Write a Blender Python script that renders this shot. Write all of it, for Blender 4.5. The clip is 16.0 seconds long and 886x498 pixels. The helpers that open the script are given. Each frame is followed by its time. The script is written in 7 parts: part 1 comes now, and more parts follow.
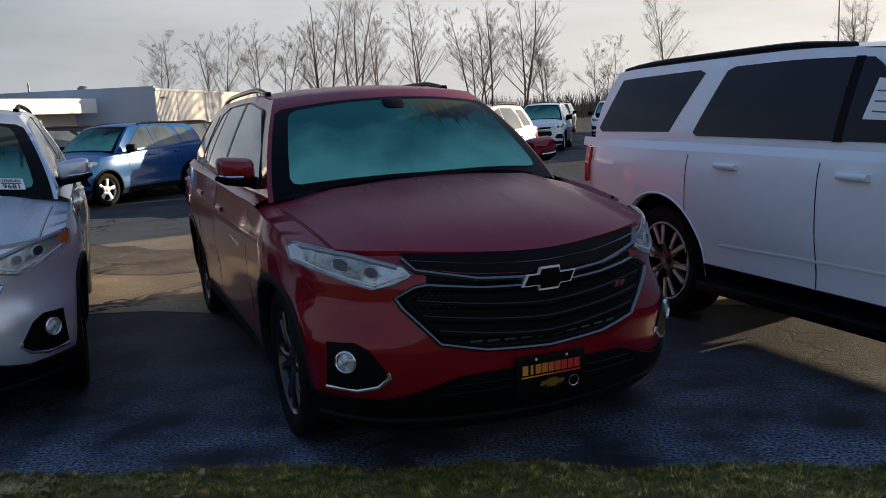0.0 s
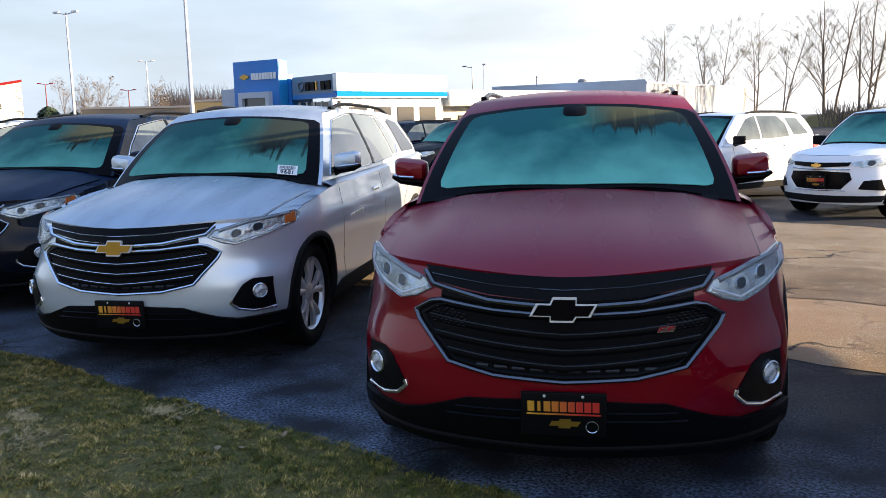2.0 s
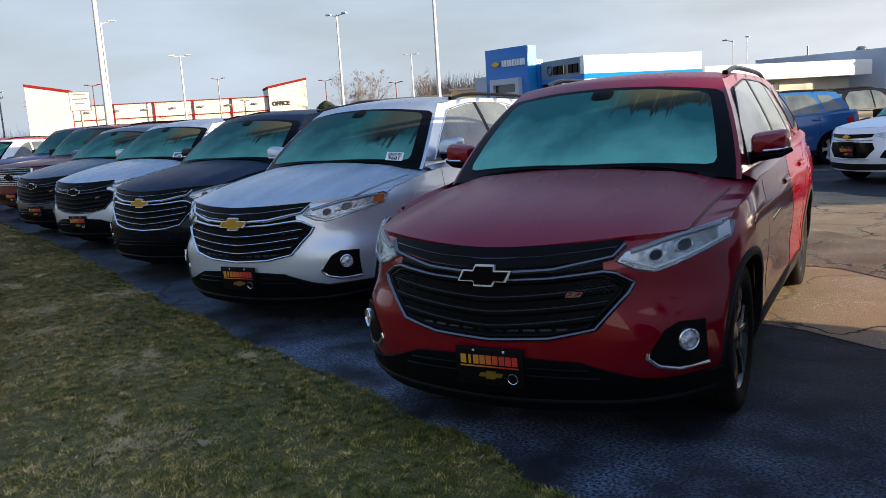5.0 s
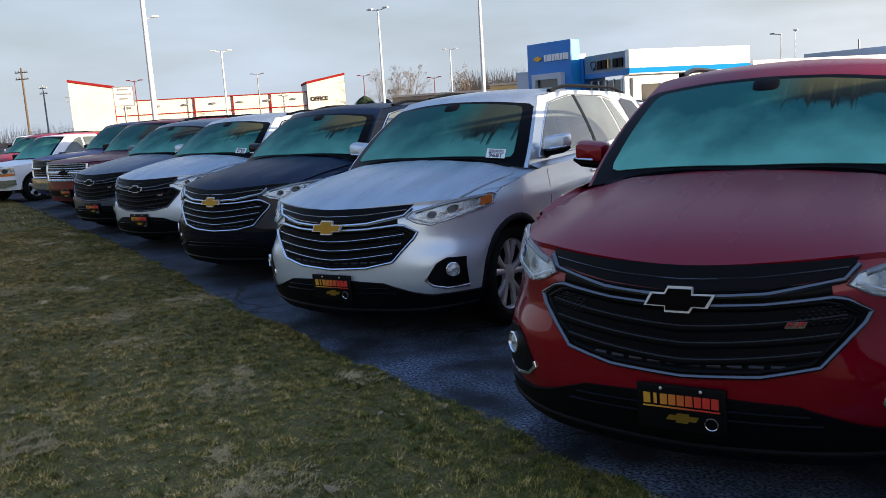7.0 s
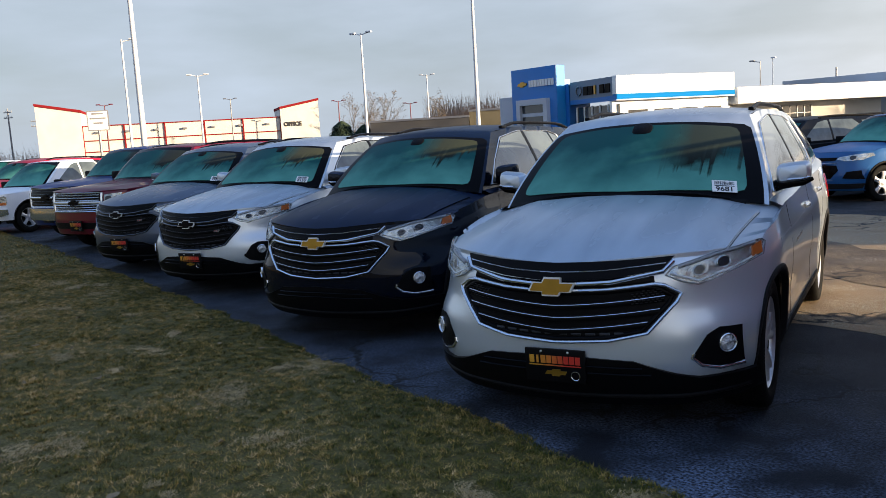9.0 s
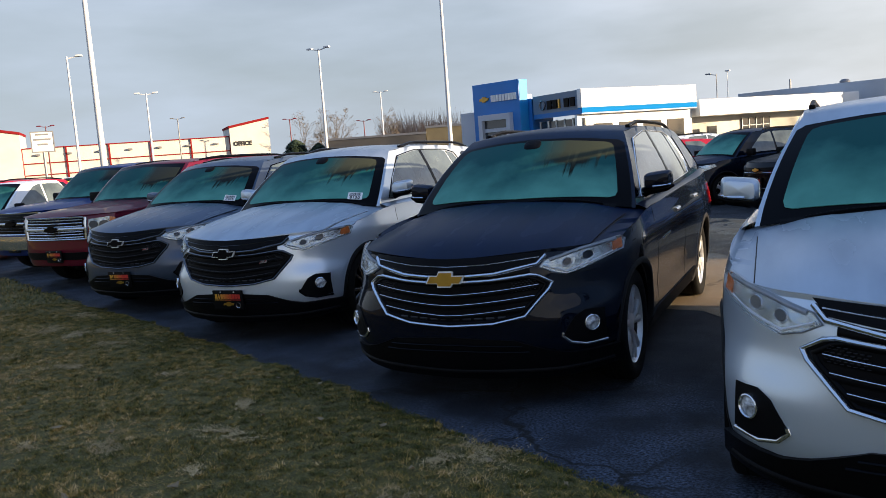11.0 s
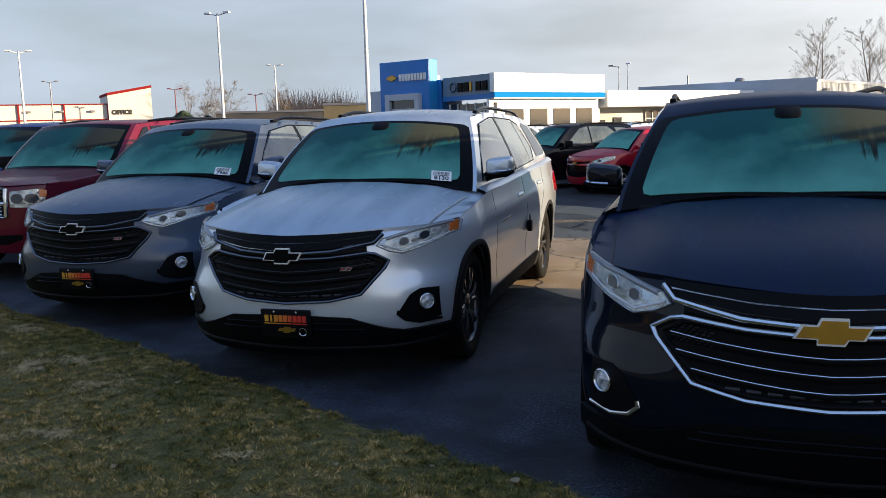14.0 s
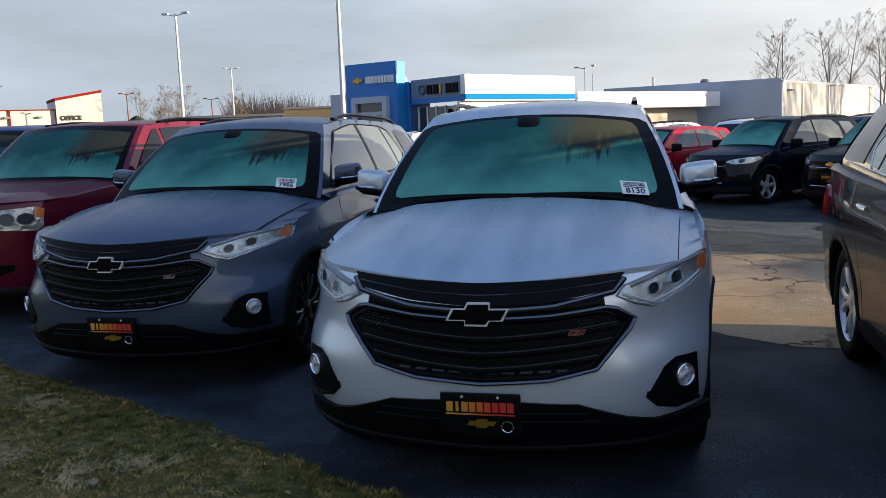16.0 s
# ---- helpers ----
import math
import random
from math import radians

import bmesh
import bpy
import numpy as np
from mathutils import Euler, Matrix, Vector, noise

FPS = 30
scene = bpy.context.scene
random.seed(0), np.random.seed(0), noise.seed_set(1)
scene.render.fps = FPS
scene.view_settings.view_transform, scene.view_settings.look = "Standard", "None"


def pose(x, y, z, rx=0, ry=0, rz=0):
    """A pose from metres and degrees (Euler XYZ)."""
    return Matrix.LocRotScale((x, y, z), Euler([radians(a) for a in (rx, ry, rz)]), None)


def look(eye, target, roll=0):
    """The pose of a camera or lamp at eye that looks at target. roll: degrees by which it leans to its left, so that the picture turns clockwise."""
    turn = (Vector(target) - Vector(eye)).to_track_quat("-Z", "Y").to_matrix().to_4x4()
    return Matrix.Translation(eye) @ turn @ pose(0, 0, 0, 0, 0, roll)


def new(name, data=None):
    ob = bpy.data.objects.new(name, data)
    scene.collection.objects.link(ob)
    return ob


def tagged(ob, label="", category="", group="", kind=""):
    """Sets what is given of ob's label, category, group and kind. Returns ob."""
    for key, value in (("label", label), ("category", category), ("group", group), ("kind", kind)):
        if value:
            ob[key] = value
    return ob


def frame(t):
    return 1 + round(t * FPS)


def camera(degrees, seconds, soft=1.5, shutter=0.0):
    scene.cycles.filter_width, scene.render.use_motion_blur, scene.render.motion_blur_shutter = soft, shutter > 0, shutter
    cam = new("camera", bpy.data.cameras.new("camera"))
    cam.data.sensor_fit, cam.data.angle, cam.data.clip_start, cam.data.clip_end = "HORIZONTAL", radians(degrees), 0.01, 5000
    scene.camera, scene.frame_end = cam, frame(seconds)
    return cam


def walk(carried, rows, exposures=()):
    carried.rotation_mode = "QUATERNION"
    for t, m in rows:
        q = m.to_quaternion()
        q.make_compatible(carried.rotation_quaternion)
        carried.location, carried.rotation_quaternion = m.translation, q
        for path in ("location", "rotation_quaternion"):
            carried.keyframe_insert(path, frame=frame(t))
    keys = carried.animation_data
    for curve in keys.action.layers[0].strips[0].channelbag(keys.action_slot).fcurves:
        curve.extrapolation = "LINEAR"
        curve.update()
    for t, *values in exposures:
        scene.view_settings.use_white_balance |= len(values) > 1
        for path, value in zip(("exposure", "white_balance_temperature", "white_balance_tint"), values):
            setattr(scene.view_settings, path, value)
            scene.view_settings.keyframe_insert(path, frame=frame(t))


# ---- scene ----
cam = camera(55.8, 16.0, soft=0.8)
METRES, EYE, TILT, LEAN, TURN = 14.22, 1.56, -2.3, -0.8, 0.0
ROWS = [
    (0.0, 0.0, 0.0, 0.0, -0.46, -7.1, 3.71),
    (0.5, 0.0335, 0.0199, 0.001, 4.44, -6.94, 0.71),
    (1.0, 0.0686, 0.0332, 0.0013, 14.68, -10.21, 1.49),
    (1.5, 0.0957, 0.032, -0.001, 24.3, -11.62, 2.59),
    (2.0, 0.1254, 0.0395, 0.0006, 32.76, -6.24, 0.82),
    (2.5, 0.1552, 0.0445, 0.0019, 41.55, -5.58, 0.24),
    (3.0, 0.18, 0.0481, -0.0006, 48.82, -6.73, -0.16),
    (3.5, 0.2027, 0.0647, -0.0001, 51.24, -6.91, 0.26),
    (4.0, 0.2251, 0.0701, -0.0007, 50.43, -6.97, 2.27),
    (6.5, 0.2033, 0.0745, -0.0008, 51.22, -6.74, 1.85),
    (7.0, 0.1654, 0.0694, 0.001, 52.91, -7.1, 2.2),
    (7.5, 0.1283, 0.0609, 0.0034, 53.19, -7.32, 1.57),
    (8.0, 0.0893, 0.0585, 0.0042, 50.67, -7.16, 1.57),
    (8.5, 0.0514, 0.0526, 0.0046, 50.81, -6.72, 1.68),
    (9.0, 0.0162, 0.0461, 0.0072, 50.6, -5.45, 2.13),
    (9.5, -0.0237, 0.0458, 0.0084, 50.66, -1.85, 3.85),
    (12.0, -0.2184, 0.055, 0.0077, 44.28, -6.37, 1.24),
    (12.5, -0.2522, 0.0564, 0.0092, 43.91, -6.05, 0.19),
    (13.0, -0.2847, 0.0588, 0.0103, 43.39, -6.17, 1.0),
    (13.5, -0.3192, 0.0694, 0.0107, 42.53, -6.15, 1.94),
    (14.0, -0.3541, 0.0768, 0.0096, 38.95, -5.86, 0.78),
    (14.5, -0.392, 0.0883, 0.0103, 34.49, -4.97, 0.81),
    (15.0, -0.4313, 0.0964, 0.0109, 33.92, -5.04, 1.11),
    (15.5, -0.4686, 0.1032, 0.0122, 34.73, -5.6, 1.47),
    (16.0, -0.5025, 0.1147, 0.013, 35.75, -5.66, 1.37),
]
EXPOSURES = [(0.0, 0.82), (0.5, 0.84), (1.0, 0.94), (1.25, 1.55), (1.5, 2.0), (2.0, 1.92), (2.5, 1.38), (3.0, 1.42), (4.0, 1.52), (6.5, 1.5), (8.6, 1.52), (9.3, 1.28), (12.0, 1.44), (12.5, 1.54), (13.0, 1.38), (14.0, 1.38), (15.0, 1.29), (16.0, 1.34)]
walk(cam, [(t, pose(0, 0, EYE, TILT, LEAN, TURN) @ pose(METRES * x, METRES * y, METRES * z, 90 + pitch, roll, yaw)) for t, x, y, z, yaw, pitch, roll in ROWS], EXPOSURES)

# ---- light ----
SUN_AZ, SUN_EL = 60.0, 8.2
SUN_DIR = Vector((math.sin(radians(SUN_AZ)) * math.cos(radians(SUN_EL)), math.cos(radians(SUN_AZ)) * math.cos(radians(SUN_EL)), math.sin(radians(SUN_EL))))
world = bpy.data.worlds.new("sky_world")
scene.world = world
world.use_nodes = True
wn, wl = world.node_tree.nodes, world.node_tree.links
wn.clear()
w_out, w_bg = wn.new("ShaderNodeOutputWorld"), wn.new("ShaderNodeBackground")
w_sky = wn.new("ShaderNodeTexSky")
w_sky.sky_type, w_sky.sun_disc = "NISHITA", False
w_sky.sun_elevation, w_sky.sun_rotation = radians(SUN_EL), radians(SUN_AZ)
w_sky.air_density, w_sky.dust_density = 1.0, 1.6
w_tc, w_map = wn.new("ShaderNodeTexCoord"), wn.new("ShaderNodeMapping")
w_map.inputs["Scale"].default_value = (2.2, 2.2, 9.0)
w_noise = wn.new("ShaderNodeTexNoise")
w_noise.inputs["Scale"].default_value, w_noise.inputs["Detail"].default_value = 1.6, 7.0
w_ramp = wn.new("ShaderNodeValToRGB")
w_ramp.color_ramp.elements[0].position, w_ramp.color_ramp.elements[1].position = 0.30, 0.72
w_ramp.color_ramp.elements[0].color, w_ramp.color_ramp.elements[1].color = (0.72, 0.72, 0.72, 1), (1.0, 1.0, 1.0, 1)
# thin cloud: grey overhead, brighter towards the low sun
w_dot = wn.new("ShaderNodeVectorMath")
w_dot.operation = "DOT_PRODUCT"
w_dot.inputs[1].default_value = SUN_DIR
w_pow = wn.new("ShaderNodeMapRange")
w_pow.inputs["From Min"].default_value, w_pow.inputs["From Max"].default_value = -0.2, 1.0
w_cloud = wn.new("ShaderNodeMixRGB")
w_cloud.inputs[1].default_value, w_cloud.inputs[2].default_value = (4.25, 4.95, 5.9, 1), (11.6, 11.0, 10.4, 1)
w_mix = wn.new("ShaderNodeMixRGB")
wl.new(w_tc.outputs["Generated"], w_map.inputs["Vector"])
wl.new(w_map.outputs["Vector"], w_noise.inputs["Vector"])
wl.new(w_noise.outputs["Fac"], w_ramp.inputs["Fac"])
wl.new(w_tc.outputs["Generated"], w_dot.inputs[0])
wl.new(w_dot.outputs["Value"], w_pow.inputs["Value"])
wl.new(w_pow.outputs["Result"], w_cloud.inputs["Fac"])
w_soft = wn.new("ShaderNodeMapRange")
w_soft.inputs["From Min"].default_value, w_soft.inputs["From Max"].default_value = 0.32, 0.68
w_soft.inputs["To Min"].default_value, w_soft.inputs["To Max"].default_value = 0.91, 1.06
w_shade = wn.new("ShaderNodeVectorMath")
w_shade.operation = "SCALE"
wl.new(w_noise.outputs["Fac"], w_soft.inputs["Value"])
wl.new(w_cloud.outputs["Color"], w_shade.inputs[0])
wl.new(w_soft.outputs["Result"], w_shade.inputs["Scale"])
wl.new(w_ramp.outputs["Color"], w_mix.inputs["Fac"])
wl.new(w_sky.outputs["Color"], w_mix.inputs[1])
wl.new(w_shade.outputs["Vector"], w_mix.inputs[2])
# clear blue overhead
w_sep, w_high, w_top = wn.new("ShaderNodeSeparateXYZ"), wn.new("ShaderNodeMapRange"), wn.new("ShaderNodeMixRGB")
w_high.inputs["From Min"].default_value, w_high.inputs["From Max"].default_value = 0.17, 0.62
w_high.inputs["To Max"].default_value = 0.92
w_top.inputs[2].default_value = (1.85, 3.25, 6.3, 1)
wl.new(w_tc.outputs["Generated"], w_sep.inputs["Vector"])
wl.new(w_sep.outputs["Z"], w_high.inputs["Value"])
wl.new(w_high.outputs["Result"], w_top.inputs["Fac"])
wl.new(w_mix.outputs["Color"], w_top.inputs[1])
wl.new(w_top.outputs["Color"], w_bg.inputs["Color"])
wl.new(w_bg.outputs["Background"], w_out.inputs["Surface"])
w_bg.inputs["Strength"].default_value = 0.05
sun = new("sun", bpy.data.lights.new("sun", "SUN"))
sun.data.energy, sun.data.angle, sun.data.color = 5.0, radians(0.6), (1.0, 0.78, 0.52)
sun.matrix_world = look((0, 0, 50), Vector((0, 0, 50)) - SUN_DIR)


# ---- materials ----
def material(name, color, rough=0.5, metal=0.0, coat=0.0, spec=0.5, transmission=0.0, ior=1.45,
             grain=0.0, grain_scale=40.0, patch=0.0, patch_scale=2.0, bump=0.0, bump_scale=60.0, tint=None, vary=0.0, world_space=False):
    """A node material: base colour varied by grain and by larger patches, with fine relief."""
    m = bpy.data.materials.new(name)
    m.use_nodes = True
    nt, b = m.node_tree, m.node_tree.nodes["Principled BSDF"]
    b.inputs["Base Color"].default_value = (*color, 1)
    b.inputs["Roughness"].default_value, b.inputs["Metallic"].default_value = rough, metal
    b.inputs["Coat Weight"].default_value, b.inputs["Coat Roughness"].default_value = coat, 0.03
    b.inputs["Specular IOR Level"].default_value, b.inputs["IOR"].default_value = spec, ior
    b.inputs["Transmission Weight"].default_value = transmission
    tc = nt.nodes.new("ShaderNodeTexCoord")
    src = tc.outputs["Object"]
    if world_space:
        src = nt.nodes.new("ShaderNodeNewGeometry").outputs["Position"]

    def noise_node(scale, detail=5.0):
        n = nt.nodes.new("ShaderNodeTexNoise")
        n.inputs["Scale"].default_value, n.inputs["Detail"].default_value = scale, detail
        nt.links.new(src, n.inputs["Vector"])
        return n.outputs["Fac"]

    col = None
    dark = tuple(c * 0.45 for c in color) if tint is None else tint

    def mixin(fac, amount, other):
        nonlocal col
        ramp = nt.nodes.new("ShaderNodeMapRange")
        ramp.inputs["From Min"].default_value, ramp.inputs["From Max"].default_value = 0.35, 0.68
        ramp.inputs["To Max"].default_value = amount
        nt.links.new(fac, ramp.inputs["Value"])
        mx = nt.nodes.new("ShaderNodeMixRGB")
        nt.links.new(ramp.outputs["Result"], mx.inputs["Fac"])
        mx.inputs[1].default_value, mx.inputs[2].default_value = (*color, 1), (*other, 1)
        if col is not None:
            nt.links.new(col, mx.inputs[1])
        col = mx.outputs["Color"]

    if patch:
        mixin(noise_node(patch_scale), patch, dark)
    if grain:
        mixin(noise_node(grain_scale, 3.0), grain, tuple(min(1.0, c * 1.7) for c in color))
    if vary:
        oi = nt.nodes.new("ShaderNodeObjectInfo")
        hsv = nt.nodes.new("ShaderNodeHueSaturation")
        mr = nt.nodes.new("ShaderNodeMapRange")
        mr.inputs["To Min"].default_value, mr.inputs["To Max"].default_value = 1 - vary, 1 + vary
        nt.links.new(oi.outputs["Random"], mr.inputs["Value"])
        nt.links.new(mr.outputs["Result"], hsv.inputs["Value"])
        if col is not None:
            nt.links.new(col, hsv.inputs["Color"])
        else:
            hsv.inputs["Color"].default_value = (*color, 1)
        col = hsv.outputs["Color"]
    if col is not None:
        nt.links.new(col, b.inputs["Base Color"])
    if bump:
        bp = nt.nodes.new("ShaderNodeBump")
        bp.inputs["Strength"].default_value, bp.inputs["Distance"].default_value = bump, 0.02
        nt.links.new(noise_node(bump_scale, 6.0), bp.inputs["Height"])
        nt.links.new(bp.outputs["Normal"], b.inputs["Normal"])
    return m


def paint(name, color, metal=0.5, rough=0.28, frost=0.14, spec=0.3, dewy=0.08, up_tone=None, gloss=1.0):
    """Car paint: metallic base under a clear coat, with a thin dusting of frost and road grime; upward faces hold the
    sky's tone in their colour.
    """
    m = material(name, color, rough=rough, metal=metal, coat=1.0, spec=spec, grain=0.10, grain_scale=900.0)
    nt, b = m.node_tree, m.node_tree.nodes["Principled BSDF"]
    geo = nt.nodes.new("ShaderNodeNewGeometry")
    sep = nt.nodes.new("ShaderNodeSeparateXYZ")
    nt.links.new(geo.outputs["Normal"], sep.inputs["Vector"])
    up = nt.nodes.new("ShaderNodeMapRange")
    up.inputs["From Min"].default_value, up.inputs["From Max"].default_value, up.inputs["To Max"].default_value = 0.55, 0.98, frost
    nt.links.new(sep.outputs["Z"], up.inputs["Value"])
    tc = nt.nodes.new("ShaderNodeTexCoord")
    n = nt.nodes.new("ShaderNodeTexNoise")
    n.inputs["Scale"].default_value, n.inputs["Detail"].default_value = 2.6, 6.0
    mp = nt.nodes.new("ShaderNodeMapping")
    mp.inputs["Scale"].default_value = (1.7, 0.40, 0.8) if up_tone else (1, 1, 1)
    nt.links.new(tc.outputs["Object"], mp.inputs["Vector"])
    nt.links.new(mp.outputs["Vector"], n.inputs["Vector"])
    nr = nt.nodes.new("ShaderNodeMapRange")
    nr.inputs["From Min"].default_value, nr.inputs["From Max"].default_value = (-0.25, 0.60) if up_tone else (0.3, 0.75)
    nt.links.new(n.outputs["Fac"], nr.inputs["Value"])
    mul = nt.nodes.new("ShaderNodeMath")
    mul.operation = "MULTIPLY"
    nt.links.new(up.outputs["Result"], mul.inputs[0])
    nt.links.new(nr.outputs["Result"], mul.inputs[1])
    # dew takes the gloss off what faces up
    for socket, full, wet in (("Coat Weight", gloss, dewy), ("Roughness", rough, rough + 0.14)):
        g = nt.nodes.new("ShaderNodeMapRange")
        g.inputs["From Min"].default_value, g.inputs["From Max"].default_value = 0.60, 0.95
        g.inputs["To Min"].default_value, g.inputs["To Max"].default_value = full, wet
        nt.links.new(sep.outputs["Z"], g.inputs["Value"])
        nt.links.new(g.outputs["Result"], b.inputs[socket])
    rgh = nt.nodes.new("ShaderNodeMapRange")
    rgh.inputs["To Min"].default_value, rgh.inputs["To Max"].default_value = 0.03, 0.30
    nt.links.new(mul.outputs["Value"], rgh.inputs["Value"])
    nt.links.new(rgh.outputs["Result"], b.inputs["Coat Roughness"])
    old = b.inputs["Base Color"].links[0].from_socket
    # upward faces recoloured: the sky's tone on bonnets and roofs put into paint
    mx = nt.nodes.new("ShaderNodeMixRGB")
    mx.inputs[2].default_value = (*up_tone, 1) if up_tone else (*[1.0 * c + k for c, k in zip(color, (0.005, 0.011, 0.030))], 1)
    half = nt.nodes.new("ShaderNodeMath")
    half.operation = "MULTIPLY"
    half.inputs[1].default_value = 0.9 if up_tone else 0.55
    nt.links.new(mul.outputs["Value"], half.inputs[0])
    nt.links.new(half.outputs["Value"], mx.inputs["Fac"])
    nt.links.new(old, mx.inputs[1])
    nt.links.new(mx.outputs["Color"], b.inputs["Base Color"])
    return m


def frosted_glass(name, seed, limit_z, across, inside, backlit=1.0):
    """A windscreen under frost, cleared in one corner where it has run down in drips (object x across, z up); light
    through the frost is put into its brightness.
    """
    m = bpy.data.materials.new(name)
    m.use_nodes = True
    nt, b = m.node_tree, m.node_tree.nodes["Principled BSDF"]
    N, L = nt.nodes.new, nt.links.new
    tc, sep = N("ShaderNodeTexCoord"), N("ShaderNodeSeparateXYZ")
    L(tc.outputs["Object"], sep.inputs["Vector"])

    def math_node(op, a, c=None):
        n = N("ShaderNodeMath")
        n.operation = op
        for i, v in enumerate((a, c)):
            if v is None:
                continue
            if isinstance(v, (int, float)):
                n.inputs[i].default_value = v
            else:
                L(v, n.inputs[i])
        return n.outputs[0]

    mp = N("ShaderNodeMapping")
    mp.inputs["Location"].default_value = (seed * 3.1, 0, 0)
    mp.inputs["Scale"].default_value = (24.0, 0.0, 0.0)
    L(tc.outputs["Object"], mp.inputs["Vector"])
    drip = N("ShaderNodeTexNoise")
    drip.inputs["Scale"].default_value, drip.inputs["Detail"].default_value = 1.0, 2.0
    L(mp.outputs["Vector"], drip.inputs["Vector"])
    soft = N("ShaderNodeTexNoise")
    soft.inputs["Scale"].default_value, soft.inputs["Detail"].default_value = 3.2, 5.0
    L(tc.outputs["Object"], soft.inputs["Vector"])
    # lower limit of the cleared patch, lowered where a drip has run
    d = math_node("MULTIPLY", math_node("MAXIMUM", math_node("SUBTRACT", drip.outputs["Fac"], 0.5), 0.0), -0.32)
    limit = math_node("ADD", math_node("ADD", d, limit_z), math_node("MULTIPLY", math_node("SUBTRACT", soft.outputs["Fac"], 0.5), 0.30))
    above = N("ShaderNodeMapRange")
    L(math_node("SUBTRACT", sep.outputs["Z"], limit), above.inputs["Value"])
    above.inputs["From Min"].default_value, above.inputs["From Max"].default_value = -0.010, 0.035
    side = N("ShaderNodeMapRange")
    L(math_node("ADD", sep.outputs["X"], math_node("MULTIPLY", soft.outputs["Fac"], 0.25)), side.inputs["Value"])
    side.inputs["From Min"].default_value, side.inputs["From Max"].default_value = across, across + 0.22
    clear = math_node("MULTIPLY", above.outputs["Result"], side.outputs["Result"])
    # frost colour darker at the top, scaled up for light shining through it
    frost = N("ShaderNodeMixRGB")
    frost.inputs[1].default_value, frost.inputs[2].default_value = (0.010 * backlit, 0.068 * backlit, 0.069 * backlit, 1), (0.090 * backlit, 0.285 * backlit, 0.235 * backlit, 1)
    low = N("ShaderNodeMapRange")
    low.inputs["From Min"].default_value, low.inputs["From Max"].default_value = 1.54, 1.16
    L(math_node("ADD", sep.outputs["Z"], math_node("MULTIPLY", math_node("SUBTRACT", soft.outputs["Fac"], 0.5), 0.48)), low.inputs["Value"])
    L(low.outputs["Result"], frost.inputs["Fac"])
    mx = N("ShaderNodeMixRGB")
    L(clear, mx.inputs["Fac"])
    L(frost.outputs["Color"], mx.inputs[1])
    # dark wet rim of the cleared patch; the sunlit cabin beyond is painted on the glass
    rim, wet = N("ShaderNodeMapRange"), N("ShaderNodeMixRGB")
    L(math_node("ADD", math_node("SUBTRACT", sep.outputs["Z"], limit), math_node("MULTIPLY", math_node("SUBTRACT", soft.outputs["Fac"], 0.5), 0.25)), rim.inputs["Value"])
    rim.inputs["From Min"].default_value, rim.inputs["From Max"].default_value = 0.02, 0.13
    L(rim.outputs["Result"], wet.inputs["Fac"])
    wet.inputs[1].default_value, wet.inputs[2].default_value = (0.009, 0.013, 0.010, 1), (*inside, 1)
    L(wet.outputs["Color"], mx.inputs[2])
    L(mx.outputs["Color"], b.inputs["Base Color"])
    b.inputs["Specular IOR Level"].default_value = 0.05
    rg = N("ShaderNodeMapRange")
    rg.inputs["To Min"].default_value, rg.inputs["To Max"].default_value = 0.50, 0.06
    L(clear, rg.inputs["Value"])
    L(rg.outputs["Result"], b.inputs["Roughness"])
    return m


RED = paint("red_tintcoat", (0.190, 0.0014, 0.009), metal=0.25, rough=0.28, frost=1.0, spec=0.05, dewy=0.42, up_tone=(0.185, 0.0018, 0.018), gloss=0.85)
SILVER = paint("silver_ice", (0.61, 0.675, 0.745), metal=0.58, rough=0.30, frost=1.0, dewy=0.60, up_tone=(0.220, 0.268, 0.322))
NAVY = paint("dark_navy", (0.0018, 0.0038, 0.010), metal=0.0, rough=0.22, frost=1.0, spec=0.03, dewy=0.10, up_tone=(0.005, 0.014, 0.045), gloss=0.5)
GREY = paint("steel_grey", (0.050, 0.070, 0.110), metal=0.5, spec=0.2, frost=1.0, dewy=0.45, up_tone=(0.034, 0.055, 0.10), gloss=0.8)
MAROON = paint("maroon", (0.110, 0.005, 0.018), metal=0.1, spec=0.04, dewy=0.25)
BLUE = paint("deep_blue", (0.006, 0.020, 0.13), metal=0.0, spec=0.05, dewy=0.22)
LIGHTBLUE = paint("storm_blue", (0.016, 0.095, 0.27), metal=0.15, gloss=0.5)
WHITE = paint("summit_white", (0.78, 0.80, 0.83), metal=0.0, rough=0.3)
BLACK = paint("black_paint", (0.004, 0.0045, 0.006), metal=0.0, spec=0.05, gloss=0.6)
YELLOW = paint("yellow_paint", (0.75, 0.60, 0.03), metal=0.0)
BRIGHTRED = paint("bright_red", (0.34, 0.005, 0.018), metal=0.2)
CHROME = material("chrome", (0.70, 0.715, 0.74), rough=0.12, metal=0.92)
DARKCHROME = material("dark_chrome", (0.15, 0.15, 0.16), rough=0.2, metal=0.95)
BADGERIM = material("badge_rim", (0.72, 0.75, 0.80), rough=0.3, metal=0.5)
GOLD = material("gold_enamel", (0.50, 0.29, 0.045), rough=0.3, metal=0.8, coat=0.5, patch=0.25, patch_scale=14)
GLOSSBLACK = material("gloss_black", (0.002, 0.002, 0.003), rough=0.22, spec=0.09)
PLASTIC = material("black_plastic", (0.0030, 0.0030, 0.0038), rough=0.45, spec=0.10, grain=0.3, grain_scale=300, bump=0.12, bump_scale=420)
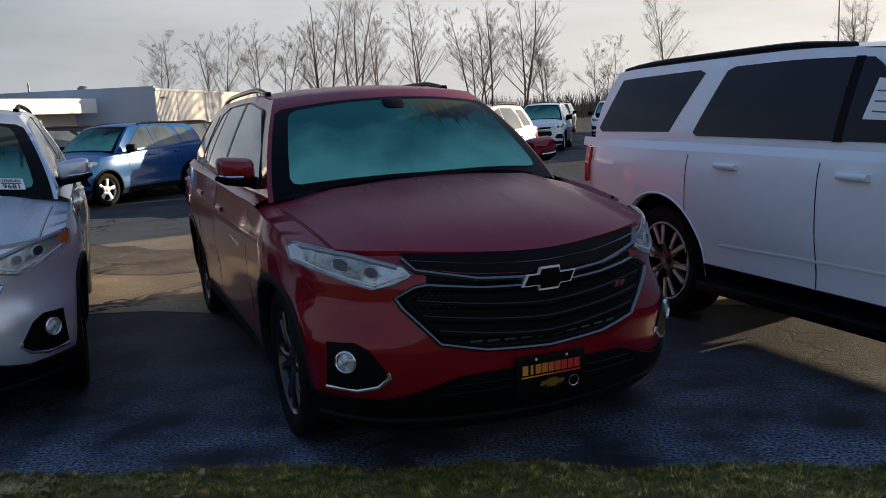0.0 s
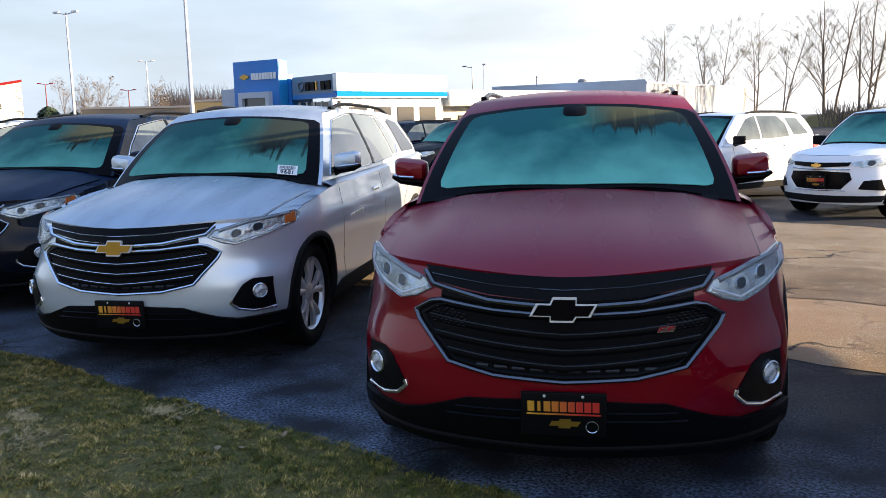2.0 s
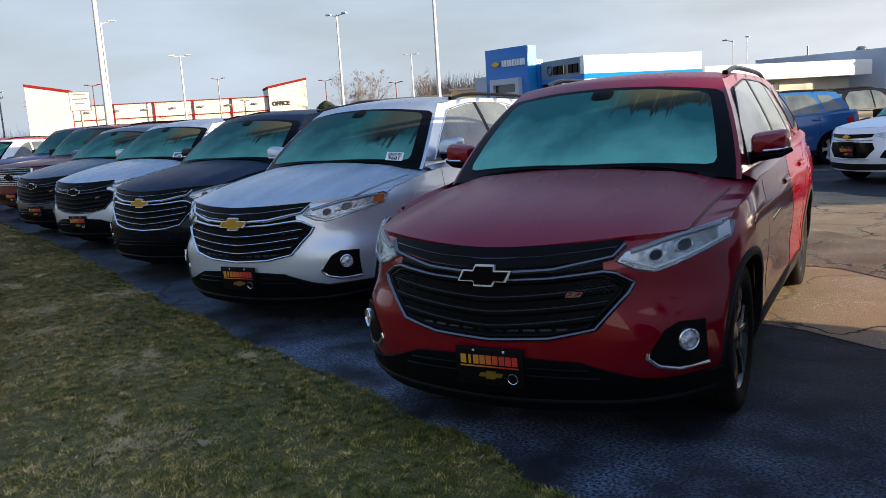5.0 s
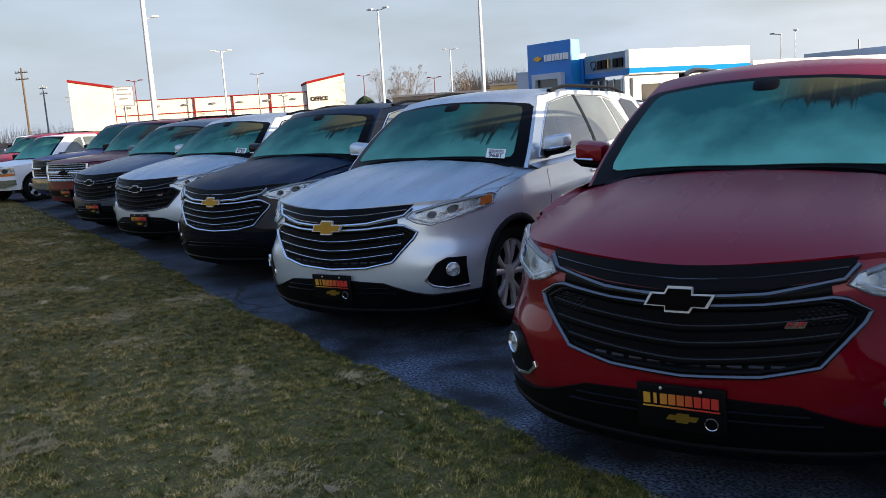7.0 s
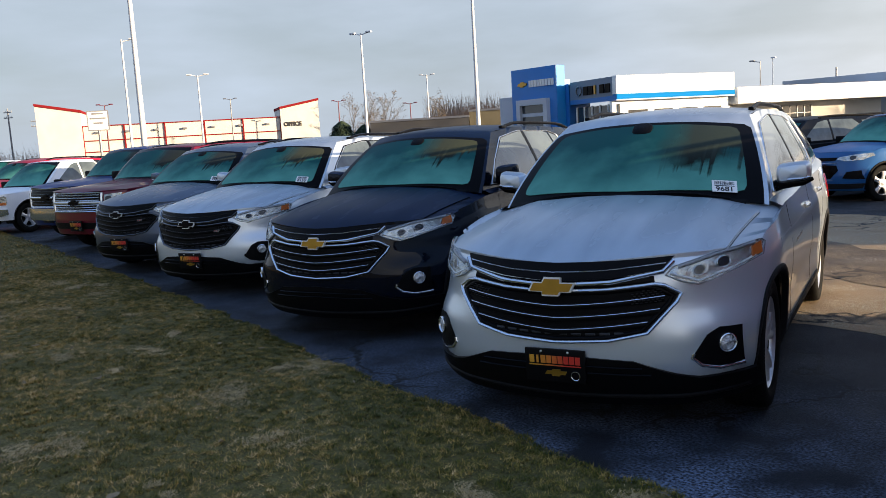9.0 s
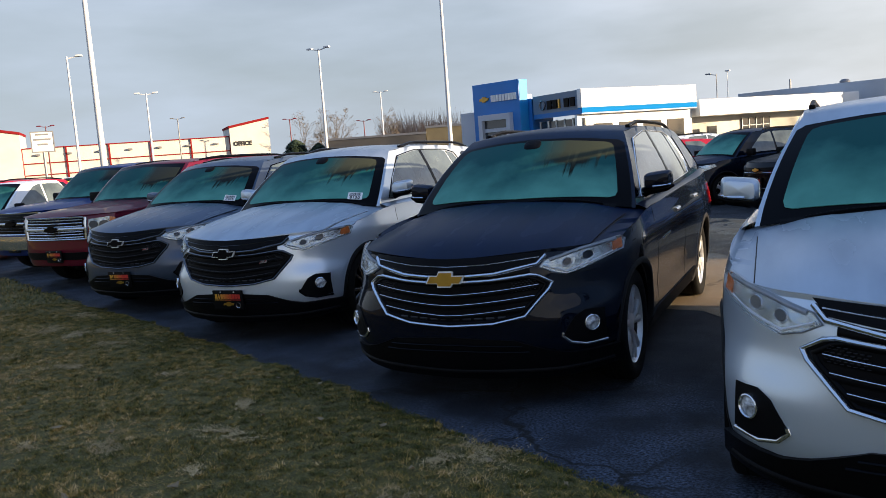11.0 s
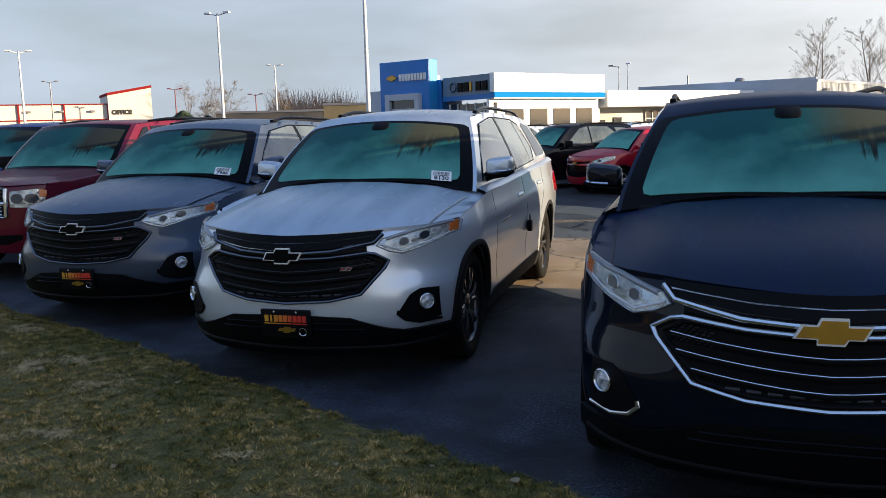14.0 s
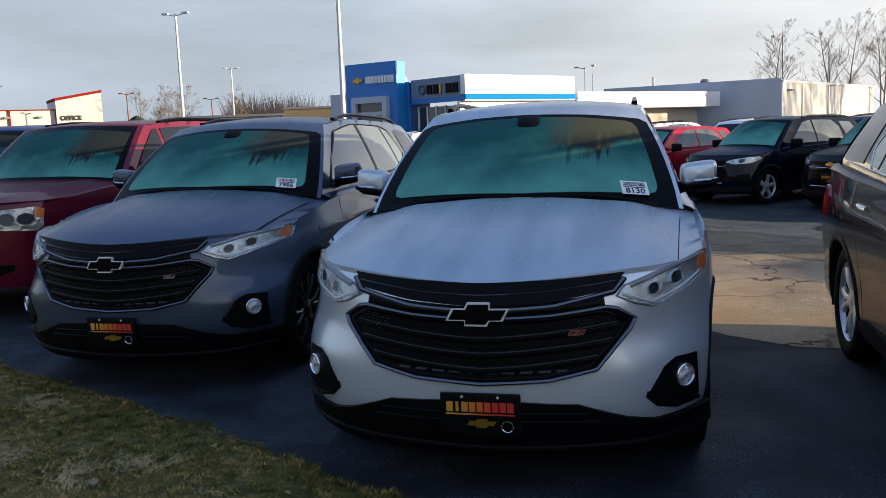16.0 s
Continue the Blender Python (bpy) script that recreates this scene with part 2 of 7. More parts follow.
CLADDING = material("dark_cladding", (0.011, 0.011, 0.012), rough=0.65, spec=0.15, grain=0.3, grain_scale=200, bump=0.1, bump_scale=300)
RUBBER = material("tyre_rubber", (0.005, 0.005, 0.005), rough=0.75, spec=0.12, patch=0.35, patch_scale=6.0, tint=(0.018, 0.016, 0.014), bump=0.2, bump_scale=90)
ALLOY = material("alloy_rim", (0.62, 0.63, 0.65), rough=0.36, metal=0.65, grain=0.2, grain_scale=60)
DARKALLOY = material("black_rim", (0.02, 0.02, 0.021), rough=0.25, metal=0.3, coat=0.4)
TINT = material("tinted_glass", (0.012, 0.014, 0.022), rough=0.05, spec=0.25)
FOGGED = material("fogged_glass", (0.10, 0.125, 0.13), rough=0.16, spec=0.8, coat=0.6, patch=0.8, patch_scale=3.0, tint=(0.035, 0.045, 0.05))
LENS = material("clear_lens", (0.96, 0.98, 1.0), rough=0.03, transmission=1.0, ior=1.2)
REFLECTOR = material("lamp_reflector", (0.66, 0.69, 0.67), rough=0.20, metal=0.75, patch=0.85, patch_scale=7.0, tint=(0.10, 0.11, 0.11), bump=1.0, bump_scale=16)
LAMPGREY = material("lamp_bezel", (0.30, 0.31, 0.33), rough=0.3, metal=0.5)
FOGLENS = material("fog_lens", (0.88, 0.90, 0.93), rough=0.2, metal=0.45, patch=0.85, patch_scale=26, tint=(0.10, 0.11, 0.13), bump=1.0, bump_scale=40)
PROJECTOR = material("projector_lens", (0.035, 0.04, 0.05), rough=0.06, metal=0.0, spec=0.6)
LAMPWHITE = material("lamp_white", (0.80, 0.82, 0.85), rough=0.25)
AMBER = material("amber_lens", (0.62, 0.15, 0.025), rough=0.2, coat=0.5)
TAILRED = material("tail_lens", (0.42, 0.01, 0.015), rough=0.12, coat=0.6)
PAPER = material("paper_white", (0.80, 0.80, 0.78), rough=0.6, grain=0.05, grain_scale=30)
INK = material("black_ink", (0.015, 0.015, 0.018), rough=0.6)
SATINBLACK = material("satin_black", (0.030, 0.031, 0.035), rough=0.35, spec=0.3)
FRIT = material("black_glass_border", (0.003, 0.003, 0.004), rough=0.35, spec=0.05)
BARREL = material("wheel_barrel", (0.035, 0.034, 0.033), rough=0.6, metal=0.4, patch=0.4, patch_scale=9)
PLATEBLACK = material("plate_black", (0.004, 0.004, 0.005), rough=0.35, spec=0.15)


def plate_letter_material():
    """Letters printed in a blend from yellow to red-orange across the plate."""
    m = bpy.data.materials.new("plate_letters")
    m.use_nodes = True
    nt, b = m.node_tree, m.node_tree.nodes["Principled BSDF"]
    tc, sep, mr = nt.nodes.new("ShaderNodeTexCoord"), nt.nodes.new("ShaderNodeSeparateXYZ"), nt.nodes.new("ShaderNodeMapRange")
    ramp = nt.nodes.new("ShaderNodeValToRGB")
    ramp.color_ramp.elements[0].color, ramp.color_ramp.elements[1].color = (0.62, 0.30, 0.03, 1), (0.55, 0.035, 0.022, 1)
    mr.inputs["From Min"].default_value, mr.inputs["From Max"].default_value = -0.12, 0.06
    nt.links.new(tc.outputs["Object"], sep.inputs["Vector"])
    nt.links.new(sep.outputs["X"], mr.inputs["Value"])
    nt.links.new(mr.outputs["Result"], ramp.inputs["Fac"])
    nt.links.new(ramp.outputs["Color"], b.inputs["Base Color"])
    b.inputs["Roughness"].default_value = 0.4
    return m


PLATELETTER = plate_letter_material()
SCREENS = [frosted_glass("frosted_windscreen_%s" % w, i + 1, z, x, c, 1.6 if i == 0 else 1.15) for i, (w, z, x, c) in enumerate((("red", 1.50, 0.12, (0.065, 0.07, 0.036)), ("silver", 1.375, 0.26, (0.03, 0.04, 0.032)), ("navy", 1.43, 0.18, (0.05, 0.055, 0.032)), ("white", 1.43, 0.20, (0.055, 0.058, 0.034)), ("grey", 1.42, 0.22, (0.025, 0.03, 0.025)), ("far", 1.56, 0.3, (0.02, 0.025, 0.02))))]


# ---- mesh helpers ----
def mesh_from(verts, faces, name):
    me = bpy.data.meshes.new(name)
    me.from_pydata([tuple(v) for v in verts], [], faces)
    me.update()
    return me


def smooth(me, angle=40):
    for p in me.polygons:
        p.use_smooth = True
    me.set_sharp_from_angle(angle=radians(angle))
    return me


def link(name, me, mat, parent=None, label="", angle=40):
    """One mesh object under a thing or under a part."""
    if isinstance(me, bmesh.types.BMesh):
        data = bpy.data.meshes.new(name)
        me.to_mesh(data)
        me.free()
        me = data
    smooth(me, angle)
    if not me.materials:
        me.materials.append(mat)
    ob = new(name, me)
    ob.parent = parent
    if label:
        ob["label"] = label
    return ob


def part(name, me, mat, parent, label="", angle=40):
    return link(name, me, mat, parent, label, angle)


def root(name, m, label, category, group=""):
    ob = new(name)
    ob.empty_display_size = 0.3
    ob.matrix_world = m
    return tagged(ob, label, category, group)


def grid_mesh(fn, us, vs, flip=False):
    """Verts and faces of fn(u, v) over us x vs."""
    verts = [fn(u, v) for v in vs for u in us]
    n = len(us)
    faces = []
    for j in range(len(vs) - 1):
        for i in range(n - 1):
            q = (j * n + i, j * n + i + 1, (j + 1) * n + i + 1, (j + 1) * n + i)
            faces.append(q[::-1] if flip else q)
    return verts, faces


def box(bm, x0, x1, y0, y1, z0, z1, bevel=0.0, m=None):
    r = bmesh.ops.create_cube(bm, size=1.0)
    vs = r["verts"]
    bmesh.ops.scale(bm, vec=(x1 - x0, y1 - y0, z1 - z0), verts=vs)
    bmesh.ops.translate(bm, vec=((x0 + x1) / 2, (y0 + y1) / 2, (z0 + z1) / 2), verts=vs)
    if bevel:
        es = list({e for v in vs for e in v.link_edges})
        r2 = bmesh.ops.bevel(bm, geom=es, offset=bevel, segments=2, affect="EDGES", profile=0.6)
        vs = list({v for v in r2["verts"]} | {v for v in vs if v.is_valid})
    if m is not None:
        bmesh.ops.transform(bm, matrix=m, verts=[v for v in vs if v.is_valid])
    return bm


def box_mesh(*args, **kw):
    return box(bmesh.new(), *args, **kw)


def tube(path, r, sides=8, cap=True):
    """A round tube along a list of points; r is one radius or one for each point."""
    pts = [Vector(p) for p in path]
    rs = r if isinstance(r, (list, tuple)) else [r] * len(pts)
    verts, faces = [], []
    for i, p in enumerate(pts):
        d = (pts[min(i + 1, len(pts) - 1)] - pts[max(i - 1, 0)]).normalized()
        a = d.cross(Vector((0, 0, 1)) if abs(d.z) < 0.9 else Vector((1, 0, 0))).normalized()
        b = d.cross(a)
        for k in range(sides):
            t = 2 * math.pi * k / sides
            verts.append(p + (a * math.cos(t) + b * math.sin(t)) * rs[i])
    for i in range(len(pts) - 1):
        for k in range(sides):
            k2 = (k + 1) % sides
            faces.append((i * sides + k, i * sides + k2, (i + 1) * sides + k2, (i + 1) * sides + k))
    if cap:
        faces.append(tuple(range(sides))[::-1])
        faces.append(tuple((len(pts) - 1) * sides + k for k in range(sides)))
    return verts, faces


def lathe(profile, sides=40, axis="x"):
    """Turns a profile of (along, radius) about the x axis."""
    verts, faces = [], []
    n = len(profile)
    for k in range(sides):
        t = 2 * math.pi * k / sides
        for a, r in profile:
            verts.append((a, r * math.cos(t), r * math.sin(t)))
    for k in range(sides):
        k2 = (k + 1) % sides
        for i in range(n - 1):
            faces.append((k * n + i, k * n + i + 1, k2 * n + i + 1, k2 * n + i))
    return verts, faces


def patch(poly, fn, out=0.004, deep=0.012, step=0.06):
    """A plate cut to the outline poly (in the surface's own two coordinates), laid on fn(u, v) -> (point, outward), out above it, its rim going deep below."""
    bm = bmesh.new()
    bm.faces.new([bm.verts.new((u, v, 0)) for u, v in poly])
    us, vs = [p[0] for p in poly], [p[1] for p in poly]
    for lo, hi, ax in ((min(us), max(us), 0), (min(vs), max(vs), 1)):
        k = max(1, int((hi - lo) / step))
        for i in range(1, k):
            c = [0, 0, 0]
            c[ax] = lo + (hi - lo) * i / k
            nrm = [0, 0, 0]
            nrm[ax] = 1
            bmesh.ops.bisect_plane(bm, geom=bm.verts[:] + bm.edges[:] + bm.faces[:], plane_co=c, plane_no=nrm, dist=1e-5)
    edge = [e for e in bm.edges if e.is_boundary]
    r = bmesh.ops.extrude_edge_only(bm, edges=edge)
    low = {v for v in r["geom"] if isinstance(v, bmesh.types.BMVert)}
    for v in bm.verts:
        p, n = fn(v.co.x, v.co.y)
        v.co = Vector(p) + Vector(n) * (-deep if v in low else out)
    bmesh.ops.recalc_face_normals(bm, faces=bm.faces[:])
    return bm


def ribbon(path, width, fn, out=0.01, deep=0.004, closed=False, join=None):
    """A bar of that width along a 2D path on the surface fn, standing out by out; slightly chamfered."""
    bm = join or bmesh.new()
    pts = [Vector((p[0], p[1])) for p in path]
    fine = []
    n = len(pts)
    for i in range(n if closed else n - 1):
        a, b = pts[i], pts[(i + 1) % n]
        k = max(1, int((b - a).length / 0.07))
        fine += [a.lerp(b, j / k) for j in range(k)]
    if not closed:
        fine.append(pts[-1])
    n = len(fine)
    rings = []
    for i, p in enumerate(fine):
        a, b = fine[(i - 1) % n if closed else max(i - 1, 0)], fine[(i + 1) % n if closed else min(i + 1, n - 1)]
        d1, d2 = (p - a), (b - p)
        d = ((d1.normalized() if d1.length else d2.normalized()) + (d2.normalized() if d2.length else d1.normalized()))
        d = d.normalized() if d.length else Vector((1, 0))
        nr = Vector((-d.y, d.x))
        ring = []
        for s, h in ((-0.5, -deep), (-0.5, out * 0.35), (-0.32, out * 0.8), (0.0, out), (0.32, out * 0.8), (0.5, out * 0.35), (0.5, -deep)):
            q = p + nr * (width * s)
            c, nn = fn(q.x, q.y)
            ring.append(bm.verts.new(Vector(c) + Vector(nn) * h))
        rings.append(ring)
    for i in range(n if closed else n - 1):
        r1, r2 = rings[i], rings[(i + 1) % n]
        for k in range(6):
            bm.faces.new((r1[k], r1[k + 1], r2[k + 1], r2[k]))
    if not closed:
        bm.faces.new(rings[0][::-1])
        bm.faces.new(rings[-1])
    bmesh.ops.recalc_face_normals(bm, faces=bm.faces[:])
    return bm


def text_mesh(body, size, extrude=0.002, bold=0.0, space=1.0):
    """Lettering as a mesh: x to the right, y up, centred."""
    cu = bpy.data.curves.new("lettering", "FONT")
    cu.body, cu.size, cu.extrude, cu.offset, cu.space_character = body, size, extrude, bold, space
    cu.align_x, cu.align_y = "CENTER", "CENTER"
    ob = bpy.data.objects.new("lettering", cu)
    scene.collection.objects.link(ob)
    me = bpy.data.meshes.new_from_object(ob.evaluated_get(bpy.context.evaluated_depsgraph_get()))
    bpy.data.objects.remove(ob)
    bpy.data.curves.remove(cu)
    return me


# ---- cars ----
# A car stands with its nose at y = 0, its length along +y and the viewer's right (facing its nose) along +x.
MIDSUV = dict(L=5.15, W=0.995, bottom=0.23, nose=[(0.15, 0.16), (0.30, 0.05), (0.45, 0.0), (0.62, 0.0), (0.845, 0.0), (0.94, 0.03), (1.02, 0.09), (1.2, 0.22)],
              na=0.45, nb=0.45, hood=[(0.0, 0.915), (0.05, 0.948), (0.15, 0.998), (0.3, 1.048), (0.5, 1.094), (0.8, 1.146), (1.25, 1.205), (1.6, 1.24)], drop=0.135, edge=0.935,
              shoulder=[(0.5, 0.99), (0.9, 1.045), (1.4, 1.105), (2.2, 1.13), (3.6, 1.175), (4.6, 1.20), (5.2, 1.20)],
              cowl=(1.20, 1.40), belt=[(1.2, 1.13), (1.5, 1.14), (3.5, 1.195), (5.0, 1.235)], cab_w=0.90, cab_rear=4.98,
              roof_z=[(1.9, 1.635), (2.2, 1.685), (2.8, 1.715), (3.8, 1.700), (4.6, 1.655), (4.9, 1.62)], roof_w=0.665, roof_front=(1.98, 2.13), roof_rear=4.72, crown=0.055,
              hubs=(0.94, 4.035), tyre=0.375, rim=0.262, tread=0.25, arch=0.422, scoop=0.018, taper=0.07, tall=1.0, square=0.68)


class Shell:
    """The surfaces of one kind of car, as functions."""
    FLANK = [(0.2, 0.905), (0.34, 0.965), (0.55, 0.99), (0.80, 1.0), (0.93, 0.992), (1.05, 0.965), (1.25, 0.93)]

    def __init__(self, p):
        self.L, self.W, self.bottom, self.nose, self.na, self.nb = p["L"], p["W"], p["bottom"], p["nose"], p["na"], p["nb"]
        self.hood, self.drop, self.edge, self.shoulder = p["hood"], p["drop"], p["edge"], p["shoulder"]
        self.cowl, self.belt, self.cab_w, self.cab_rear = p["cowl"], p["belt"], p["cab_w"], p["cab_rear"]
        self.roof_z, self.roof_w, self.roof_front, self.roof_rear, self.crown = p["roof_z"], p["roof_w"], p["roof_front"], p["roof_rear"], p["crown"]
        self.hubs, self.tyre, self.rim, self.tread, self.arch = p["hubs"], p["tyre"], p["rim"], p["tread"], p["arch"]
        self.taper, self.tall, self.scoop = p["taper"], p["tall"], p.get("scoop", 0.0)
        self.square, self.lip = p.get("square", 1.0), p.get("lip", 0.042)

    def t(self, table, x):
        """A smooth, monotone curve through the rows of a table."""
        if x <= table[0][0]:
            return table[0][1]
        if x >= table[-1][0]:
            return table[-1][1]
        i = 0
        while table[i + 1][0] < x:
            i += 1

        def slope(j):
            return (table[j + 1][1] - table[j][1]) / (table[j + 1][0] - table[j][0])

        def tangent(j):
            if j == 0 or j == len(table) - 1:
                return slope(min(j, len(table) - 2))
            a, b = slope(j - 1), slope(j)
            return 0.0 if a * b <= 0 else 2 * a * b / (a + b)
        (x0, y0), (x1, y1) = table[i], table[i + 1]
        h = x1 - x0
        u = (x - x0) / h
        return (y0 * (1 + 2 * u) * (1 - u) ** 2 + h * tangent(i) * u * (1 - u) ** 2 + y1 * u * u * (3 - 2 * u) + h * tangent(i + 1) * u * u * (u - 1))

    def front_y(self, x, z):
        s = abs(x) / self.W
        # hollow below the lamps, with a ridge under it
        edge = min(1.0, max(0.0, (s - 0.58) / 0.14))
        edge = edge * edge * (3 - 2 * edge)
        hollow = self.scoop * edge * (math.exp(-((z - 0.73) / 0.085) ** 2) - 0.35 * math.exp(-((z - 0.61) / 0.06) ** 2))
        # the bumper's corners stand further forward than the lamps above them
        u = min(1.0, max(0.0, (z * self.tall - 0.52) / 0.38))
        k = self.square + (1 - self.square) * u * u * (3 - 2 * u)
        return self.t(self.nose, z) + (self.na * s * s + self.nb * s ** 8) * k + hollow

    def hood_z(self, x, y):
        s = abs(x) / (self.edge * self.W)
        return self.t(self.hood, y) - self.drop * s ** 2.4 + 0.012 * math.exp(-((s - 0.62) / 0.10) ** 2) * min(1, max(0, (y - 0.1) / 0.4))

    def corner(self, z):
        return self.front_y(0.95 * self.W, z)

    def plan_w(self, y, z):
        y0, yc = self.corner(0.9), self.corner(z)
        if y < yc:
            lo, hi = 0.0, 0.95 * self.W
            for _ in range(18):
                mid = (lo + hi) / 2
                lo, hi = (mid, hi) if self.front_y(mid, z) < y else (lo, mid)
            return lo
        if y < y0 + 0.5:
            y = y0 + 0.5 * (y - yc) / (y0 + 0.5 - yc)
        a = min(1.0, max(0.0, (y - y0) / 0.45))
        b = min(1.0, max(0.0, (self.L - 0.15 - y) / 1.0))
        return self.W * (0.95 + 0.05 * math.sin(a * math.pi / 2)) * (0.945 + 0.055 * math.sin(b * math.pi / 2))

    def side_f(self, z):
        return self.t(self.FLANK, z * self.tall)

    def side_x(self, y, z):
        # flared over the wheels, hollow along the lower doors
        flare = sum(0.012 * math.exp(-((y - h) / 0.45) ** 2) for h in self.hubs)
        mid = -0.016 * math.exp(-((z - 0.56) / 0.12) ** 2) * (1 - min(1, sum(math.exp(-((y - h) / 0.5) ** 2) for h in self.hubs)))
        return self.plan_w(y, z) * self.side_f(z) + flare + mid

    # each surface gives a place and its outward direction
    def on_front(self, x, z):
        e = 0.004
        fx = (self.front_y(x + e, z) - self.front_y(x - e, z)) / (2 * e)
        fz = (self.front_y(x, z + e) - self.front_y(x, z - e)) / (2 * e)
        return Vector((x, self.front_y(x, z), z)), Vector((fx, -1, fz)).normalized()

    def on_side(self, sign):
        def fn(y, z):
            e = 0.01
            dy = (self.side_x(y + e, z) - self.side_x(y - e, z)) / (2 * e)
            dz = (self.side_x(y, z + e) - self.side_x(y, z - e)) / (2 * e)
            return Vector((sign * self.side_x(y, z), y, z)), Vector((sign, -dy, -dz)).normalized()
        return fn

    def on_hood(self, x, y):
        e = 0.01
        hx = (self.hood_z(x + e, y) - self.hood_z(x - e, y)) / (2 * e)
        hy = (self.hood_z(x, y + e) - self.hood_z(x, y - e)) / (2 * e)
        return Vector((x, y, self.hood_z(x, y))), Vector((-hx, -hy, 1)).normalized()

    def cab_x(self, y, v):
        taper = 1 - self.taper * min(1, max(0, (y - 3.2) / max(0.1, self.cab_rear - 3.2))) ** 2
        lean = 1 - 0.03 * min(1, max(0, (2.2 - y) / 0.8))
        return (self.cab_w + (self.roof_w - self.cab_w) * max(v, 0.0) ** 1.25) * taper * lean

    def cab_z(self, y, v):
        b, r = self.t(self.belt, y), self.t(self.roof_z, y)
        return b + (r - b) * v

    def on_cab(self, sign):
        def raw(y, v):
            return Vector((sign * self.cab_x(y, v), y, self.cab_z(y, v)))

        def fn(y, v):
            a, b = raw(y + 0.01, v) - raw(y - 0.01, v), raw(y, v + 0.01) - raw(y, v - 0.01)
            n = a.cross(b).normalized() * sign
            if n.x * sign < 0:
                n = -n
            return raw(y, v), n
        return fn

    def screen(self, s, v):
        """The windscreen: s from -1 to 1 across, v from the cowl to the roof."""
        y0 = self.cowl[0] + (self.cowl[1] - self.cowl[0]) * abs(s) ** 2.2
        y1 = self.roof_front[0] + (self.roof_front[1] - self.roof_front[0]) * abs(s) ** 2.2
        z0 = self.hood_z(0, self.cowl[0]) - 0.015 - 0.065 * abs(s) ** 2.4
        z1 = self.t(self.roof_z, y1) + self.crown * (1 - s * s)
        x = s * (self.cab_w + (self.roof_w - self.cab_w) * max(v, 0.0) ** 1.25) * (0.988 - 0.012 * (1 - v))
        bulge = 0.035 * math.sin(math.pi * v)
        return Vector((x, y0 + (y1 - y0) * v - 0.3 * bulge, z0 + (z1 - z0) * v + bulge * 0.9))

    def on_screen(self, s, v):
        a, b = self.screen(s + 0.01, v) - self.screen(s - 0.01, v), self.screen(s, v + 0.01) - self.screen(s, v - 0.01)
        n = a.cross(b).normalized()
        return self.screen(s, v), (n if n.y < 0 else -n)

    def back(self, s, v):
        y0, y1 = self.cab_rear - 0.16 * s ** 4, self.roof_rear - 0.10 * s ** 4
        z0 = self.t(self.belt, self.cab_rear)
        z1 = self.t(self.roof_z, y1) + self.crown * 0.6 * (1 - s * s)
        return Vector((s * self.cab_x(y0 + (y1 - y0) * v, v), y0 + (y1 - y0) * v + 0.05 * math.sin(math.pi * v), z0 + (z1 - z0) * v))

    def on_back(self, s, v):
        a, b = self.back(s + 0.01, v) - self.back(s - 0.01, v), self.back(s, v + 0.01) - self.back(s, v - 0.01)
        n = a.cross(b).normalized()
        return self.back(s, v), (n if n.y > 0 else -n)


def mirrored(verts, faces):
    n = len(verts)
    v2 = [tuple(v) for v in verts] + [(-v[0], v[1], v[2]) for v in verts]
    return v2, faces + [tuple(i + n for i in f[::-1]) for f in faces]


def welded(verts, faces, dist=0.002):
    bm = bmesh.new()
    vs = [bm.verts.new(v) for v in verts]
    for f in faces:
        try:
            bm.faces.new([vs[i] for i in f])
        except ValueError:
            pass
    bmesh.ops.remove_doubles(bm, verts=bm.verts[:], dist=dist)
    bmesh.ops.recalc_face_normals(bm, faces=bm.faces[:])
    return bm


